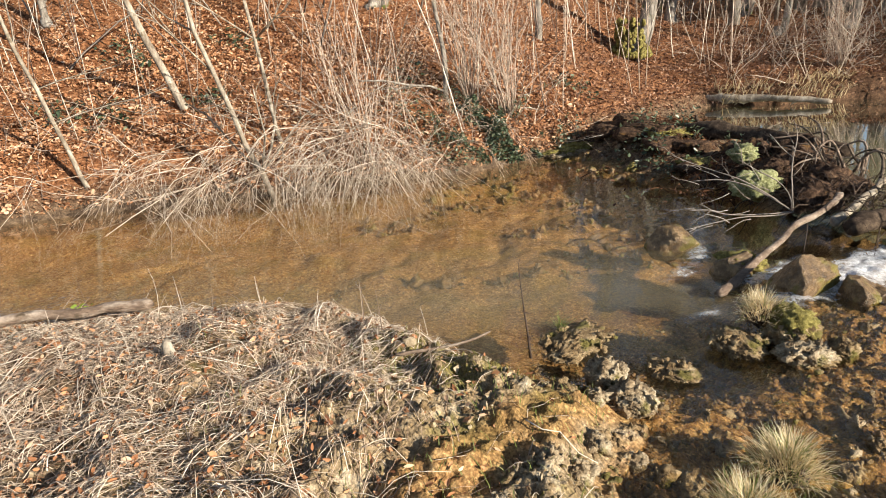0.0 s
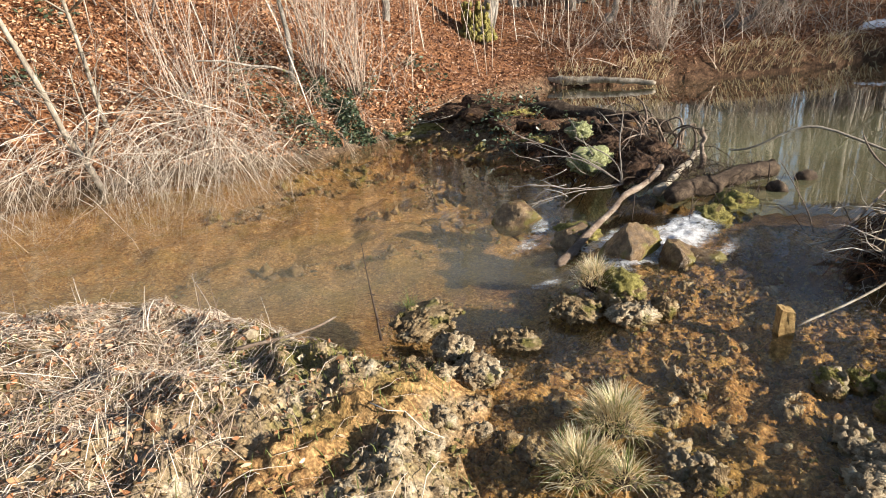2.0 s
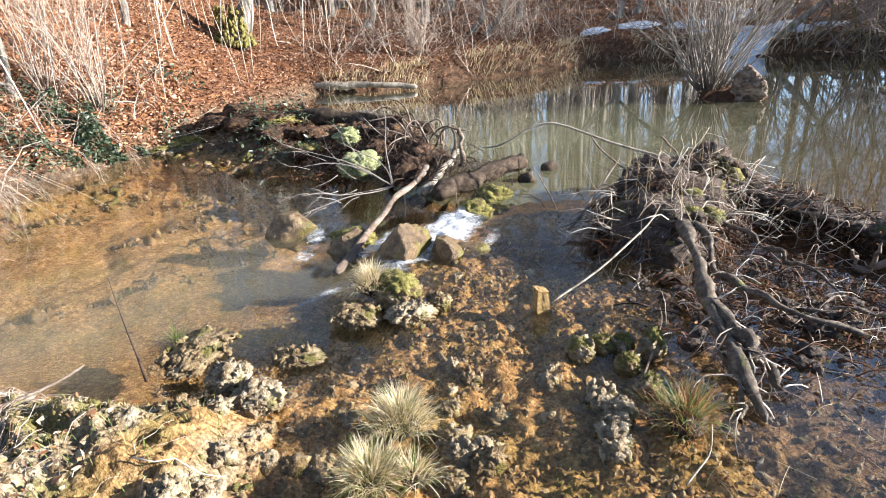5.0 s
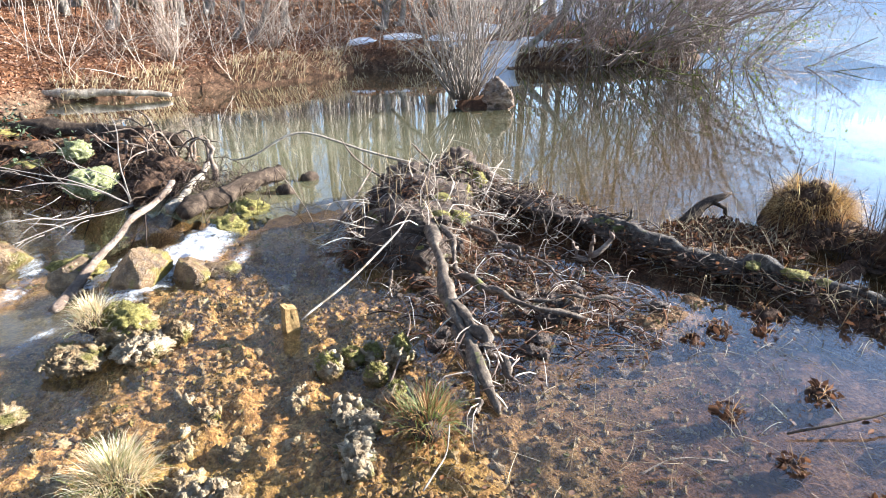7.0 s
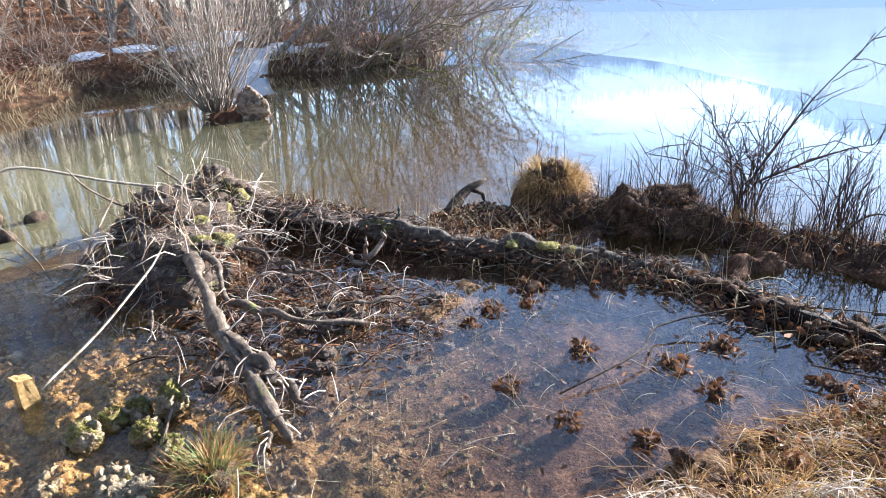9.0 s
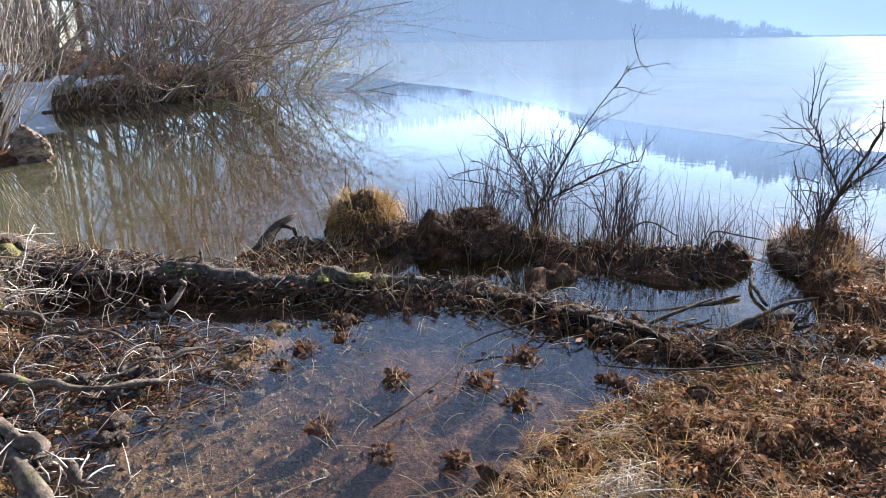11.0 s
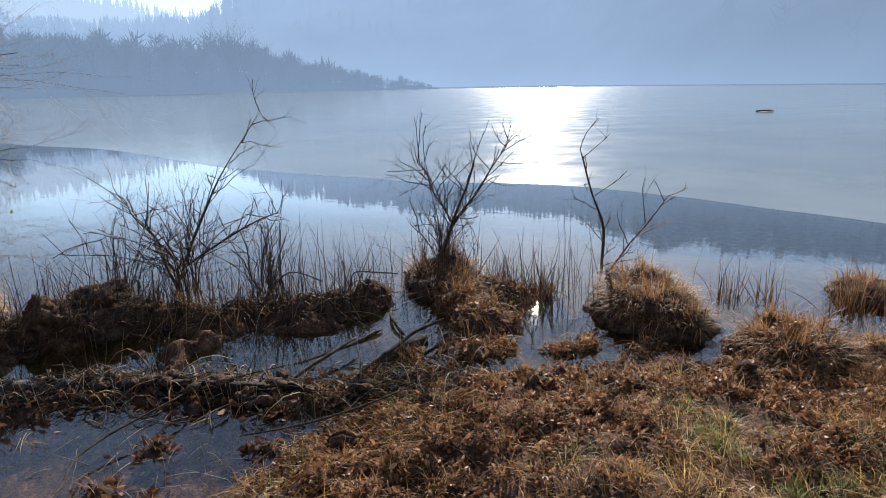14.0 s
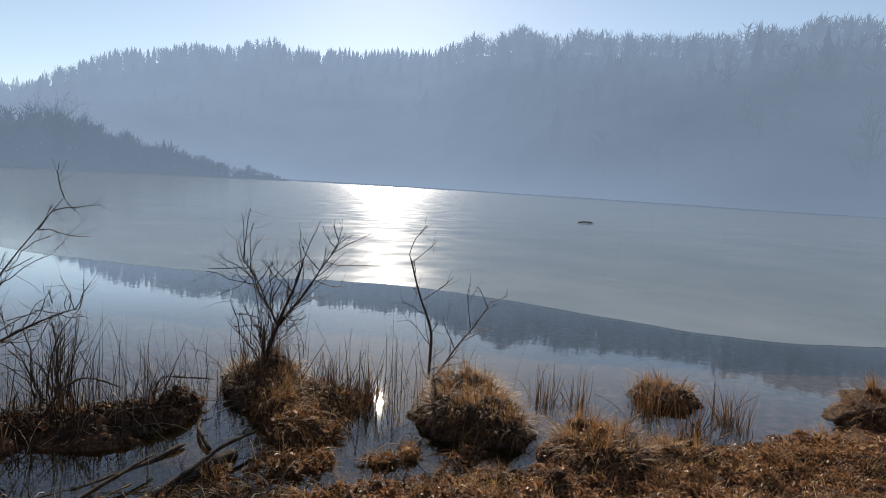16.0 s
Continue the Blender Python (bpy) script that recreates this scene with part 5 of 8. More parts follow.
tussock(1.78, 3.44, 0.1, 420, 0.14, "straw-coloured grass tuft on a mossy rock", M_STRAW, 0.12, 0.03, width=0.0048)
tussock(1.25, 2.11, 0.09, 700, 0.145, "bushy straw and green grass tuft", M_STRAW, 0.25, 0.0, width=0.0042)
tussock(0.98, 1.87, 0.08, 600, 0.14, "bushy straw and green grass tuft", M_STRAW, 0.3, 0.0, width=0.0042)
tussock(1.13, 1.78, 0.05, 160, 0.12, "small straw and green grass tuft", M_STRAW, 0.35, 0.0, width=0.004)
tussock(0.57, 3.5, 0.03, 40, 0.12, "sprig of green grass on a tufa hump", M_GREENGRASS, 0.0, 0.0, 0.8, M_CRUST, (0.6, 0.4), width=0.004)
tussock(2.3, 1.42, 0.1, 300, 0.17, "flattened green and rusty grass tuft", M_SEDGE, 0.45, -0.02, 2.2, width=0.005)
for x, y, r, h, n, lab in ((6.3, 0.62, 0.24, 0.5, 7000, "tall shaggy rusty sedge tussock at the water"),
                           (6.05, 0.45, 0.2, 0.3, 700, "shaggy side of a rusty sedge tussock"),
                           (5.6, -3.2, 0.24, 0.24, 1700, "rusty sedge tussock below a bare shrub"),
                           (5.35, -3.05, 0.2, 0.2, 600, "low matted sedge tussock with dark roots"),
                           (5.0, -3.1, 0.19, 0.17, 1000, "rusty sedge tussock at the lake edge"),
                           (3.72, -4.12, 0.2, 0.2, 1100, "low side of a broad rusty sedge tussock"),
                           (4.02, -4.14, 0.31, 0.29, 2600, "broad rusty sedge tussock at the lake edge"),
                           (4.38, -4.42, 0.26, 0.27, 2000, "broad rusty sedge tussock at the lake edge"),
                           (2.98, -4.38, 0.28, 0.24, 2200, "rusty sedge tussock on the grassy bank"),
                           (3.28, -5.55, 0.17, 0.15, 700, "flat rusty sedge clump standing in the lake"),
                           (2.66, -4.8, 0.15, 0.12, 700, "rusty sedge tussock on the grassy bank"),
                           (3.4, -6.0, 0.22, 0.18, 900, "flat rusty sedge tussock in the lake"),
                           (2.2, -6.3, 0.2, 0.24, 800, "rusty sedge tussock at the lake edge"),
                           (1.95, -7.1, 0.3, 0.34, 2000, "tall rusty sedge tussock at the lake edge")):
    sedge_mop(x, y, r * 1.05, h * 0.78, n, lab, top=M_REED if h > 0.4 else None, shag=M_GOLD if h > 0.4 else None)

# ---- the log jam and the fall ----
def log(name, points, r0, r1, label, material, sides=12, m=22, wobble=0.007, cut=False, group="", stubs=True):
    ob = holder(name, points[0], label, "log", group)
    g = Geo()
    limb(g, points, r0, r1, m, sides, wobble, 0.1)
    part("trunk", g, material, ob)
    if r0 > 0.055 and stubs:
        p = curve_path(points, m)
        for s in (0.3, 0.55, 0.8):
            q = p[int(s * (m - 1))]
            d = rng.normal(0, 1, 3) + [0, 0, 0.8]
            d /= np.linalg.norm(d)
            g = Geo()
            limb(g, [q, q + d * r0 * 1.4, q + d * r0 * rng.uniform(1.8, 3.2)], r0 * 0.3, r0 * 0.16, 7, 6, 0.006)
            part("branch_stub", g, material, ob)
    if cut:
        p = curve_path(points, m)
        for e, i, r in ((p[0], p[1], r0), (p[-1], p[-2], r1)):
            d = (e - i) / np.linalg.norm(e - i)
            g = Geo()
            g.tubes(np.array([[e - d * 0.004, e + d * 0.012]]), np.array([[r * 0.9, r * 0.8]]), sides)
            part("end_grain", g, M_CUT, ob, "pale broken end")
    return ob


log("drift_log", [(1.75, 4.02, -0.1), (2.6, 4.75, 0.06), (3.42, 5.45, 0.14)], 0.032, 0.026, "long grey driftwood pole slanting over the fall", M_DRIFT, 12, 24, 0.008)
log("drift_log", [(3.1, 5.0, 0.02), (3.6, 5.4, 0.1), (4.0, 5.75, 0.16)], 0.04, 0.03, "grey driftwood pole lodged in the fall", M_PALE)
log("drift_log", [(3.86, 5.49, 0.05), (3.87, 5.48, 0.3), (3.84, 5.5, 0.46)], 0.03, 0.018, "upright broken branch stub on the log jam", M_DRIFT)
log("dam_log", [(3.1, 4.8, 0.04), (3.7, 4.95, 0.1), (4.4, 5.1, 0.1)], 0.08, 0.075, "dark rotten log holding back the lake", M_DARK, 14, 30, 0.01, stubs=False)
log("dam_log", [(3.0, 9.1, 0.2), (3.7, 8.2, 0.24), (4.5, 7.1, 0.12)], 0.12, 0.1, "dark fallen log in the shade of the bank", M_DARK)
log("far_log", [(5.0, 12.7, 0.14), (5.8, 12.1, 0.16), (6.75, 11.4, 0.08)], 0.075, 0.05, "pale weathered log lying at the lake bank", M_PALE)
g = Geo()
g.lump((10.0, 6.16, 0.16), (0.21, 0.23, 0.3), 5, 0.8, 3.2, 211, 6)
g.lump((10.14, 6.34, 0.04), (0.28, 0.2, 0.14), 4, 0.6, 2.6, 212)
thing("tree_stump", g, M_DRIFT, "thick short pale rotten stump on the willow hummock", "stump")

# ---- the root mound and the fallen trunk of the dam ----
root_mound = holder("root_mound", (4.4, 3.1, 0.0), "upturned root plate matted with soil, moss and dead stems", "root plate")
g = Geo()
for i, (x, y, z, sx, sy, sz) in enumerate([(4.95, 3.35, 0.14, 0.36, 0.34, 0.22), (4.45, 3.25, 0.12, 0.4, 0.36, 0.2), (5.15, 3.42, 0.32, 0.13, 0.13, 0.12), (4.0, 2.95, 0.06, 0.38, 0.34, 0.18), (4.7, 3.6, 0.16, 0.25, 0.25, 0.16), (3.75, 2.75, 0.02, 0.26, 0.26, 0.13)]):
    g.lump((x, y, z), (sx, sy, sz), 4, 0.6, 3.2, i + 30)
part("soil", g, M_MUD, root_mound, kind="stuff")
for i, (x, y, z, s) in enumerate([(4.3, 2.95, 0.24, 0.09), (4.05, 2.75, 0.2, 0.08), (3.85, 2.95, 0.16, 0.07), (4.6, 2.98, 0.24, 0.08), (4.95, 3.05, 0.26, 0.09), (4.9, 3.02, 0.2, 0.07), (3.65, 2.6, 0.1, 0.06), (4.2, 2.7, 0.17, 0.09)]):
    g = Geo()
    g.lump((x, y, z), (s, s * 0.8, s * 0.7), 2, 0.5, 2.6, i)
    part("moss_cushion", g, M_MOSS, root_mound, "yellow-green moss cushion")
ROOTS = (([(3.95, 2.8, 0.14), (3.65, 2.5, 0.22), (3.35, 2.2, 0.24), (3.1, 1.98, 0.2), (2.95, 1.73, 0.13), (2.73, 1.47, 0.07), (2.57, 1.22, -0.03)], 0.04, 0.02),
         ([(3.05, 1.9, 0.17), (2.95, 1.68, 0.14), (2.86, 1.52, 0.1), (2.84, 1.4, 0.06), (2.8, 1.26, 0.0)], 0.032, 0.016),
         ([(4.0, 2.75, 0.14), (3.75, 2.45, 0.22), (3.4, 2.08, 0.2), (3.34, 1.84, 0.12), (3.4, 1.56, 0.07), (3.6, 1.28, 0.02)], 0.026, 0.01),
         ([(2.97, 1.78, 0.12), (2.8, 1.6, 0.07), (2.62, 1.36, 0.03), (2.5, 1.3, -0.02)], 0.022, 0.01),
         ([(4.25, 2.75, 0.22), (4.1, 2.3, 0.14), (4.05, 1.9, 0.08), (3.8, 1.4, 0.03)], 0.016, 0.006),
         ([(3.95, 2.8, 0.2), (3.5, 2.7, 0.07), (3.2, 2.5, -0.03)], 0.014, 0.006),
         ([(3.5, 1.6, 0.08), (3.75, 1.35, 0.07), (3.95, 1.0, 0.03)], 0.012, 0.005))
for pts, r0, r1 in ROOTS:
    g = Geo()
    limb(g, pts, r0 * 1.1, r1, 44, 12, 0.012, 0.26)
    root = part("root", g, M_ROOT, root_mound, "knotty grey-brown root")
    p = curve_path(pts, 30)
    tw = []
    for i in range(3, 30, 2):
        boughs(p[i], rng.normal(0, 1, 3) * [1, 1, 0.4], rng.uniform(0.06, 0.25), r1 * 0.35, 1, 0.6, 2, -0.5, tw, 0.25)
    g = Geo()
    add_boughs(g, tw)
    part("root_hair", g, M_TWIG, root_mound, "fine hair roots", kind="stuff")

for i in range(9):
    g = Geo()
    g.lump((4.62 + rng.normal(0, 0.03), 2.95 + rng.normal(0, 0.02), 0.1 + 0.024 * i), (0.035, 0.035, 0.03), 2, 0.7, 3.0, i + 200)
    part("moss_strip", g, M_MOSS, root_mound, "bright yellow moss running down the soil face")
for i in range(54):
    x = rng.uniform(4.3, 4.95)
    y = rng.uniform(1.75, 3.0) if i < 40 else rng.uniform(2.4, 3.3)
    z = rng.uniform(0.16, 0.3)
    drop = rng.uniform(0.1, 0.35)
    g = Geo()
    limb(g, [(x, y, z), (x - 0.06, y - rng.uniform(0, 0.06), z + rng.uniform(0, 0.03)), (x - rng.uniform(0.1, 0.2), y + rng.normal(0, 0.06), z - drop * 0.6), (x - rng.uniform(0.08, 0.25), y + rng.normal(0, 0.12), max(z - drop, 0.0))], rng.uniform(0.002, 0.0045), 0.0015, 14, 5, 0.014)
    part("hanging_root", g, M_TWIG if i % 3 == 0 else M_ROOT, root_mound)
root_mat = Geo()
for i in range(46):
    q = i / 45
    root_mat.lump((5.02 - 0.1 * q + rng.normal(0, 0.05), 3.0 - 1.35 * q, 0.17 - 0.05 * q + rng.normal(0, 0.012)), (rng.uniform(0.05, 0.11), rng.uniform(0.05, 0.1), rng.uniform(0.015, 0.03)), 3, 1.1, 4.0, i + 140)
part("root_mat", root_mat, M_MUD, root_mound, "overhanging mat of roots and leaf mould", kind="stuff")
log("fallen_trunk", [(5.0, 2.5, 0.06), (5.0, 2.0, 0.1), (4.88, 1.66, 0.11), (4.75, 1.12, 0.1), (4.8, 0.75, 0.08), (4.86, 0.36, 0.06), (4.84, -0.02, 0.03), (4.8, -0.35, -0.02)], 0.062, 0.055, "long muddy fallen trunk forming the dam", M_TRUNK, 14, 70, 0.012, False)
def dam_line(y):
    return np.interp(y, [-1.9, -1.45, -1.08, -0.7, -0.25, 0.3, 1.1, 1.6, 2.2, 3.0], [3.9, 4.02, 4.25, 4.55, 4.8, 4.85, 4.75, 4.88, 4.98, 5.02])


g = Geo()
for i in range(110):
    y = rng.uniform(-1.9, 0.6) if i < 75 else rng.uniform(0.6, 1.6)
    q = rng.uniform(0.01, 0.035)
    g.lump((float(dam_line(y)) + rng.normal(0, 0.08), y, 0.03 + rng.uniform(-0.02, 0.06)), (q, q * 1.4, q * 0.6), 2, 1.1, 3.4, i + 300)
thing("dam_clods", g, M_PEAT, "dark clods of peat and roots clinging to the fallen trunk", "soil", kind="stuff")
for mat, n, lab in ((M_TWIGDARK, 900, "dark rotten twigs thatching the dam"), (M_ROOT, 520, "brown root fibres matted on the dam")):
    g = Geo()
    y = rng.uniform(-2.0, 3.1, n)
    y = y[(y > -0.3) | (rng.uniform(0, 1, n) < 0.45)]
    n = len(y)
    x = dam_line(y) + rng.normal(0, 0.09, n) + 0.03
    top = np.interp(y, [-2, 0, 0.4, 1.5, 2.2, 3.1], [0.05, 0.06, 0.1, 0.15, 0.18, 0.22])
    a, e, ln = rng.uniform(0, 6.28, n), rng.normal(0, 0.35, n), rng.uniform(0.05, 0.28, n)
    u = np.linspace(-0.5, 0.5, 5)
    bend = rng.normal(0, 0.05, (n, 1)) * (0.25 - u ** 2) * 4
    p = np.stack([x[:, None] + np.cos(a)[:, None] * u * ln[:, None] - np.sin(a)[:, None] * bend, y[:, None] + np.sin(a)[:, None] * u * ln[:, None] + np.cos(a)[:, None] * bend,
                  (top + rng.uniform(-0.08, 0.015, n))[:, None] + np.sin(e)[:, None] * u * ln[:, None]], -1)
    g.tubes(p, rng.uniform(0.0015, 0.005, n)[:, None] * np.array([0.7, 1, 1, 0.9, 0.5]), 4)
    thing("dam_thatch", g, mat, lab, "dead twigs", kind="stuff")
g = Geo()
y = rng.uniform(-1.9, 3.1, 1500)
g.leaves(np.stack([dam_line(y) + rng.normal(0, 0.1, 1500), y, np.interp(y, [-2, 0, 0.4, 1.5, 2.2, 3.1], [0.05, 0.06, 0.1, 0.15, 0.18, 0.22]) + rng.uniform(-0.09, 0.015, 1500)], -1), rng.uniform(0.02, 0.06, 1500), 0.8)
thing("dam_leaves", g, M_WETLEAF, "brown leaves plastered over the dam", "leaf litter", kind="stuff")
for i, (x, y, z, s) in enumerate([(4.78, 0.7, 0.13, 0.06), (4.82, 0.45, 0.12, 0.07), (4.84, 0.28, 0.1, 0.05), (4.9, 1.75, 0.17, 0.05)]):
    g = Geo()
    g.lump((x, y, z), (s * 0.7, s, s * 0.35), 3, 0.9, 3.0, i + 60)
    thing("moss_patch", g, M_MOSS, "yellow moss patch on the fallen trunk", "moss", "trunk moss")
log("fallen_trunk", [(4.8, -0.22, 0.0), (4.56, -0.7, 0.02), (4.26, -1.08, 0.02), (4.02, -1.5, 0.03)], 0.055, 0.045, "black wet trunk between shallows and lake", M_SOAKED, 12, 24, 0.01, False)
log("sunken_branch", [(4.5, -1.5, -0.01), (4.6, -1.85, 0.0), (4.72, -2.2, 0.02)], 0.022, 0.014, "dark wet branch lying in the still channel", M_DARK, 9, 10, 0.003, False)
log("sunken_branch", [(4.05, -1.75, 0.02), (4.26, -2.1, 0.02), (4.42, -2.42, 0.02)], 0.04, 0.03, "thick dark wet branch at the edge of the channel", M_DARK, 10, 12, 0.003, False)
log("sunken_branch", [(4.55, -2.3, 0.02), (4.83, -2.33, 0.03), (5.1, -2.45, 0.02)], 0.016, 0.01, "thin dark branch across the still channel", M_DARK, 8, 10, 0.003, False)
stump = holder("rotten_stump", (5.95, -0.3, 0.1), "dark rotten stump mass jutting over the lake", "stump")
for i, (x, y, z, sx, sy, sz) in enumerate([(5.75, -0.1, 0.14, 0.24, 0.22, 0.17), (6.0, -0.35, 0.17, 0.24, 0.2, 0.15), (5.8, -0.55, 0.08, 0.22, 0.26, 0.14)]):
    g = Geo()
    g.lump((x, y, z), (sx, sy, sz), 5, 0.7, 3.4, i + 90, 7)
    part("block", g, M_STUMP, stump)
g = Geo()
limb(g, [(6.0, -0.35, 0.2), (6.12, -0.48, 0.24), (6.25, -0.58, 0.25)], 0.07, 0.045, 8, 7, 0.01, 0.15)
part("snag", g, M_STUMP, stump)
g = Geo()
k = 420
a, q = rng.uniform(0, 6.28, k), rng.uniform(0, 1, k) ** 0.5
g.blades(np.stack([5.86 + np.cos(a) * q * 0.32, -0.32 + np.sin(a) * q * 0.42, 0.28 - 0.16 * q ** 2 + rng.uniform(-0.04, 0.02, k)], -1), a + rng.normal(0, 0.5, k), rng.uniform(0.6, 1.6, k), rng.uniform(0.06, 0.22, k), rng.uniform(0.003, 0.006, k), rng.uniform(0.5, 1.8, k))
part("dead_grass", g, M_RUST, stump, "dead grass hanging over the stump", kind="stuff")
ob = log("forked_root", [(5.67, 1.54, -0.07), (5.8, 1.44, 0.03), (5.97, 1.35, 0.14), (6.12, 1.21, 0.23)], 0.05, 0.034, "black forked root rising from leaves behind the dam", M_DARK, 9, 8, 0.003, stubs=False)
g = Geo()
limb(g, [(5.99, 1.3, 0.15), (6.04, 1.22, 0.11), (6.05, 1.21, 0.02)], 0.024, 0.018, 5, 7, 0.002)
part("prong", g, M_DARK, ob)
heap, straws = Geo(), Geo()
k = 900
a, q = rng.uniform(0, 6.28, k), np.sqrt(rng.uniform(0, 1, k))
x, y = 5.58 + np.cos(a) * q * 0.42, 1.02 + np.sin(a) * q * 0.55
heap.leaves(np.stack([x, y, np.maximum(ground_height(x, y), 0.0) + rng.uniform(0, 0.03, k)], -1), rng.uniform(0.03, 0.075, k), 0.9, 0.7)
thing("leaf_heap", heap, M_WETLEAF, "brown leaves washed up in a heap behind the dam", "leaf litter", kind="stuff")
k = 260
straws.blades(np.stack([x[:k], y[:k], np.maximum(ground_height(x[:k], y[:k]), 0.0) + 0.02], -1), rng.uniform(0, 6.28, k), rng.uniform(0.5, 1.5, k), rng.uniform(0.08, 0.3, k), rng.uniform(0.003, 0.006, k), rng.uniform(0.1, 1.2, k))
thing("heap_straws", straws, M_REED, "pale straws lying on the washed-up leaves", "dead stems", kind="stuff")
brick = bmesh.new()
bmesh.ops.create_cube(brick, size=1)
bmesh.ops.scale(brick, verts=brick.verts, vec=(0.085, 0.07, 0.24))
for v in brick.verts:
    if v.co.z > 0:
        v.co.z += 0.3 * v.co.x * -1 - 0.02
        v.co.x *= 0.85
bmesh.ops.subdivide_edges(brick, edges=brick.edges[:], cuts=4, use_grid_fill=True)
for v in brick.verts:
    n3 = noise.noise_vector(v.co * 22) * 0.006 + noise.noise_vector(v.co * 70) * 0.003
    v.co += n3
me = bpy.data.meshes.new("brick")
brick.to_mesh(me)
brick.free()
me.materials.append(M_OCHRE)
brick = tagged(new("brick", me), "single ochre brick standing in the shallows", "brick")
brick.matrix_world = pose(2.5, 2.62, 0.0, 6, -5, -15)

# ---- lakeside shrubs ----
def stem_shrub(name, lines, label, group="lakeside shrubs", twigs=2):
    ob = holder(name, lines[0][0][0], label, "shrub", group)
    for pts, r0, r1 in lines:
        g = Geo()
        limb(g, pts, r0 * 1.0, r1 * 0.8, 14, 6, 0.008, 0.08)
        part("stem", g, M_TWIGDARK, ob)
    tw = []
    for pts, r0, r1 in lines:
        p = curve_path(pts, 14)
        for i in range(2, 14):
            for _ in range(twigs if r0 > 0.009 else int(i % 2)):
                d = p[i] - p[i - 1]
                d /= np.linalg.norm(d)
                boughs(p[i], d * 0.6 + rng.normal(0, 0.75, 3) + [0, 0, 0.3], 0.42 * rng.uniform(0.25, 1.2), 0.005, 2 if rng.uniform() < 0.3 else 1, 0.55, 3, 0.25, tw, 0.17, 0.35)
    g = Geo()
    add_boughs(g, tw)
    part("twig_spray", g, M_TWIGDARK, ob, "fine dark twigs", kind="stuff")
    return ob


def fan(x, y, n, h, spread):
    """Thin stems rising from one stool."""
    out = []
    for i in range(n):
        a, q = rng.uniform(0, 6.28), rng.uniform(0.1, 1)
        t = (x + math.cos(a) * q * spread, y + math.sin(a) * q * spread, h * rng.uniform(0.45, 1))
        out.append(([(x + math.cos(a) * 0.08, y + math.sin(a) * 0.08, -0.02), (x + math.cos(a) * q * spread * 0.3, y + math.sin(a) * q * spread * 0.3, t[2] * 0.55), t], 0.008, 0.003))
    return out


stem_shrub("lake_shrub", fan(6.6, -1.1, 13, 0.8, 0.95) + [([(6.62, -1.0, 0.0), (6.61, -1.2, 0.5), (6.58, -1.43, 0.9), (6.5, -1.85, 1.54)], 0.015, 0.005), ([(6.62, -1.0, 0.0), (6.61, -0.85, 0.5), (6.61, -0.7, 0.8)], 0.014, 0.005), ([(6.6, -1.1, 0.2), (6.55, -1.6, 0.5), (6.47, -1.95, 0.62)], 0.014, 0.005)], "bare dark shrub leaning over the lake")
stem_shrub("lake_shrub", fan(5.75, -3.25, 7, 0.8, 0.6) + [([(5.78, -3.24, 0.1), (5.7, -3.39, 0.58), (5.61, -3.53, 1.08)], 0.02, 0.012), ([(5.72, -3.3, 0.4), (5.6, -3.55, 0.8), (5.43, -3.78, 1.25)], 0.014, 0.005), ([(5.72, -3.35, 0.5), (5.85, -3.08, 1.06)], 0.01, 0.004)], "bare dark shrub with a snapped stem on a tussock")
stem_shrub("lake_shrub", [([(4.92, -4.48, 0.0), (4.93, -4.47, 0.47), (5.07, -4.3, 1.17)], 0.016, 0.008), ([(4.88, -4.5, 0.05), (4.75, -4.65, 0.35), (4.53, -4.84, 0.78)], 0.01, 0.004)], "bare stick and thin shrub on a tussock", twigs=1)


# ---- loose plant matter ----
def lying(geo, x, y, length, r, arch, az=None, lift=0.0, sides=3):
    """Thin stems lying over the ground, some arching clear of it."""
    k = len(x)
    az = rng.uniform(0, 2 * np.pi, k) if az is None else az
    s = np.linspace(-0.5, 0.5, 5)
    bend = rng.normal(0, 0.16, k)
    a = az[:, None] + bend[:, None] * s
    px = x[:, None] + np.cos(a) * s * length[:, None]
    py = y[:, None] + np.sin(a) * s * length[:, None]
    pz = ground_height(px.ravel(), py.ravel()).reshape(k, 5)
    pz = np.maximum(pz, water_height(px.ravel(), py.ravel()).reshape(k, 5))
    flat = pz.mean(1, keepdims=True) + (pz[:, 4] - pz[:, 0])[:, None] * s
    pz = np.maximum(pz, flat) + lift + (arch[:, None] * (0.25 - s ** 2) * 4) + rng.uniform(0, 1, k)[:, None] * s * arch[:, None]
    rad = r[:, None] * np.array([1, 0.95, 0.85, 0.7, 0.45])
    return geo.tubes(np.stack([px, py, pz + r[:, None]], -1), rad, sides)


def upright(geo, x, y, length, r, tilt=0.25, bend=0.3, z=None, sides=3):
    """Thin standing stems."""
    k = len(x)
    z = np.maximum(ground_height(x, y), water_height(x, y) - 0.05) - 0.02 if z is None else z
    a, t, b = rng.uniform(0, 2 * np.pi, k), np.abs(rng.normal(0, tilt, k)), rng.normal(0, bend, k)
    s = np.linspace(0, 1, 5)
    ang = t[:, None] + b[:, None] * s
    st = length[:, None] / 4
    q = np.concatenate([np.zeros((k, 1)), np.cumsum(np.sin(ang[:, 1:]) * st, 1)], 1)
    h = np.concatenate([np.zeros((k, 1)), np.cumsum(np.cos(ang[:, 1:]) * st, 1)], 1)
    p = np.stack([x[:, None] + np.cos(a)[:, None] * q, y[:, None] + np.sin(a)[:, None] * q, z[:, None] + h], -1)
    return geo.tubes(p, r[:, None] * np.array([1, 0.9, 0.75, 0.6, 0.35]), sides)


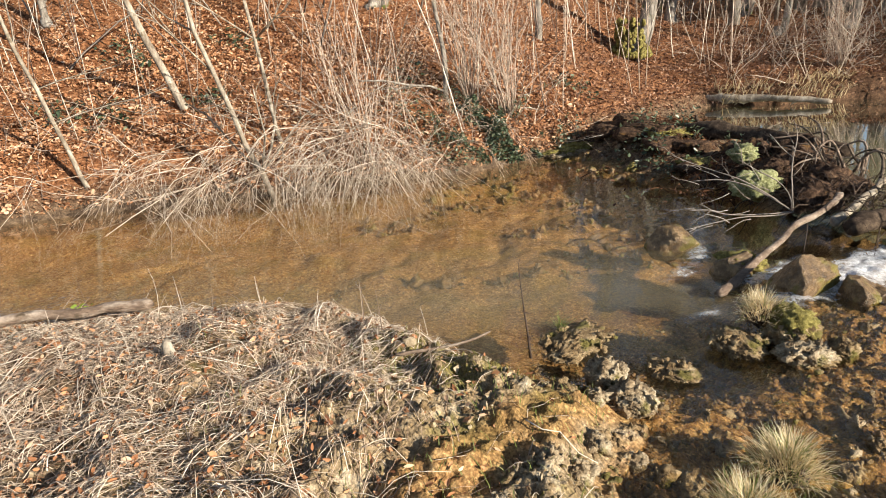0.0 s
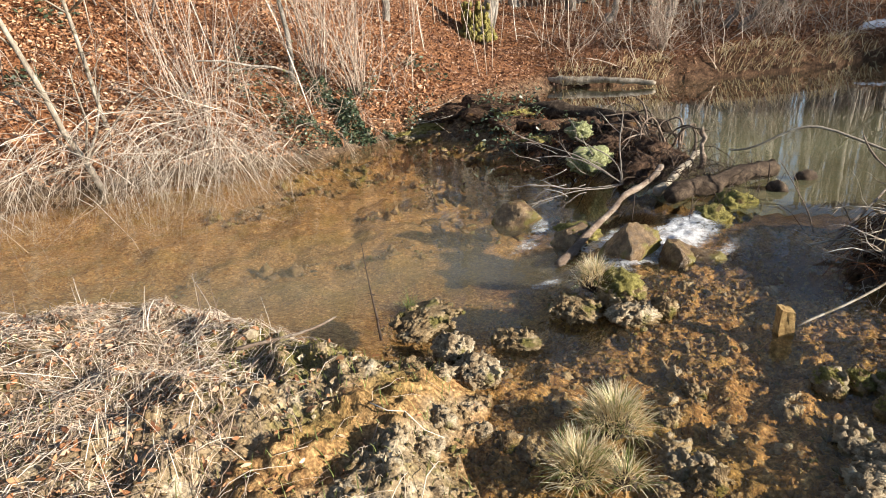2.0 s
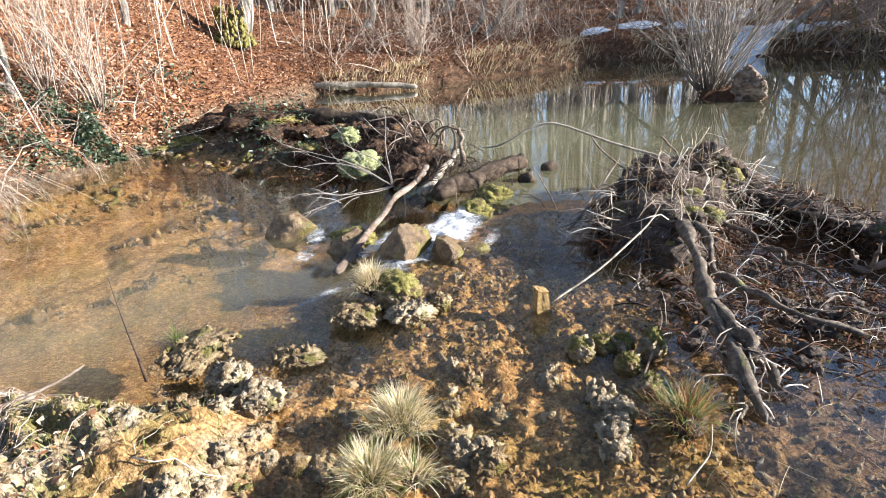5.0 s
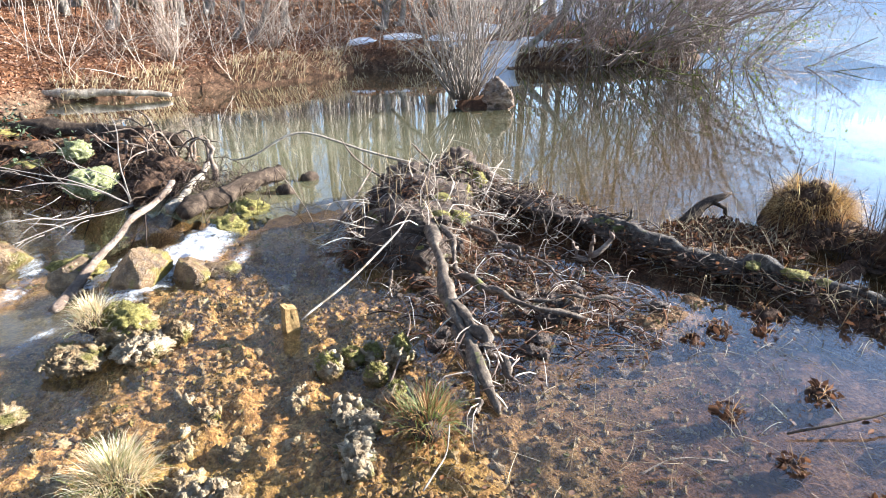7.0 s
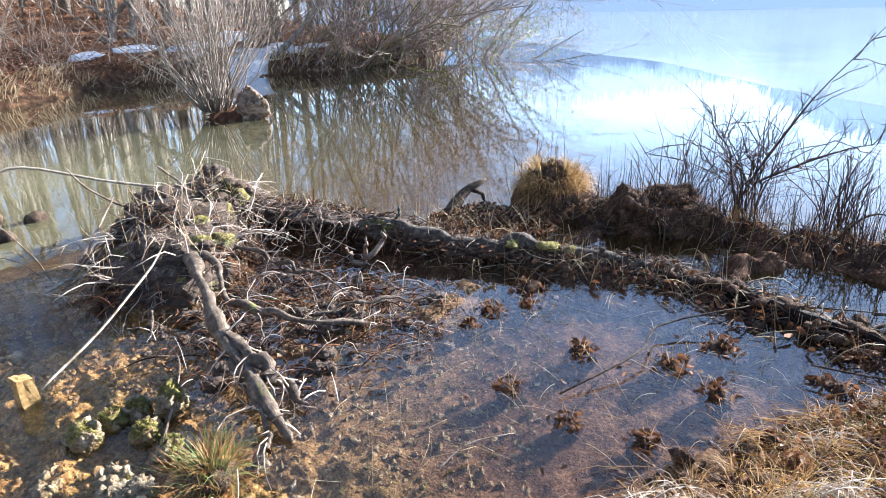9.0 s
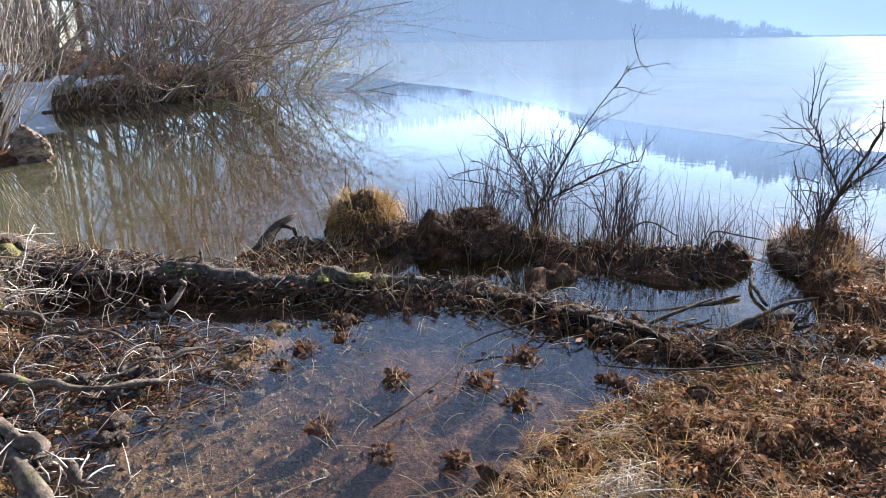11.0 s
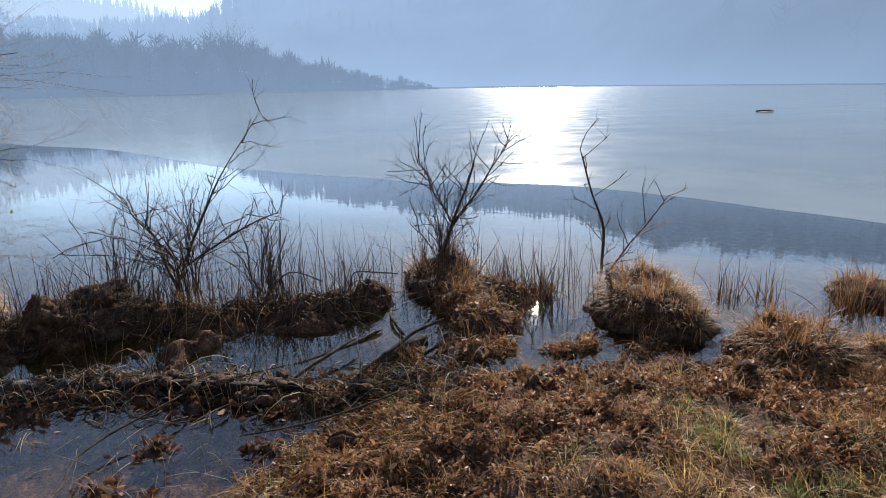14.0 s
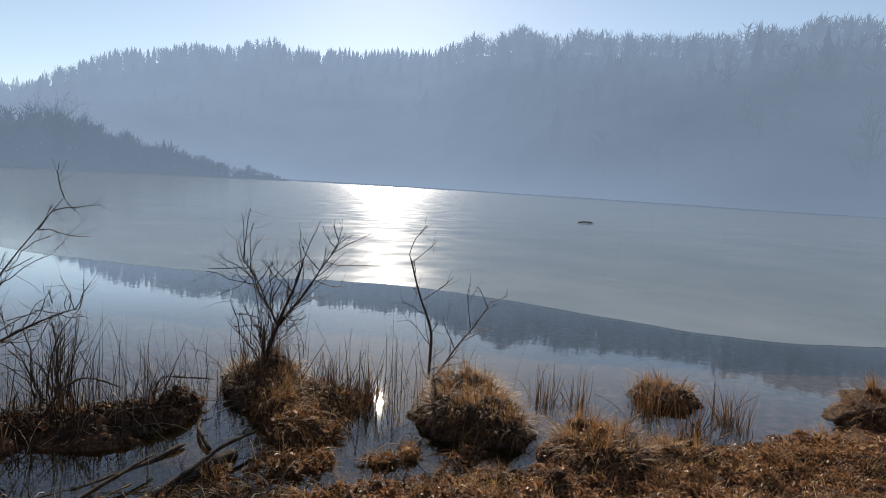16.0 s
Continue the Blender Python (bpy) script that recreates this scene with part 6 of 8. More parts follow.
def litter(geo, x, y, size, lift=0.4, up=0.01):
    z = np.maximum(ground_height(x, y), water_height(x, y)) + up + rng.uniform(0, 0.03, len(x))
    return geo.leaves(np.stack([x, y, z], -1), size, lift)


def far_in(x, y):
    return inside_dist(FAR, x, y)


# fallen leaves over the wooded slope
g = Geo()
x, y = scatter(lambda x, y: (far_in(x, y) > 0.1) & (rng.uniform(0, 1, x.shape) < smooth(9, 1.0, far_in(x, y)) + 0.15), 150000, (-9, 7.5, 14, 24))
x, y = x[:64000], y[:64000]
dull = x + rng.normal(0, 0.8, len(x)) > 1.5
litter(g, x[~dull], y[~dull], rng.uniform(0.04, 0.09, int((~dull).sum())), 0.5)
thing("leaf_litter", g, M_LEAF, "thick carpet of dry orange-brown beech leaves", "leaf litter", kind="stuff")
g = Geo()
litter(g, x[dull], y[dull], rng.uniform(0.04, 0.09, int(dull.sum())), 0.6)
thing("leaf_litter", g, M_DULLLEAF, "duller red-brown leaves under the lakeside trees", "leaf litter", kind="stuff")
g = Geo()
x, y = scatter(lambda x, y: (far_in(x, y) > 0.15) & (fbm(x, y, 0.7, 3, 151) > 0.4), 34000, (-7.5, 7.9, 2.2, 13.0))
litter(g, x, y, rng.uniform(0.05, 0.1, len(x)), 0.75, 0.02)
thing("leaf_litter", g, M_LEAF, "loose curled beech leaves heaped on the slope", "leaf litter", kind="stuff")
g = Geo()
x, y = scatter(lambda x, y: (far_in(x, y) > 0.3), 9000, (10, 8, 26, 24))
litter(g, x, y, rng.uniform(0.08, 0.16, len(x)), 0.45)
thing("leaf_litter", g, M_LEAF, "brown leaves under the lakeside trees", "leaf litter", kind="stuff")

# twiggy undergrowth along the far bank, hanging into the stream
g = Geo()
lines = []
for i in range(75):
    x = rng.uniform(-6.5, 0.4)
    if rng.uniform() < 0.5:
        x = rng.normal(-1.2, 0.55)
    y = float(np.interp(x, [-20, -6, -4.65, -2.5, -1.67, 0.17, 0.77, 2.1], [7.0, 7.73, 8.05, 8.2, 8.57, 8.74, 9.16, 9.9])) + rng.uniform(-0.1, 0.5)
    boughs((x, y, max(gz(x, y), -0.1) + rng.uniform(0.1, 0.5)), (rng.normal(0, 0.6), -1, rng.uniform(0.0, 0.7)), rng.uniform(0.7, 2.2), rng.uniform(0.004, 0.007), 2, 0.5, 4, -0.5, lines, 0.2)
for i in range(75):
    x = rng.normal(-1.25, 0.35) if i < 45 else rng.normal(-2.7, 0.45)
    boughs((x, float(np.interp(x, [-4.65, -2.5, -1.67, 0.17], [8.05, 8.2, 8.57, 8.74])) + rng.uniform(-0.1, 0.2), rng.uniform(0.25, 0.8)), (rng.normal(0, 0.5), -1, rng.uniform(-0.1, 0.5)), rng.uniform(0.9, 1.6), rng.uniform(0.004, 0.007), 2, 0.4, 4, -0.8, lines, 0.14)
add_boughs(g, lines)
thing("hanging_brush", g, M_PALETWIG, "pale tangled twigs drooping from the bank into the stream", "brushwood", kind="stuff")
g = Geo()
lines = []
for i in range(230):
    x = rng.uniform(-8, 2.0)
    y = float(np.interp(x, [-20, -6, -4.65, -2.5, -1.67, 0.17, 0.77, 2.1], [7.0, 7.73, 8.05, 8.2, 8.57, 8.74, 9.16, 9.9])) + rng.uniform(0.1, 1.6)
    boughs((x, y, gz(x, y)), (rng.normal(0, 0.8), rng.normal(-0.2, 0.7), rng.uniform(0.2, 1.0)), rng.uniform(0.4, 1.2), rng.uniform(0.004, 0.008), 1, 0.6, 4, -0.2, lines, 0.2)
for i in range(120):
    x, u = rng.uniform(-9, 7), rng.uniform(0.5, 6) 
    y = float(np.interp(x, [-20, -6, -4.65, -2.5, -1.67, 0.17, 0.77, 2.1, 5, 9], [7.0, 7.73, 8.05, 8.2, 8.57, 8.74, 9.16, 9.9, 12.4, 11.9])) + u
    boughs((x, y, gz(x, y)), (rng.normal(0, 0.12), rng.normal(0, 0.12), 1), rng.uniform(1.5, 3.2), rng.uniform(0.006, 0.014), 1, 0.4, 4, 0.1, lines, 0.06)
add_boughs(g, lines)
thing("undergrowth", g, M_TWIG, "sparse dry undergrowth and thin stems on the leaf slope", "undergrowth", kind="stuff")
g = Geo()
lines = []
for i in range(260):
    x = rng.uniform(5.5, 16.5)
    y = float(np.interp(x, [5.0, 6.4, 9.2, 11.4, 12.9, 14.3, 17.8], [12.4, 11.95, 11.85, 12.0, 12.7, 11.4, 9.2])) + rng.uniform(0.1, 3.0)
    boughs((x, y, gz(x, y)), (rng.normal(0, 0.5), rng.normal(-0.1, 0.5), rng.uniform(0.3, 1.2)), rng.uniform(0.5, 1.8), rng.uniform(0.005, 0.01), 1, 0.5, 4, 0, lines, 0.16)
add_boughs(g, lines)
thing("undergrowth", g, M_TWIG, "grey-brown dead stems above the lake bank", "undergrowth", kind="stuff")

# yellowed grass hanging over the lake's far bank
g = Geo()
k = 1900
x = rng.uniform(5.2, 22, k)
y = np.interp(x, [5.0, 6.4, 9.2, 11.4, 12.9, 14.3, 17.8, 20.5, 24.3], [12.4, 11.95, 11.85, 12.0, 12.7, 11.4, 9.2, 7.8, 6.2]) + rng.uniform(0.05, 0.5, k)
ok = fbm(x, y, 0.9, 2, 91) > 0.45
x, y = x[ok], y[ok]
k = len(x)
g.blades(np.stack([x, y, ground_height(x, y)], -1), rng.normal(-1.57, 0.6, k), rng.uniform(0.2, 1.0, k), rng.uniform(0.25, 0.5, k), np.full(k, 0.014), rng.uniform(1.0, 2.2, k))
thing("bank_grass", g, M_STRAW, "yellowed grass hanging over the eroded lake bank", "grass", kind="stuff")

# ivy and moss at the foot of the slope
g = Geo()
k = 11000
x, y = rng.normal(0.75, 0.6, k), rng.normal(9.5, 0.32, k)
n = fbm(x, y, 0.35, 3, 29)
ok = (n > 0.43) & (far_in(x, y) > 0.0)
x, y, n = x[ok], y[ok], n[ok]
z = ground_height(x, y) + rng.uniform(0.0, 1.0, len(x)) * (n - 0.4) * 1.6
g.leaves(np.stack([x, y, z], -1), rng.uniform(0.035, 0.075, len(x)), 0.7)
k = 1800
x, y = rng.normal(2.95, 0.35, k), rng.uniform(7.0, 10.0, k)
ok = fbm(x, y, 0.4, 2, 59) > 0.5
x, y = x[ok], y[ok]
g.leaves(np.stack([x, y, ground_height(x, y) + rng.uniform(0.05, 0.3, len(x))], -1), rng.uniform(0.04, 0.08, len(x)), 0.8)
thing("ivy_patch", g, M_IVY, "dark green ivy spilling over the bank", "ivy", kind="stuff")
g = Geo()
k = 700
c = rng.integers(0, 9, k)
cx, cy = rng.uniform(-8, 3, 9), rng.uniform(9.5, 13, 9)
x, y = cx[c] + rng.normal(0, 0.22, k), cy[c] + rng.normal(0, 0.2, k)
g.leaves(np.stack([x, y, ground_height(x, y) + rng.uniform(0.02, 0.15, k)], -1), rng.uniform(0.06, 0.12, k), 0.6)
thing("ground_ivy", g, M_IVY, "small green ivy sprays among the leaves", "ivy", kind="stuff")
# Boulders after the third get dark peat colour to paint the bank's shade.
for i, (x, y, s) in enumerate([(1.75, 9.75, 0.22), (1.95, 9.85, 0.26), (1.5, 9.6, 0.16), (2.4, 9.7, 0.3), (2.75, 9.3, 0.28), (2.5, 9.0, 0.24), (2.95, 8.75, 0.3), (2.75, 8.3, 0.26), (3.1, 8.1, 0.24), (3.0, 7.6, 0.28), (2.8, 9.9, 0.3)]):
    stone("bank_rock", x, y, (s * 1.2, s, s * 0.4), "mossy bank boulder with shade put into its dark colour" if i > 2 else "sunlit moss cushion on the bank edge", M_PEAT if i > 2 else M_TUFA, i + 50, None, 0.55 if i < 3 else (0.35 if i % 3 == 0 else 0.0), "bank boulders")

g = Geo()
x, y = rng.normal(3.2, 0.45, 900), rng.uniform(6.2, 10.2, 900)
lying(g, x[:380], y[:380], rng.uniform(0.1, 0.6, 380), rng.uniform(0.003, 0.008, 380), rng.uniform(0, 0.12, 380))
litter(g, x, y, rng.uniform(0.04, 0.09, 900), 0.7, 0.02)
thing("bank_debris", g, M_WETLEAF, "dark leaves and twigs among the mossy bank rocks", "leaf litter", kind="stuff")

# the wood behind
g = Geo()
x, y = scatter(lambda x, y: far_in(x, y) > 5, 500, (-14, 13, 40, 50))
k = len(x)
h = rng.uniform(7, 13, k)
z = ground_height(x, y) - 0.2
lean = rng.normal(0, 0.5, (k, 2))
p = np.stack([np.stack([x + lean[:, 0] * s ** 1.5, y + lean[:, 1] * s ** 1.5, z + h * s], -1) for s in np.linspace(0, 1, 6)], 1)
g.tubes(p, rng.uniform(0.05, 0.2, k)[:, None] * np.linspace(1.1, 0.25, 6), 7)
thing("far_wood", g, M_BARK, "many bare grey trunks up the slope", "woods", kind="stuff")
g = Geo()
lines = []
for i in range(640):
    x, y = rng.uniform(-10, 34), rng.uniform(11, 30)
    if far_in(np.array([x]), np.array([y]))[0] < 3:
        continue
    boughs((x, y, gz(x, y)), (rng.normal(0, 0.3), rng.normal(0, 0.3), 1), rng.uniform(1.5, 4.5), rng.uniform(0.012, 0.025), 2, 0.5, 3, 0.1, lines, 0.12)
for i in range(190):
    x, y = rng.uniform(6, 32), rng.uniform(20, 30)
    if far_in(np.array([x]), np.array([y]))[0] > 3.5:
        boughs((x, y, gz(x, y)), (rng.normal(0, 0.2), rng.normal(0, 0.2), 1), rng.uniform(4, 8), rng.uniform(0.02, 0.04), 2, 0.5, 4, 0.1, lines, 0.1)
add_boughs(g, lines)
thing("far_thicket", g, M_GREYTWIG, "grey-brown thicket filling the wood", "woods", kind="stuff")

# the great bush leaning over the lake
for i, (bx, by, n, h) in enumerate([(17.6, 9.5, 20, 3.6), (19.2, 8.6, 30, 5.0), (20.6, 8.0, 38, 6.4), (22.0, 7.5, 38, 7.0), (23.4, 7.0, 34, 7.0), (24.8, 7.6, 24, 7.0), (22.8, 5.6, 24, 4.4), (21.2, 6.6, 20, 4.0), (21.0, 10.0, 30, 7.5), (18.5, 11.5, 24, 6.5), (23.5, 10.5, 26, 8.0)]):
    ob = holder("lakeside_bush", (bx, by, gz(bx, by)), "large bare brown bush leaning far over the lake", "shrub", "lakeside bushes")
    fine = []
    for j in range(n):
        lines = boughs((bx + rng.normal(0, 0.5), by + rng.normal(0, 0.3), ob.location.z), (rng.normal(0.1, 0.6), rng.uniform(-1.0, 0.5), rng.uniform(0.25, 1.4)), h * rng.uniform(0.45, 1.0), rng.uniform(0.015, 0.028), 3, 0.55, 4, -0.05, [], 0.17, 0.45)
        g = Geo()
        add_boughs(g, lines[:1], 6)
        part("limb", g, M_PURPLETWIG if j % 5 < 3 else M_MOSSLIMB, ob)
        fine += lines[1:]
    g = Geo()
    add_boughs(g, fine)
    part("twig_spray", g, M_PURPLETWIG, ob, kind="stuff")
g = Geo()
k = 420
a = rng.normal(0, 1, (k, 3)) * [1.1, 1.0, 0.5]
g.leaves(np.array([21.6, 4.4, 0.9]) + a, rng.uniform(0.06, 0.12, k), 0.8)
thing("green_sprays", g, M_FRESH, "sparse yellow-green leaves on the leaning bush", "leaves", kind="stuff")

# old snow under the trees
for i, (x, y, sx, sy) in enumerate([(16.6, 10.5, 0.8, 0.4), (17.5, 11.0, 0.7, 0.6), (18.2, 10.2, 0.6, 0.4), (17.0, 12.6, 1.2, 0.5), (18.8, 10.9, 0.8, 0.4), (15.6, 13.4, 0.9, 0.4), (19.6, 10.0, 0.7, 0.3), (13.9, 13.6, 0.5, 0.3), (18.2, 12.4, 1.2, 0.6), (16.0, 11.6, 0.5, 0.3)]):
    g = Geo()
    v, f = SPHERES[3]
    q = np.hypot(v[:, 0], v[:, 1])
    px = x + v[:, 0] * sx * (1 + 0.7 * (fbm(v[:, 0] * 3 + i, v[:, 1] * 3, 1.0, 3, i) - 0.5))
    py = y + v[:, 1] * sy * (1 + 0.9 * (fbm(v[:, 1] * 3 - i, v[:, 0] * 3, 1.0, 3, i + 9) - 0.5))
    g.add(np.stack([px, py, ground_height(px, py) + 0.05 * v[:, 2] + 0.01], -1), f)
    thing("snow_patch", g, M_SNOW, "patch of old snow among leaves under the trees", "snow", "snow patches")

# ---- the near bank: dry heap, tufa rubble ----
def heap_zone(x, y):
    d = inside_dist(NEAR, x, y)
    gap = fbm(x, y, 0.34, 3, 141) > 0.4
    return (d > 0.03) & (rng.uniform(0, 1, x.shape) < smooth(0.1, -0.75, x - 0.25 * (y - 3)) * np.where(gap, 1.0, 0.3) + 0.03)


def combed(x, y):
    """The way the dead stems lie: in swathes, with some across."""
    return 0.5 + (fbm(x, y, 0.45, 2, 143) - 0.5) * 5.0 + rng.normal(0, 0.75, x.shape)


g = Geo()
x, y = scatter(heap_zone, 46000, (-4.6, 0.9, 0.6, 5.0))
k = len(x)
lying(g, x, y, rng.uniform(0.03, 0.3, k) * rng.uniform(0.5, 1.2, k), rng.uniform(0.0008, 0.0024, k), rng.uniform(0, 1, k) ** 3 * 0.06, combed(x, y), rng.uniform(0, 0.02, k)[:, None])
thing("dry_stem_heap", g, M_HEAP, "thick mat of dry bleached bramble and herb stems", "dead stems", kind="stuff")
g = Geo()
x, y = scatter(heap_zone, 1500, (-4.6, 0.9, 0.6, 5.0))
k = len(x)
lying(g, x, y, rng.uniform(0.1, 0.42, k), rng.uniform(0.0015, 0.0035, k), rng.uniform(0, 1, k) ** 3 * 0.07, combed(x, y), 0.02)
thing("dry_stem_heap", g, M_PALETWIG, "long pale bramble canes lying on the heap", "dead stems", kind="stuff")
g = Geo()
x, y = scatter(heap_zone, 420, (-4.6, 0.9, 0.6, 5.0))
k = len(x)
upright(g, x, y, rng.uniform(0.1, 0.4, k), rng.uniform(0.0015, 0.003, k), 0.6, 0.4)
thing("dry_stalks", g, M_TWIG, "thin dry stalks standing out of the heap", "dead stems", kind="stuff")
g = Geo()
x, y = scatter(lambda x, y: (inside_dist(NEAR, x, y) > 0.03) & (rng.uniform(0, 1, x.shape) < smooth(0.4, -1.2, x) + 0.05), 16000, (-4.6, 0.9, 0.9, 5.0))
litter(g, x, y, rng.uniform(0.015, 0.05, len(x)), 0.9, 0.008)
thing("leaf_litter", g, M_LEAF, "scattered brown leaves in the dry stems", "leaf litter", kind="stuff")
# moss mats on the tufa
g = Geo()
x, y = scatter(lambda x, y: (inside_dist(NEAR, x, y) > 0.02) & (np.minimum(np.hypot((x + 0.0) / 0.3, (y - 2.8) / 0.2), np.minimum(np.hypot((x + 0.4) / 0.25, (y - 3.0) / 0.14), np.hypot((x - 0.32) / 0.16, (y - 3.05) / 0.12))) < 0.5 + fbm(x, y, 0.16, 3, 147)), 9000, (-0.9, 2.3, 0.7, 3.4))
k = len(x)
g.blades(np.stack([x, y, ground_height(x, y) + 0.004], -1), rng.uniform(0, 6.28, k), rng.uniform(0, 1.0, k), rng.uniform(0.008, 0.024, k), rng.uniform(0.003, 0.006, k), rng.uniform(0, 1.5, k), 3)
thing("moss_mat", g, M_MOSS, "yellow-green moss growing over the tufa", "moss", kind="stuff")


def rubble(name, test, count, box, lo, hi, material, label, level=1, flat=False):
    """Loose crumbs and knobs of stone."""
    x, y = scatter(test, count, box)
    k = len(x)
    v, f = SPHERES[level]
    s = lo + (hi - lo) * rng.uniform(0, 1, k) ** 3
    p = v[None] * np.clip(1 + rng.normal(0, 0.42, (k, len(v), 1)), 0.25, 2.0) * (s[:, None] * rng.uniform(0.5, 1.5, (k, 3)))[:, None]
    z = ground_height(x, y) + s * 0.1
    g = Geo()
    g.add(p + np.stack([x, y, z], -1)[:, None], (f[None] + (np.arange(k) * len(v))[:, None, None]).reshape(-1, 3))
    return thing(name, g, material, label, "stones", kind="stuff", flat=flat)


rubble("tufa_rubble", lambda x, y: (inside_dist(NEAR, x, y) > -0.12) & (x > -1.1 + 0.5 * rng.normal(0, 1, x.shape)) & (runnel(x, y) < 0.4), 12000, (-2.6, 1.0, 1.2, 3.9), 0.003, 0.018, M_CRUST, "knobbly brown and pale tufa crumbs", 1)
rubble("tufa_chips", lambda x, y: (inside_dist(NEAR, x, y) > -0.05) & (x > -1.3 + 0.6 * rng.normal(0, 1, x.shape)) & (fbm(x, y, 0.3, 2, 63) > 0.42) & (runnel(x, y) < 0.3), 3200, (-2.4, 1.0, 1.0, 3.8), 0.005, 0.026, M_TUFA, "angular pale tufa chips", 1, True)
rubble("bed_pebbles", lambda x, y: (inside_dist(BELOW, x, y) > 0.1) & (inside_dist(NEAR, x, y) < 0), 15000, (0.4, 0.2, 4.4, 4.2), 0.003, 0.017, M_CRUST, "brown pebbles and crust on the stream bed", 1, True)
rubble("bed_crumbs", lambda x, y: (inside_dist(BELOW, x, y) > 0.1) & (inside_dist(NEAR, x, y) < 0) & (fbm(x, y, 0.4, 3, 171) > 0.48) & (x - 0.6 * y < 1.8), 9000, (0.4, 0.8, 3.4, 3.9), 0.004, 0.02, M_BEDCRUMB, "ochre crumbs of algae-crusted tufa on the stream bed", 1)
rubble("pool_stones", lambda x, y: (inside_dist(BELOW, x, y) > 0.1) & (far_in(x, y) < 0) & (fbm(x, y, 1.2, 2, 37) > 0.48), 1500, (-1.2, 5.2, 2.9, 9.6), 0.012, 0.055, M_WETROCK, "brown stones on the bed of the pool", 2)
rubble("apron_knobs", lambda x, y: (fbm(x, y, 0.5, 2, 61) > 0.52) & (inside_dist(NEAR, x, y) < 0.05), 260, (0.9, 1.0, 3.0, 3.4), 0.01, 0.035, M_TUFA, "small tufa knobs breaking the shallow water", 2)

log("half_buried_plank", [(-3.4, 3.55, 0.2), (-2.6, 3.72, 0.24), (-2.08, 3.8, 0.22)], 0.04, 0.035, "weathered grey pole half buried in dry stems", M_DRIFT, 8)
log("cut_stub", [(-1.55, 2.85, 0.2), (-1.6, 2.95, 0.36)], 0.03, 0.028, "short sawn sapling stub in the dry heap", M_PALE, 10, 6, 0.002)
log("dead_stick", [(-0.4, 2.98, 0.16), (-0.1, 3.02, 0.16), (0.12, 3.1, 0.2)], 0.01, 0.006, "thin bent grey stick lying on tufa", M_DRIFT, 6, 10, 0.006, False)
g = Geo()
lines = []
boughs((0.36, 3.31, -0.1), (-0.04, 0, 1), 0.62, 0.009, 0, 0.3, 0, 0, lines, 0.03)
for s in range(8):
    boughs(lines[0][0][1 + s // 3], rng.normal(0, 1, 3), 0.04, 0.003, 0, 0.3, 0, 0, lines)
add_boughs(g, lines, 6)
thing("thorny_twig", g, M_TWIGDARK, "single knobbly upright twig in the stream edge", "twig")
for x, y, h in ((-2.74, 4.05, 0.16), (-2.43, 4.25, 0.22), (-2.6, 4.1, 0.12)):
    ob = holder("green_herb", (x, y, gz(x, y)), "small fresh green leafy plant in dry stems", "plant", "green herbs")
    g = Geo()
    upright(g, np.full(4, x), np.full(4, y), np.full(4, h), np.full(4, 0.003), 0.3)
    part("stem", g, M_GREENGRASS, ob)
    g = Geo()
    g.leaves(np.stack([x + rng.normal(0, 0.05, 26), y + rng.normal(0, 0.05, 26), gz(x, y) + rng.uniform(0.05, h, 26)], -1), rng.uniform(0.04, 0.07, 26), 0.6)
    part("foliage", g, M_FRESH, ob, kind="stuff")
g = Geo()
x, y = scatter(lambda x, y: (inside_dist(NEAR, x, y) > 0.0) & (fbm(x, y, 0.4, 2, 83) > 0.58), 1500, (-1.5, 1.3, 0.7, 3.2))
k = len(x)
g.blades(np.stack([x, y, ground_height(x, y)], -1), rng.uniform(0, 6.28, k), rng.uniform(0, 0.7, k), rng.uniform(0.03, 0.09, k), np.full(k, 0.004), rng.uniform(0, 1, k))
thing("sparse_grass", g, M_GREENGRASS, "small green grass tufts between tufa stones", "grass", kind="stuff")

# ---- debris over the dam and the shallows ----
def dam_zone(w):
    return lambda x, y: (np.minimum(line_dist(RIDGE, x, y)[0], line_dist(SHORE, x, y)[0] + 0.05) < w * rng.uniform(0.2, 1, x.shape))


def front_zone(x, y):
    return (np.hypot((x - 3.65) / 1.0, (y - 1.75) / 1.0) < rng.uniform(0.3, 1.05, x.shape)) & (inside_dist(BELOW, x, y) > -0.1)


g = Geo()
x, y = scatter(dam_zone(0.3), 16000, (3.6, -3.7, 6.7, 3.8))
x, y = x[:1300], y[:1300]
k = len(x)
lying(g, x, y, rng.uniform(0.06, 0.4, k), rng.uniform(0.0015, 0.005, k), rng.uniform(0, 1, k) ** 2 * 0.1)
thing("dam_sticks", g, M_TWIGDARK, "dark broken sticks matted on the dam", "dead twigs", kind="stuff")
g = Geo()
x, y = scatter(dam_zone(0.4), 5000, (3.6, -3.7, 6.7, 3.8))
x, y = x[:620], y[:620]
k = len(x)
lying(g, x, y, rng.uniform(0.08, 0.45, k), rng.uniform(0.0015, 0.004, k), rng.uniform(0, 1, k) ** 2 * 0.12)
thing("dam_straws", g, M_REED, "pale broken straws lying over the dam", "dead stems", kind="stuff")
g = Geo()
x, y = scatter(dam_zone(0.32), 12000, (3.6, -3.7, 6.7, 3.8))
x, y = x[:2600], y[:2600]
litter(g, x, y, rng.uniform(0.03, 0.08, len(x)), 0.7, 0.015)
thing("dam_leaves", g, M_WETLEAF, "curled brown leaves caught on the dam", "leaf litter", kind="stuff")
g = Geo()
x, y = scatter(front_zone, 620, (2.4, 0.6, 4.8, 2.9))
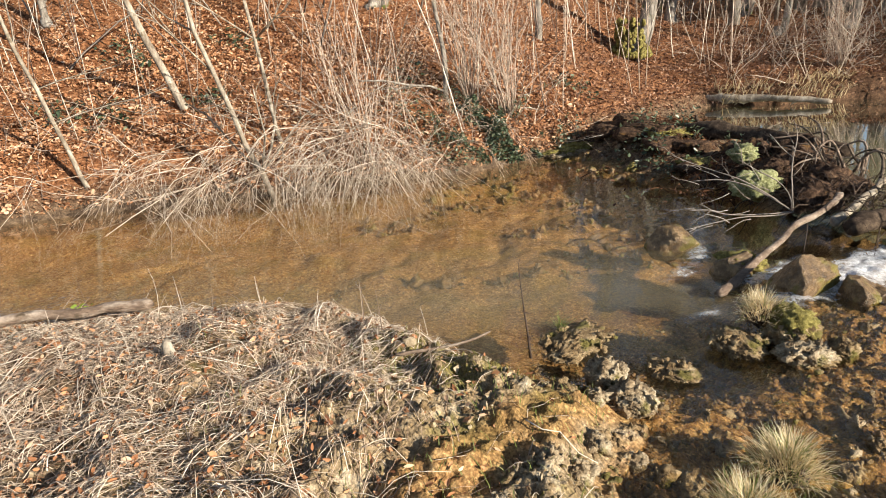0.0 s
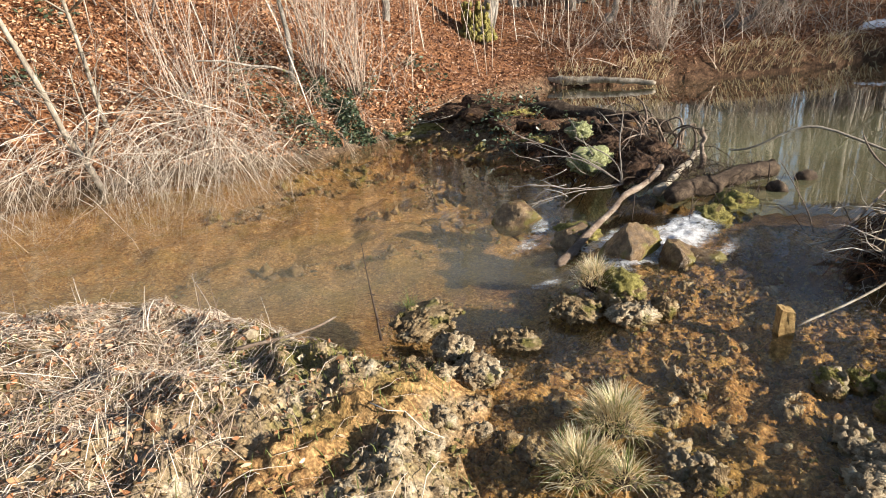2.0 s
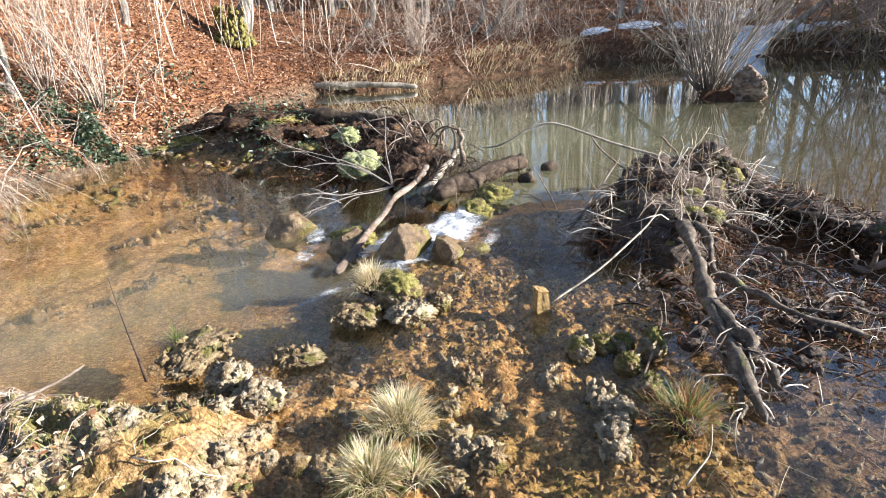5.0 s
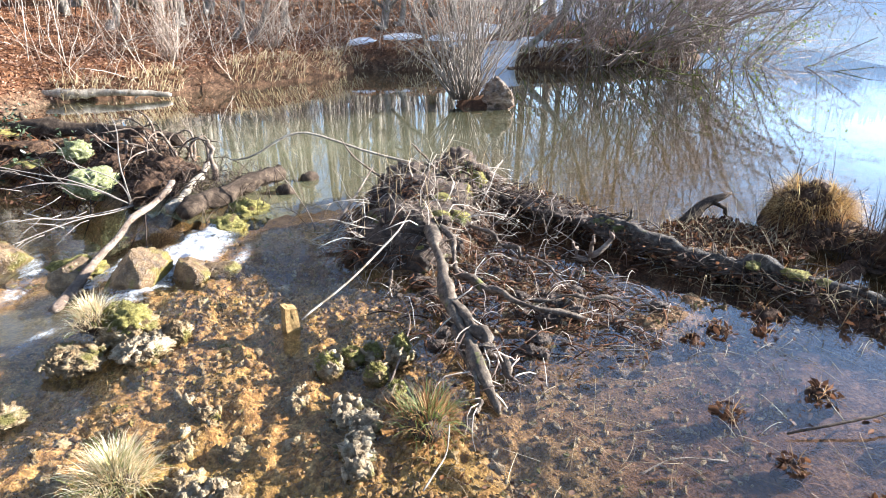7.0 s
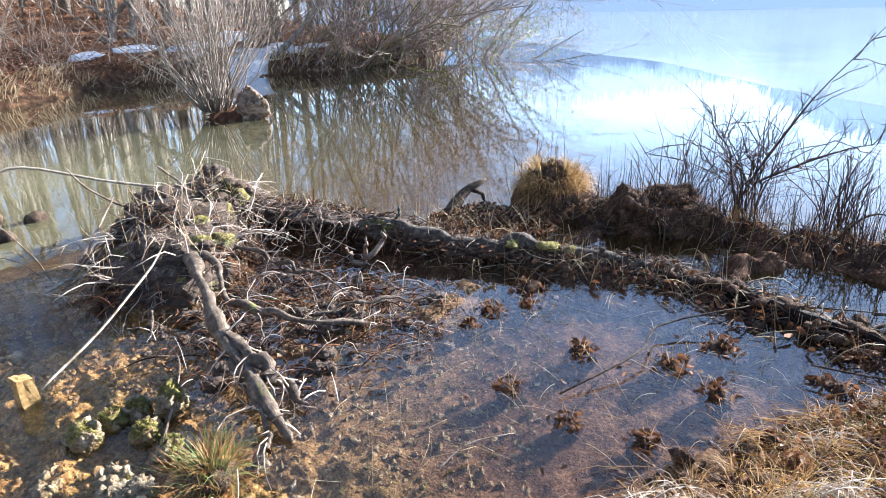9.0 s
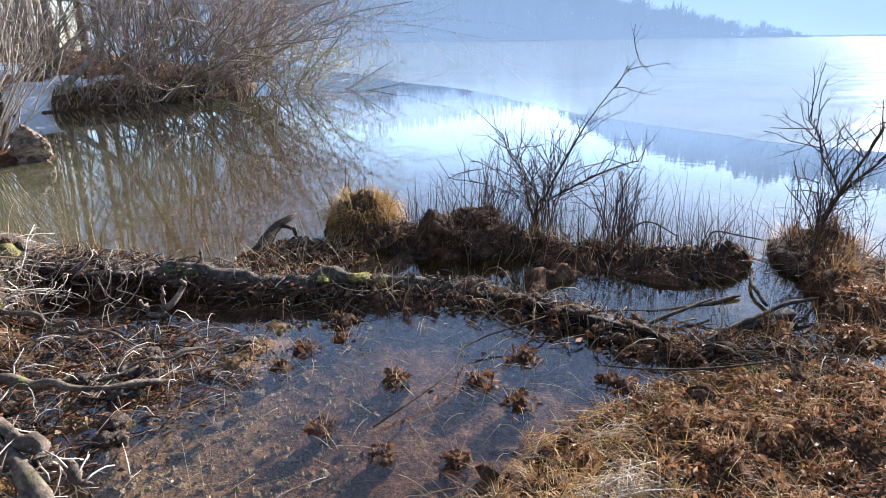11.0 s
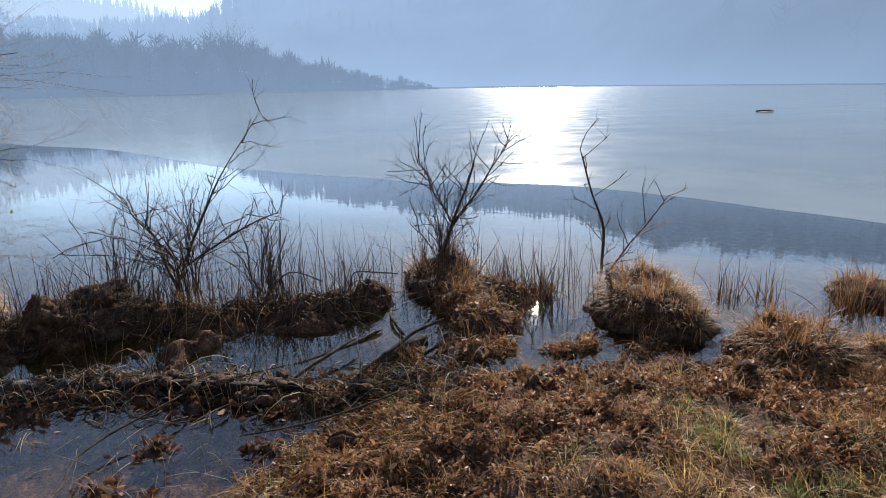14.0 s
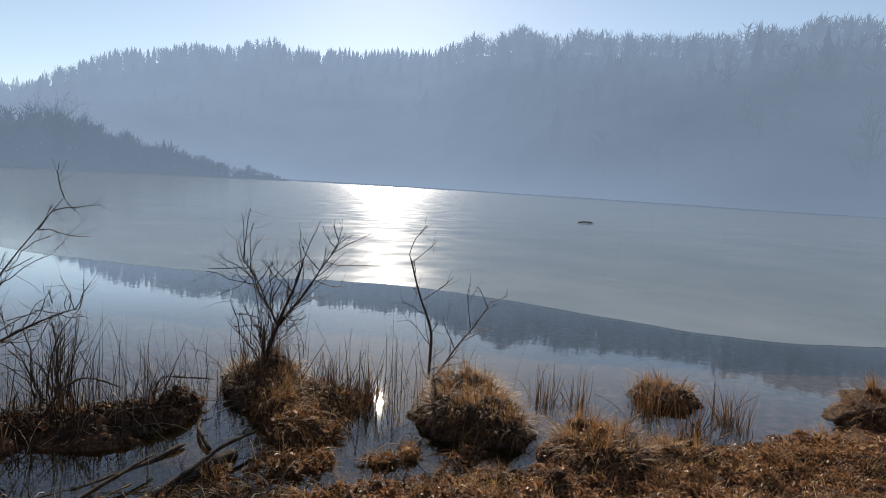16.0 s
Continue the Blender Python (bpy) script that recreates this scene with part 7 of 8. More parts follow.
k = len(x)
lying(g, x, y, rng.uniform(0.06, 0.4, k), rng.uniform(0.001, 0.0035, k), rng.uniform(0, 1, k) ** 3 * 0.16)
thing("root_debris", g, M_TWIG, "bleached fine roots and stems washed against the roots", "dead twigs", kind="stuff")
g = Geo()
x, y = scatter(front_zone, 1500, (2.4, 0.6, 4.8, 2.9))
k = len(x)
lying(g, x, y, rng.uniform(0.05, 0.25, k), rng.uniform(0.002, 0.006, k), rng.uniform(0, 1, k) ** 2 * 0.05)
x, y = scatter(front_zone, 3000, (2.4, 0.6, 4.8, 2.9))
litter(g, x, y, rng.uniform(0.012, 0.042, len(x)), 1.0, 0.006)
thing("root_debris", g, M_WETLEAF, "dark rotting leaves and twigs round the roots", "leaf litter", kind="stuff")
g = Geo()
x, y = scatter(front_zone, 900, (2.4, 0.6, 4.8, 2.9))
z = ground_height(x, y)
for i in range(0, len(x), 2):
    q = rng.uniform(0.01, 0.035)
    g.lump((x[i], y[i], max(z[i], -0.05) + q * 0.2), (q * 1.5, q * 1.2, q * 0.7), 3, 1.3, 4.0, i)
thing("root_clods", g, M_MUD, "wet dark clods of soil between the roots", "soil", kind="stuff")
# stems, roots and litter over the root mound
def on_mound(k, spread=1.0):
    a, q = rng.uniform(0, 2 * np.pi, k), np.sqrt(rng.uniform(0, 1, k)) * spread
    x, y = 4.3 + np.cos(a) * q * 0.85 + np.sin(a) * q * 0.25, 3.1 + np.sin(a) * q * 0.55
    return x, y, ground_height(x, y) + 0.06


g = Geo()
lines = []
x, y, z = on_mound(400)
for i in range(400):
    boughs((x[i], y[i], z[i]), (rng.normal(-0.4, 0.8), rng.normal(-0.35, 0.8), rng.normal(0.15, 0.5)), rng.uniform(0.12, 0.5), rng.uniform(0.002, 0.006), 1, 0.7, 3, -0.6, lines, 0.25)
add_boughs(g, lines)
thing("mound_roots", g, M_PALETWIG, "bleached kinked roots and stems sticking out of the root mound", "dead stems", kind="stuff")
g = Geo()
x, y, z = on_mound(420, 1.1)
lying(g, x, y, rng.uniform(0.1, 0.5, 420), rng.uniform(0.0015, 0.004, 420), rng.uniform(0, 0.1, 420), lift=0.06)
x, y, z = on_mound(900, 1.05)
litter(g, x, y, rng.uniform(0.02, 0.06, 900), 0.8, 0.05)
thing("mound_litter", g, M_WETLEAF, "brown leaves and twigs matted over the root mound", "leaf litter", kind="stuff")
g = Geo()
x, y, z = on_mound(1100, 0.9)
ok = fbm(x, y, 0.3, 2, 19) > 0.5
x, y, z = x[ok], y[ok], z[ok]
k = len(x)
g.blades(np.stack([x, y, z], -1), rng.uniform(0, 6.28, k), rng.uniform(0.2, 1.2, k), rng.uniform(0.06, 0.16, k), np.full(k, 0.005), rng.uniform(0.3, 1.5, k))
thing("mound_grass", g, M_GREENGRASS, "sparse green grass on the root mound", "grass", kind="stuff")
g = Geo()
x, y, z = on_mound(260, 1.0)
for i in range(260):
    g.lump((x[i], y[i], z[i] + rng.uniform(-0.04, 0.05)), rng.uniform(0.012, 0.045, 3), 3, 1.3, 4.0, i)
thing("mound_clods", g, M_MUD, "dark crumbling clods of the root mound", "soil", kind="stuff")
g = Geo()
x, y, z = on_mound(40, 1.0)
upright(g, x, y, rng.uniform(0.15, 0.5, 40), rng.uniform(0.002, 0.0035, 40), 0.4, 0.4, z)
thing("mound_stalks", g, M_REED, "dry stalks standing on the root mound", "dead stems", kind="stuff")
for pts, r, lab in (([(2.55, 2.58, 0.0), (3.0, 2.62, 0.1), (3.55, 2.75, 0.22), (3.95, 2.95, 0.26)], 0.009, "long bleached stick leaning on the root mound"),
                    ([(3.5, 3.45, 0.0), (3.95, 3.6, 0.2), (4.35, 3.75, 0.38)], 0.013, "grey stick leaning on the root mound"),
                    ([(3.4, 3.5, 0.02), (3.55, 3.48, 0.04), (3.7, 3.42, 0.05)], 0.009, "short bleached stick by the fall"),
                    ([(3.62, 3.7, 0.0), (3.6, 3.85, 0.25), (3.5, 4.0, 0.5)], 0.006, "thin reed leaning over the fall"),
                    ([(4.95, 3.62, 0.28), (4.6, 4.0, 0.42), (4.22, 4.32, 0.6), (4.0, 4.46, 0.61), (3.72, 4.6, 0.46), (3.6, 4.75, 0.42)], 0.014, "pale bleached arched branch reaching over the lake"),
                    ([(4.5, 3.8, 0.25), (4.35, 4.0, 0.42), (4.3, 4.1, 0.6)], 0.012, "crooked branch rising from the root mound"),
                    ([(4.95, 3.55, 0.3), (4.85, 3.65, 0.45), (4.8, 3.7, 0.52)], 0.014, "short broken branch on the root mound"),
                    ([(2.4, 1.75, -0.03), (2.9, 2.05, 0.0), (3.1, 2.3, 0.02)], 0.006, "thin twig lying in the shallows"),
                    ([(1.95, 1.15, 0.0), (2.15, 1.2, 0.02), (2.3, 1.3, 0.03)], 0.005, "bleached twig on the stream bed"),
                    ([(3.2, 0.15, 0.0), (3.6, -0.2, 0.06), (3.95, -0.3, 0.05), (4.2, -0.75, 0.09), (4.4, -0.95, 0.04), (4.3, -1.5, 0.1)], 0.007, "long dark bent branch in the shallows"),
                    ([(2.55, 0.55, 0.0), (2.7, 0.45, 0.03), (2.85, 0.3, 0.0)], 0.005, "pale curved twig in the shallows"),
                    ([(4.05, -1.1, 0.02), (4.3, -1.55, 0.06), (4.55, -1.95, 0.08)], 0.015, "wet dark branch across the pool"),
                    ([(3.95, -1.65, 0.03), (4.25, -2.1, 0.08), (4.5, -2.6, 0.1)], 0.02, "wet dark branch across the pool"),
                    ([(3.7, -1.0, 0.05), (3.6, -1.5, 0.09), (3.75, -2.2, 0.1)], 0.007, "bent dead dark branch on the bank mud"),
                    ([(5.5, -1.5, 0.05), (5.65, -1.75, 0.28), (5.75, -2.1, 0.12)], 0.011, "hooked dark root beside the lake"),
                    ([(5.55, -2.25, 0.05), (5.6, -2.35, 0.2), (5.5, -2.7, 0.16)], 0.01, "broken dark branch at the lake edge")):
    log("stick", pts, r, r * 0.5, lab, (M_DARK if "dark" in lab else M_PALE if "bleached" in lab else M_DRIFT), 6, 14, r * 0.35, False, "loose sticks")
ob = holder("bleached_root", (4.4, 1.65, 0.05), "bleached forked root stub standing in debris", "root")
for pts in ([(4.45, 1.7, 0.0), (4.4, 1.66, 0.14), (4.37, 1.64, 0.24)], [(4.42, 1.68, 0.06), (4.5, 1.6, 0.16), (4.5, 1.58, 0.22)], [(4.4, 1.7, 0.02), (4.3, 1.75, 0.12), (4.28, 1.76, 0.17)]):
    g = Geo()
    limb(g, pts, 0.022, 0.007, 12, 7, 0.012, 0.3)
    part("prong", g, M_DRIFT, ob)

# the log jam: white branch, tangled roots and moss
ob = holder("bleached_branch", (3.0, 5.5, 0.0), "bleached bare branch spread over the rapid", "branch")
for i, tip in enumerate([(2.05, 5.9, 0.5), (2.2, 5.85, 0.25), (2.0, 5.4, 0.12), (1.9, 5.1, 0.02), (2.6, 5.75, 0.45), (3.0, 5.6, 0.8)]):
    g = Geo()
    base = np.array([3.0, 5.45, 0.0])
    lines = []
    limb(g, [base, (base + tip) / 2 + rng.normal(0, 0.06, 3), tip], 0.008, 0.003, 12, 5, 0.012)
    for s in (0.4, 0.6, 0.75, 0.9):
        q = base + (np.array(tip) - base) * s
        boughs(q, np.array(tip) - base + rng.normal(0, 0.5, 3), 0.3, 0.0035, 1, 0.5, 2, 0, lines)
    bough = part("branch", g, M_GREYTWIG, ob)
    g = Geo()
    add_boughs(g, lines, 4)
    part("twig_spray", g, M_GREYTWIG, bough, kind="stuff")
ob = holder("root_tangle", (4.0, 6.5, 0.05), "tangle of bleached roots above a dark log", "roots")
for i in range(16):
    a = rng.uniform(0, 6.28)
    g = Geo()
    b = np.array([3.95 + rng.normal(0, 0.18), 6.5 + rng.normal(0, 0.25), 0.08])
    limb(g, [b, b + [math.cos(a) * 0.2, math.sin(a) * 0.2, rng.uniform(0.15, 0.4)], b + [math.cos(a + 0.6) * 0.5, math.sin(a + 0.6) * 0.5, rng.uniform(0.0, 0.5)]], 0.018, 0.005, 12, 6, 0.012)
    part("root", g, M_DRIFT if i % 3 else M_ROOT, ob)
for i, (x, y, z, s, m) in enumerate([(2.95, 6.1, 0.1, 0.17, M_PALEMOSS), (3.2, 6.95, 0.24, 0.12, M_PALEMOSS), (3.4, 6.6, 0.05, 0.2, M_MUD), (3.7, 6.1, 0.0, 0.25, M_MUD), (3.3, 5.7, -0.02, 0.22, M_MUD), (3.9, 7.1, 0.05, 0.3, M_MUD), (3.5, 7.5, 0.05, 0.25, M_MUD), (3.6, 4.6, -0.05, 0.15, M_MOSS), (3.3, 4.45, -0.08, 0.13, M_MOSS)]):
    g = Geo()
    g.lump((x, y, z), (s, s, s * 0.7), 4, 0.8, 2.6, i + 70)
    mossy = m is not M_MUD
    thing("moss_clump" if mossy else "debris_clod", g, M_PEAT if m is M_MUD else m, "pale green moss clump on the log jam" if mossy else "dark clod of mud and roots in the log jam", "moss" if mossy else "clod", "log jam clods")
# The jam's twigs take the dark material to paint the bank's shade.
g = Geo()
x, y = rng.normal(3.6, 0.35, 420), rng.normal(6.0, 0.75, 420)
lying(g, x, y, rng.uniform(0.15, 0.6, 420), rng.uniform(0.002, 0.006, 420), rng.uniform(0, 0.25, 420))
thing("jam_twigs", g, M_TWIGDARK, "dead twigs caught in the log jam", "dead twigs", kind="stuff")
# Lumps added in place of bird-like dark shapes on the lake.
for i, (x, y) in enumerate(((4.15, 4.75), (4.62, 4.95))):
    g = Geo()
    g.lump((x, y, 0.01), (0.06, 0.09, 0.065), 3, 0.4, 2, i + 3)
    thing("dark_lump", g, M_DARK, "small dark lump just above the lake surface", "wood", "wood stubs")

# white water
def foam_material():
    m, nt, b, out = nodes_of("white_water_sheet")
    n1, n2 = noise_of(nt, 40, 6, 0.85), noise_of(nt, 13, 4, 0.7)
    b.inputs["Base Color"].default_value = (0.93, 0.94, 0.94, 1)
    b.inputs["Roughness"].default_value = 0.35
    bump(nt, n1.outputs["Fac"], 0.8, 0.02, b)
    at = nt.nodes.new("ShaderNodeAttribute")
    at.attribute_name = "froth"
    sub = node(nt, "ShaderNodeMath")
    sub.operation = "MULTIPLY_ADD"
    nt.links.new(at.outputs["Fac"], sub.inputs[0])
    nt.links.new(mix(nt, 0.5, n1.outputs["Fac"], n2.outputs["Fac"]), sub.inputs[1])
    sub.inputs[2].default_value = 0.0
    r = ramp(nt, sub.outputs[0], [(0.4, (0, 0, 0)), (0.76, (0.96, 0.96, 0.96))])
    tr = nt.nodes.new("ShaderNodeBsdfTransparent")
    ms = nt.nodes.new("ShaderNodeMixShader")
    nt.links.new(r.outputs[0], ms.inputs[0])
    nt.links.new(tr.outputs[0], ms.inputs[1])
    nt.links.new(b.outputs[0], ms.inputs[2])
    nt.links.new(ms.outputs[0], out.inputs[0])
    return m


M_FROTH = foam_material()


def froth(line, width, lump=0.04, label="foaming white water of the small fall", power=1.0):
    n, w = 60, 26
    p = curve_path([(a, b, 0) for a, b in line], n)
    t = np.gradient(p, axis=0)
    t /= np.linalg.norm(t, axis=1, keepdims=True)
    side = np.stack([-t[:, 1], t[:, 0]], -1)
    v = np.linspace(-1, 1, w)
    X = p[:, :1] + side[:, :1] * v * width
    Y = p[:, 1:2] + side[:, 1:] * v * width
    Z = water_height(X.ravel(), Y.ravel()).reshape(n, w) + 0.012 + (fbm(X.ravel(), Y.ravel(), 0.1, 4, 15).reshape(n, w) - 0.35) * lump
    s = np.linspace(0, 1, n)[:, None]
    a = (1 - v[None] ** 2) * np.sin(np.pi * np.clip(s * 0.92 + 0.08, 0, 1)) ** 0.6 * power
    Z = Z - 0.03 * (1 - a)
    g = Geo()
    i = (np.arange(n - 1)[:, None] * w + np.arange(w - 1)).ravel()
    g.add(np.stack([X, Y, Z], -1), np.stack([i, i + 1, i + w + 1, i + w], -1))
    ob = thing("white_water", g, M_FROTH, label, "water", "rapids")
    at = ob.data.attributes.new("froth", "FLOAT", "POINT")
    at.data.foreach_set("value", a.astype(np.float32).ravel())
    return ob


froth([(3.5, 4.6), (3.1, 4.35), (2.8, 4.1), (2.5, 4.0), (2.05, 3.8), (1.6, 3.65)], 0.36, 0.09, power=1.4)
froth([(3.2, 3.95), (2.9, 3.72), (2.6, 3.62)], 0.12, 0.04)
froth([(2.75, 4.75), (2.4, 4.35), (2.05, 4.2), (1.7, 4.15)], 0.2, 0.05, "white riffle between stream rocks", 1.15)
froth([(2.15, 5.5), (1.95, 4.9), (1.65, 4.5), (1.35, 4.35)], 0.2, 0.04, "white riffle between stream rocks", 1.05)
froth([(1.75, 3.85), (1.5, 3.75), (1.2, 3.7)], 0.14, 0.03, "small white ripples in the pool", 1.0)
froth([(2.4, 7.4), (2.1, 7.0), (1.9, 6.4)], 0.13, 0.03, "white riffle between stream rocks", 0.85)

# ---- the lake's edge and the grassy bank ----
g = Geo()
x, y = scatter(lambda x, y: (line_dist(SHORE, x, y)[0] < 0.5 * rng.uniform(0, 1, x.shape) ** 0.7) & (fbm(x, y, 0.35, 2, 161) > 0.47), 12000, (3.0, -4.5, 7.0, 1.0))
x, y = x[:900], y[:900]
k = len(x)
upright(g, x, y, rng.uniform(0.0, 1.0, k) ** 1.6 * 0.5 + 0.1, rng.uniform(0.0018, 0.0045, k), 0.4, 0.6)
thing("lake_reeds", g, M_TWIGDARK, "thin dark dead stems standing at the lake's edge", "reeds", kind="stuff")
g = Geo()
n = 420
c = rng.integers(0, 9, n)
x = np.array([6.6, 6.25, 5.6, 5.8, 4.9, 6.4, 5.9, 5.5, 4.6])[c] + rng.normal(0, 0.24, n)
y = np.array([-1.1, -1.75, -2.35, -3.3, -4.45, -0.6, -2.0, -2.8, -3.85])[c] + rng.normal(0, 0.24, n)
upright(g, x, y, rng.uniform(0, 1, n) ** 1.3 * 0.65 + 0.12, rng.uniform(0.0015, 0.003, n), 0.25, 0.5, np.full(n, -0.06))
thing("lake_stems", g, M_TWIGDARK, "thin dark dead stems standing in the lake shallows", "reeds", kind="stuff")
g = Geo()
x, y = scatter(lambda x, y: (line_dist(RIDGE, x, y)[0] < 0.35 * rng.uniform(0, 1, x.shape)) | (line_dist(SHORE, x, y)[0] < 0.3 * rng.uniform(0, 1, x.shape)), 2600, (3.6, -2.2, 6.5, 3.5))
x, y = x[:300], y[:300]
k = len(x)
upright(g, x, y, rng.uniform(0.1, 0.36, k), rng.uniform(0.0018, 0.0035, k), 0.2, 0.15)
thing("dam_reeds", g, M_REED, "pale broken reed stalks along the dam", "reeds", kind="stuff")
g = Geo()
cx = np.array([3.94, 3.77, 3.32, 2.79, 2.79, 4.95, 2.67, 3.28, 2.75, 4.7, 5.2])
cy = np.array([-4.96, -5.19, -5.59, -5.31, -5.91, -3.75, -5.79, -5.5, -5.29, -3.62, -3.6])
c = rng.integers(0, 11, 620)
spread = rng.uniform(0.03, 0.1, 11)[c]
x, y = cx[c] + rng.normal(0, 1, 620) * spread, cy[c] + rng.normal(0, 1, 620) * spread
upright(g, x, y, rng.uniform(0.0, 1.0, 620) ** 1.5 * 0.4 + 0.08, rng.uniform(0.002, 0.005, 620), 0.35, 0.4, np.full(620, -0.08))
thing("reed_stubble", g, M_RUST, "rusty cut reed clumps standing in the lake", "reeds", kind="stuff")
# reeds far into the water between the shrubs
shrub("reed_shrub", 6.25, -1.75, 24, 0.75, 0.5, "thin bare shrub stems in the lake shallows", M_TWIGDARK, 2, "lakeside shrubs", 0.0065, 0.2, 3, 0.0)
shrub("reed_shrub", 6.7, -0.6, 30, 0.9, 0.7, "thin bare shrub stems in the lake shallows", M_TWIGDARK, 2, "lakeside shrubs", 0.0042, 0.1, 3, 0.0)
shrub("reed_shrub", 5.5, -2.2, 12, 0.5, 0.3, "thin bare shrub stems in the lake shallows", M_TWIGDARK, 1, "lakeside shrubs", 0.0042, 0.1, 4, 0.0)
shrub("reed_shrub", 5.8, -3.1, 14, 0.7, 0.4, "thin bare shrub stems in the lake shallows", M_TWIGDARK, 1, "lakeside shrubs", 0.0042, 0.1, 3, 0.0)
for x, y, r in ((3.66, 0.1, 0.085), (3.24, 0.4, 0.06), (3.03, 0.1, 0.065), (2.98, -0.23, 0.07), (3.65, -0.36, 0.09), (3.9, -0.63, 0.1), (3.45, -0.56, 0.08), (3.64, -1.1, 0.09), (4.02, 0.66, 0.09), (4.4, 0.5, 0.11), (4.15, 0.45, 0.06), (3.8, 0.75, 0.05)):
    ob = tussock(x, y, r, 14, 0.11, "small dark rotten clump of leaves and stubble in the shallows", M_SEDGE, 0.0, -0.05, 2.4, M_PEAT, (0.8, 0.7), "grass stumps", 0.004)
    g = Geo()
    k = 44
    a, q = rng.uniform(0, 6.28, k), np.sqrt(rng.uniform(0, 1, k)) * r * 1.3
    g.leaves(np.stack([x + np.cos(a) * q, y + np.sin(a) * q, -0.04 + rng.uniform(0.0, r * 0.9, k) * (1.2 - q / r / 1.3)], -1), rng.uniform(0.03, 0.07, k), 1.0, 0.7)
    part("dead_leaves", g, M_WETLEAF, ob, "curled wet brown leaves", kind="stuff")
g = Geo()
x, y = scatter(lambda x, y: (inside_dist(NEAR, x, y) < 0) & (inside_dist(BELOW, x, y) > 0) & (x - 0.6 * y > 1.2), 260, (2.0, -0.9, 4.7, 1.4))
k = len(x)
lying(g, x, y, rng.uniform(0.05, 0.28, k), rng.uniform(0.0008, 0.0018, k), rng.uniform(0, 0.02, k))
x, y = x[::3], y[::3]
upright(g, x, y, rng.uniform(0.06, 0.24, len(x)), np.full(len(x), 0.0014), 0.4, 0.4)
thing("shallow_stems", g, M_REED, "thin dead stems in the clear shallows", "dead stems", kind="stuff")
g = Geo()
x, y = scatter(lambda x, y: (inside_dist(NEAR, x, y) < 0) & (inside_dist(BELOW, x, y) > 0) & (x - 0.6 * y > 1.3) & (fbm(x, y, 0.5, 2, 121) > 0.5), 1500, (2.0, -0.9, 4.7, 1.6))
z = np.maximum(ground_height(x, y), water_height(x, y) - 0.012) + rng.uniform(-0.01, 0.012, len(x))
g.leaves(np.stack([x, y, z], -1), rng.uniform(0.015, 0.05, len(x)), 0.4)
thing("sunken_leaves", g, M_WETLEAF, "dark sunken leaves and crumbs in the shallows", "leaf litter", kind="stuff")


def bank_zone(x, y):
    return (inside_dist(NEAR, x, y) > rng.uniform(0.0, 0.5, x.shape))


def edge_share(x, y):
    """1 at the muddy edge of the bank, 0 on the grass behind it."""
    return smooth(1.4, 0.65, inside_dist(NEAR, x, y) + (fbm(x, y, 0.5, 3, 131) - 0.5) * 1.3) * smooth(-0.4, -1.5, y)


g, gold = Geo(), Geo()
x, y = scatter(lambda x, y: bank_zone(x, y) & (fbm(x, y, 0.3, 3, 73) > rng.uniform(0.3, 0.6, x.shape)), 56000, (0.9, -7.6, 4.0, 0.7))
k = len(x)
e = edge_share(x, y)
warm = rng.uniform(0, 1, k) < 0.88 - 0.5 * e
ok = rng.uniform(0, 1, k) > 0.85 * e
comb = fbm(x, y, 0.5, 2, 133) * 14.0
for geo, pick in ((gold, warm & ok), (g, ~warm & ok)):
    n = int(pick.sum())
    geo.blades(np.stack([x[pick], y[pick], ground_height(x[pick], y[pick])], -1), comb[pick] + rng.normal(0, 0.9, n), rng.uniform(0.2, 1.4, n), rng.uniform(0.04, 0.17, n), rng.uniform(0.0016, 0.0036, n), rng.uniform(0.2, 1.6, n), 4)
thing("bank_grass", g, M_RUST, "flattened rusty grass on the bank", "grass", kind="stuff")
thing("bank_grass", gold, M_GOLD, "sunlit golden straw-coloured grass on the bank", "grass", kind="stuff")
g = Geo()
x, y = scatter(lambda x, y: bank_zone(x, y) & (fbm(x, y, 0.5, 3, 71) > 0.52) & (edge_share(x, y) < 0.5), 22000, (0.9, -7.6, 4.0, 0.4))
k = len(x)
g.blades(np.stack([x, y, ground_height(x, y)], -1), rng.uniform(0, 6.28, k), rng.uniform(0.0, 1.0, k), rng.uniform(0.03, 0.1, k), rng.uniform(0.0016, 0.0032, k), rng.uniform(0.2, 1.2, k), 4)
thing("bank_grass", g, M_GREENGRASS, "short green and yellow grass on the bank", "grass", kind="stuff")
g = Geo()
x, y = scatter(lambda x, y: (inside_dist(NEAR, x, y) > -0.12) & (rng.uniform(0, 1, x.shape) > 0.6 * edge_share(x, y)), 4200, (1.4, -7.0, 4.0, 0.6))
k = len(x)
lying(g, x, y, rng.uniform(0.06, 0.32, k), rng.uniform(0.0008, 0.0022, k), rng.uniform(0, 1, k) ** 2 * 0.07)
thing("bank_straw", g, M_SEDGE, "rusty dead stems strewn over the bank", "dead stems", kind="stuff")
c = 420
cx, cy = scatter(lambda x, y: (inside_dist(NEAR, x, y) > 0.08) & (rng.uniform(0, 1, x.shape) > 0.85 * edge_share(x, y)), c * 3, (1.0, -7.4, 3.9, 0.4))
tufts = {"green": Geo(), "gold": Geo(), "rust": Geo()}
tint = vnoise(cx * 1.3, cy * 1.3, 5) + rng.normal(0, 0.12, len(cx))
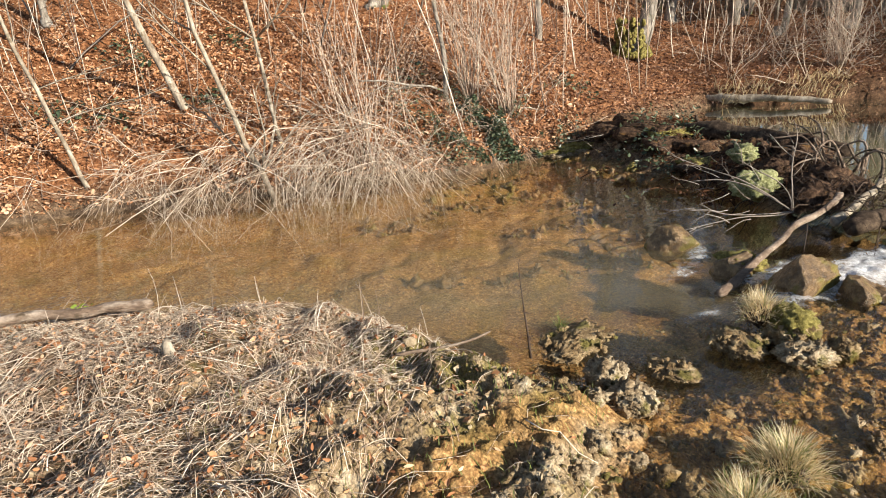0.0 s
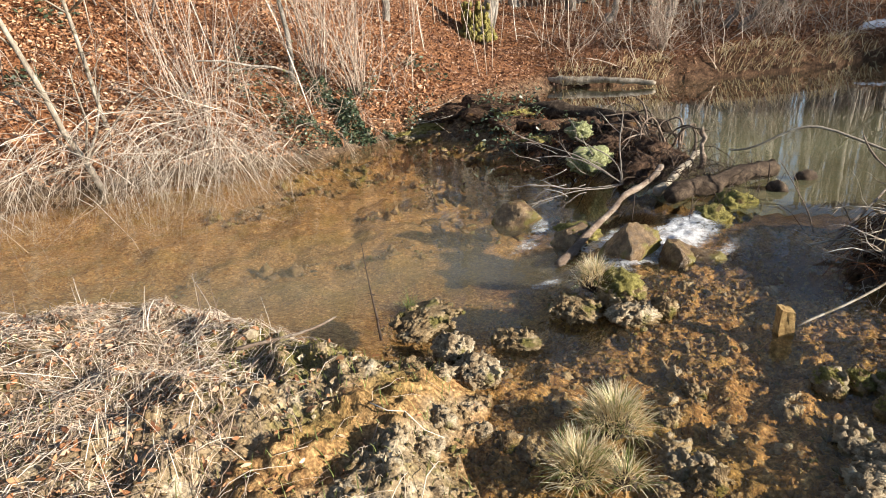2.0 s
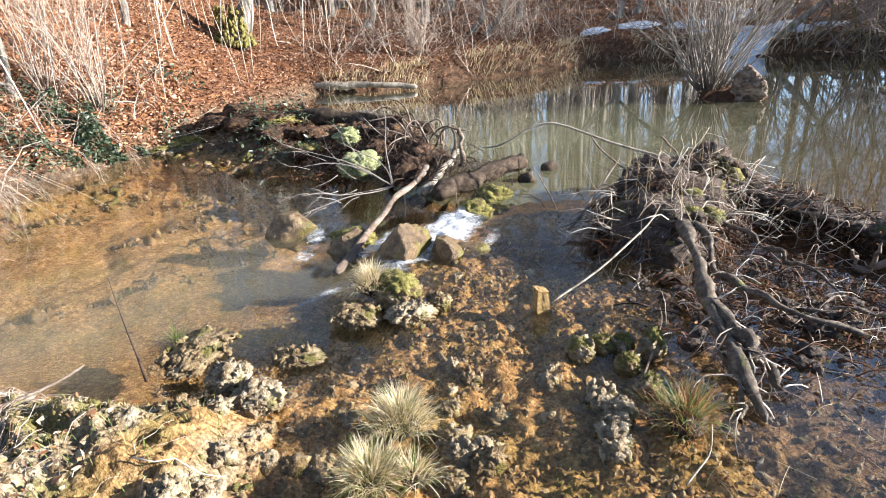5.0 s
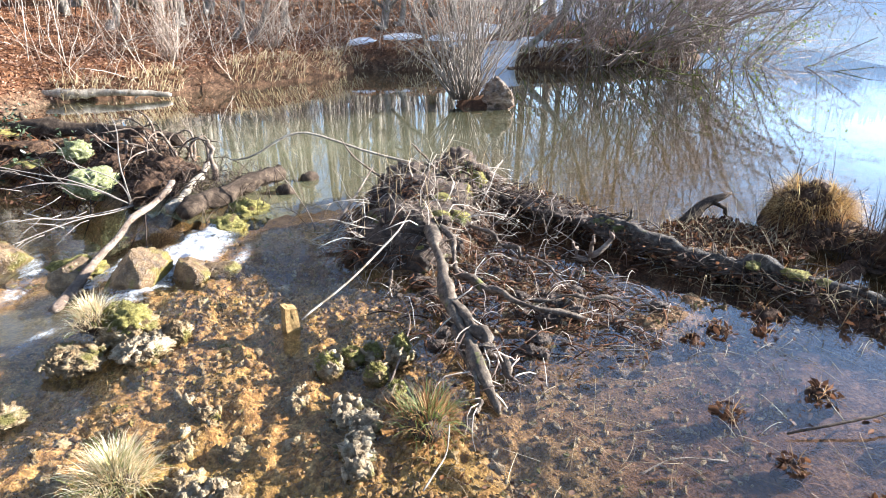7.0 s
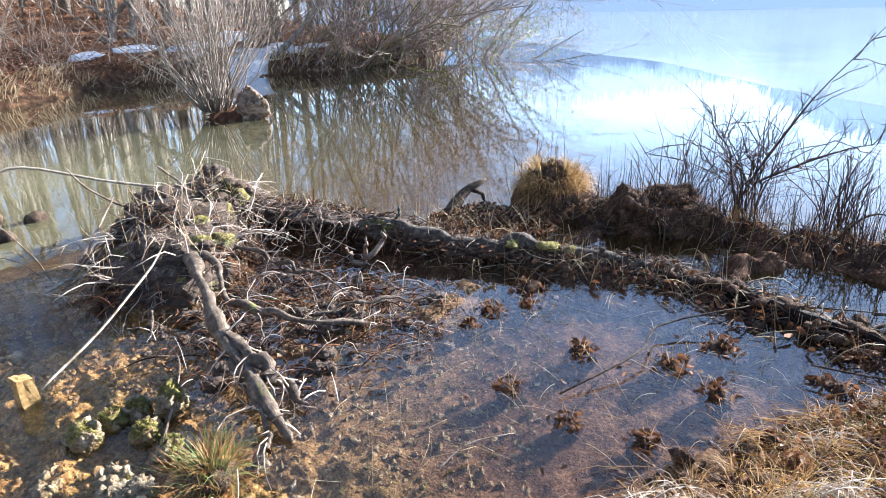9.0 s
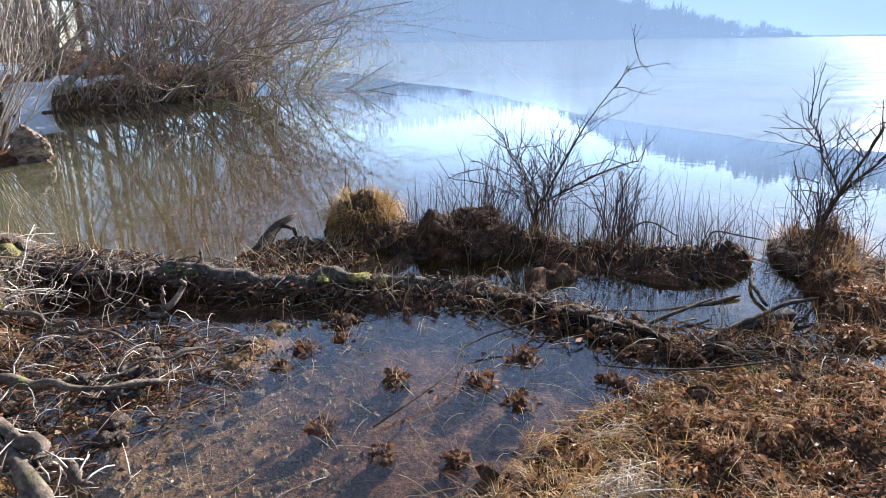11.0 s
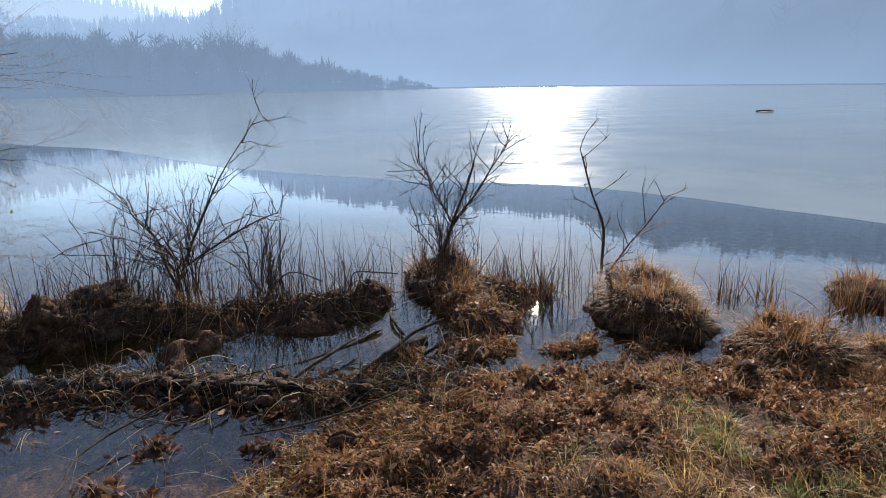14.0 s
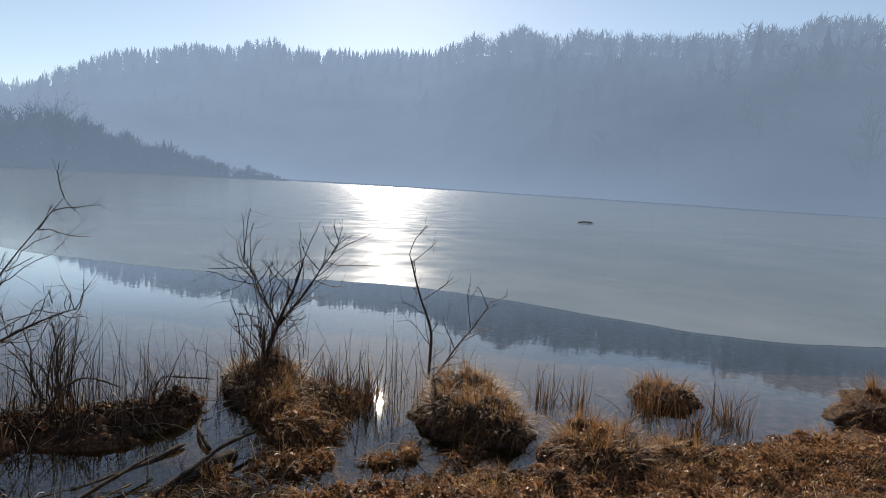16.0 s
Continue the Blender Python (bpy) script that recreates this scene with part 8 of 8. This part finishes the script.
for i in range(len(cx)):
    k = 40
    a = rng.uniform(0, 6.28, k)
    q = rng.uniform(0, 0.05, k)
    bx, by = cx[i] + np.cos(a) * q, cy[i] + np.sin(a) * q
    tufts["green" if tint[i] > 0.8 else "gold" if tint[i] > 0.4 else "rust"].blades(np.stack([bx, by, ground_height(bx, by) - 0.01], -1), a, rng.uniform(0.1, 1.0, k), rng.uniform(0.05, 0.15, k), np.full(k, 0.003), rng.uniform(0.6, 2.2, k))
thing("grass_tufts", tufts["green"], M_GREENGRASS, "small green grass tufts on the bank", "grass", kind="stuff")
thing("grass_tufts", tufts["gold"], M_GOLD, "small golden grass tufts on the bank", "grass", kind="stuff")
thing("grass_tufts", tufts["rust"], M_RUST, "small rusty grass tufts on the bank", "grass", kind="stuff")
g = Geo()
x, y = scatter(lambda x, y: (inside_dist(NEAR, x, y) > -0.5) & (ground_height(x, y) > -0.03) & (rng.uniform(0, 1, x.shape) < edge_share(x, y) + 0.05) & (fbm(x, y, 0.2, 3, 181) > 0.38), 42000, (1.6, -6.5, 4.3, 0.2))
litter(g, x, y, rng.uniform(0.012, 0.05, len(x)) * rng.uniform(0.5, 1.0, len(x)), 1.0, 0.004)
thing("bank_leaves", g, M_GLOSSLEAF, "wet curled brown leaves on the muddy bank edge", "leaf litter", kind="stuff")
heaps, fringe = Geo(), Geo()
cx, cy = scatter(lambda x, y: (inside_dist(NEAR, x, y) > -0.5) & (ground_height(x, y) > -0.03) & (rng.uniform(0, 1, x.shape) < edge_share(x, y)), 1500, (1.8, -6.0, 4.3, -0.2))
cz = ground_height(cx, cy)
for i in range(len(cx)):
    q, h = rng.uniform(0.03, 0.1), rng.uniform(0.015, 0.07)
    k = 30
    a, o = rng.uniform(0, 6.28, k), np.sqrt(rng.uniform(0, 1, k))
    heaps.leaves(np.stack([cx[i] + np.cos(a) * o * q, cy[i] + np.sin(a) * o * q, cz[i] + h * (1 - o ** 2) + rng.uniform(-0.01, 0.012, k)], -1), rng.uniform(0.012, 0.05, k), 1.2, 0.7)
    if i % 2 == 0:
        fringe.blades(np.stack([cx[i] + np.cos(a) * o * q, cy[i] + np.sin(a) * o * q, cz[i] + h * (1 - o ** 2)], -1), rng.normal(i, 0.9, k), rng.uniform(0.2, 1.5, k), rng.uniform(0.03, 0.15, k), rng.uniform(0.0016, 0.0036, k), rng.uniform(0.4, 2.2, k), 4)
thing("leaf_heaps", heaps, M_GLOSSLEAF, "heaped curled dark brown leaves of the bank edge", "leaf litter", kind="stuff")
thing("heap_grass", fringe, M_SEDGE, "rusty dead grass tangled in the leaf heaps", "grass", kind="stuff")
g = Geo()
x, y = scatter(lambda x, y: (inside_dist(NEAR, x, y) > 0.0) & (fbm(x, y, 0.7, 2, 57) > 0.45), 2200, (1.2, -6.8, 4.0, 0.3))
litter(g, x, y, rng.uniform(0.02, 0.045, len(x)), 0.9, 0.012)
thing("bank_leaves", g, M_LEAF, "curled rusty leaves on the bank", "leaf litter", kind="stuff")
# peaty clods of the bank edge, the bars and the dam
rubble("peat_crumbs", lambda x, y: ((np.abs(inside_dist(NEAR, x, y) - 0.1) < rng.uniform(0, 0.45, x.shape)) & (y < -0.3)) | (line_dist(SHORE, x, y)[0] < rng.uniform(0, 0.4, x.shape)) | (line_dist(RIDGE, x, y)[0] < rng.uniform(0, 0.3, x.shape)), 9000, (2.2, -5.2, 6.7, 3.0), 0.006, 0.05, M_PEAT, "dark crumbly clods of peat along the water's edge", 1)
g = Geo()
straw = Geo()
x, y = scatter(lambda x, y: (inside_dist(NEAR, x, y) > rng.uniform(0.0, 0.3, x.shape)) & (inside_dist(NEAR, x, y) < rng.uniform(0.3, 0.9, x.shape)) & (y < 0.1) & (fbm(x, y, 0.3, 2, 201) > 0.42), 7000, (1.2, -1.0, 3.4, 0.2))
k = len(x)
lying(straw, x, y, rng.uniform(0.08, 0.4, k), rng.uniform(0.001, 0.0024, k), rng.uniform(0, 1, k) ** 2 * 0.08)
thing("bank_straw", straw, M_PALETWIG, "bright flattened straw on the bank edge", "dead stems", kind="stuff")
x, y = scatter(lambda x, y: (inside_dist(NEAR, x, y) > -0.05) & (inside_dist(NEAR, x, y) < rng.uniform(0.0, 0.8, x.shape)), 5000, (1.2, -2.2, 3.8, -0.6))
k = len(x)
lying(g, x, y, rng.uniform(0.08, 0.4, k), rng.uniform(0.001, 0.0021, k), rng.uniform(0, 1, k) ** 2 * 0.06)
thing("bank_straw", g, M_GOLD, "golden flattened straw on the bank edge", "dead stems", kind="stuff")
g = Geo()
x, y = scatter(lambda x, y: (line_dist(SHORE, x, y)[0] < rng.uniform(0, 0.5, x.shape)) | (line_dist(RIDGE, x, y)[0] < rng.uniform(0, 0.22, x.shape)) | ((np.hypot((x - 4.5) / 0.9, (y + 3.3) / 1.0) < 1) & (ground_height(x, y) > -0.02)), 9000, (3.4, -4.6, 6.8, 3.0))
x, y = x[:3200], y[:3200]
k = len(x)
ok = fbm(x, y, 0.4, 2, 97) > 0.47
x, y = x[ok], y[ok]
k = len(x)
g.blades(np.stack([x, y, np.maximum(ground_height(x, y), -0.02)], -1), rng.uniform(0, 6.28, k), rng.uniform(0.1, 1.3, k), rng.uniform(0.06, 0.26, k), rng.uniform(0.003, 0.007, k), rng.uniform(0.2, 1.8, k), 4)
x, y = scatter(lambda x, y: (np.hypot((x - 4.5) / 1.0, (y + 3.2) / 1.1) < 1) & (ground_height(x, y) > -0.03), 7000, (3.4, -4.6, 5.6, -2.0))
litter(g, x[::2], y[::2], rng.uniform(0.03, 0.08, len(x[::2])), 0.8, 0.01)
k = len(x)
g.blades(np.stack([x, y, ground_height(x, y)], -1), rng.uniform(0, 6.28, k), rng.uniform(0.2, 1.4, k), rng.uniform(0.05, 0.2, k), rng.uniform(0.003, 0.006, k), rng.uniform(0.3, 1.8, k), 4)
k = len(x) // 4
lying(g, x[:k], y[:k], rng.uniform(0.06, 0.35, k), rng.uniform(0.0015, 0.004, k), rng.uniform(0, 1, k) ** 2 * 0.1)
thing("dam_grass", g, M_RUST, "dead brown grass over the dam and bars", "grass", kind="stuff")
ob = log("floating_log", [(23.64, -32.5, 0.04), (23.3, -32.8, 0.06), (22.95, -33.1, 0.04)], 0.04, 0.03, "dark driftwood lying on the lake ice", M_DARK, 8, 8, 0.01, False)
g = Geo()
limb(g, [(23.2, -32.9, 0.05), (23.15, -32.9, 0.1), (23.1, -32.95, 0.13)], 0.03, 0.015, 5, 6)
part("stub", g, M_DARK, ob)
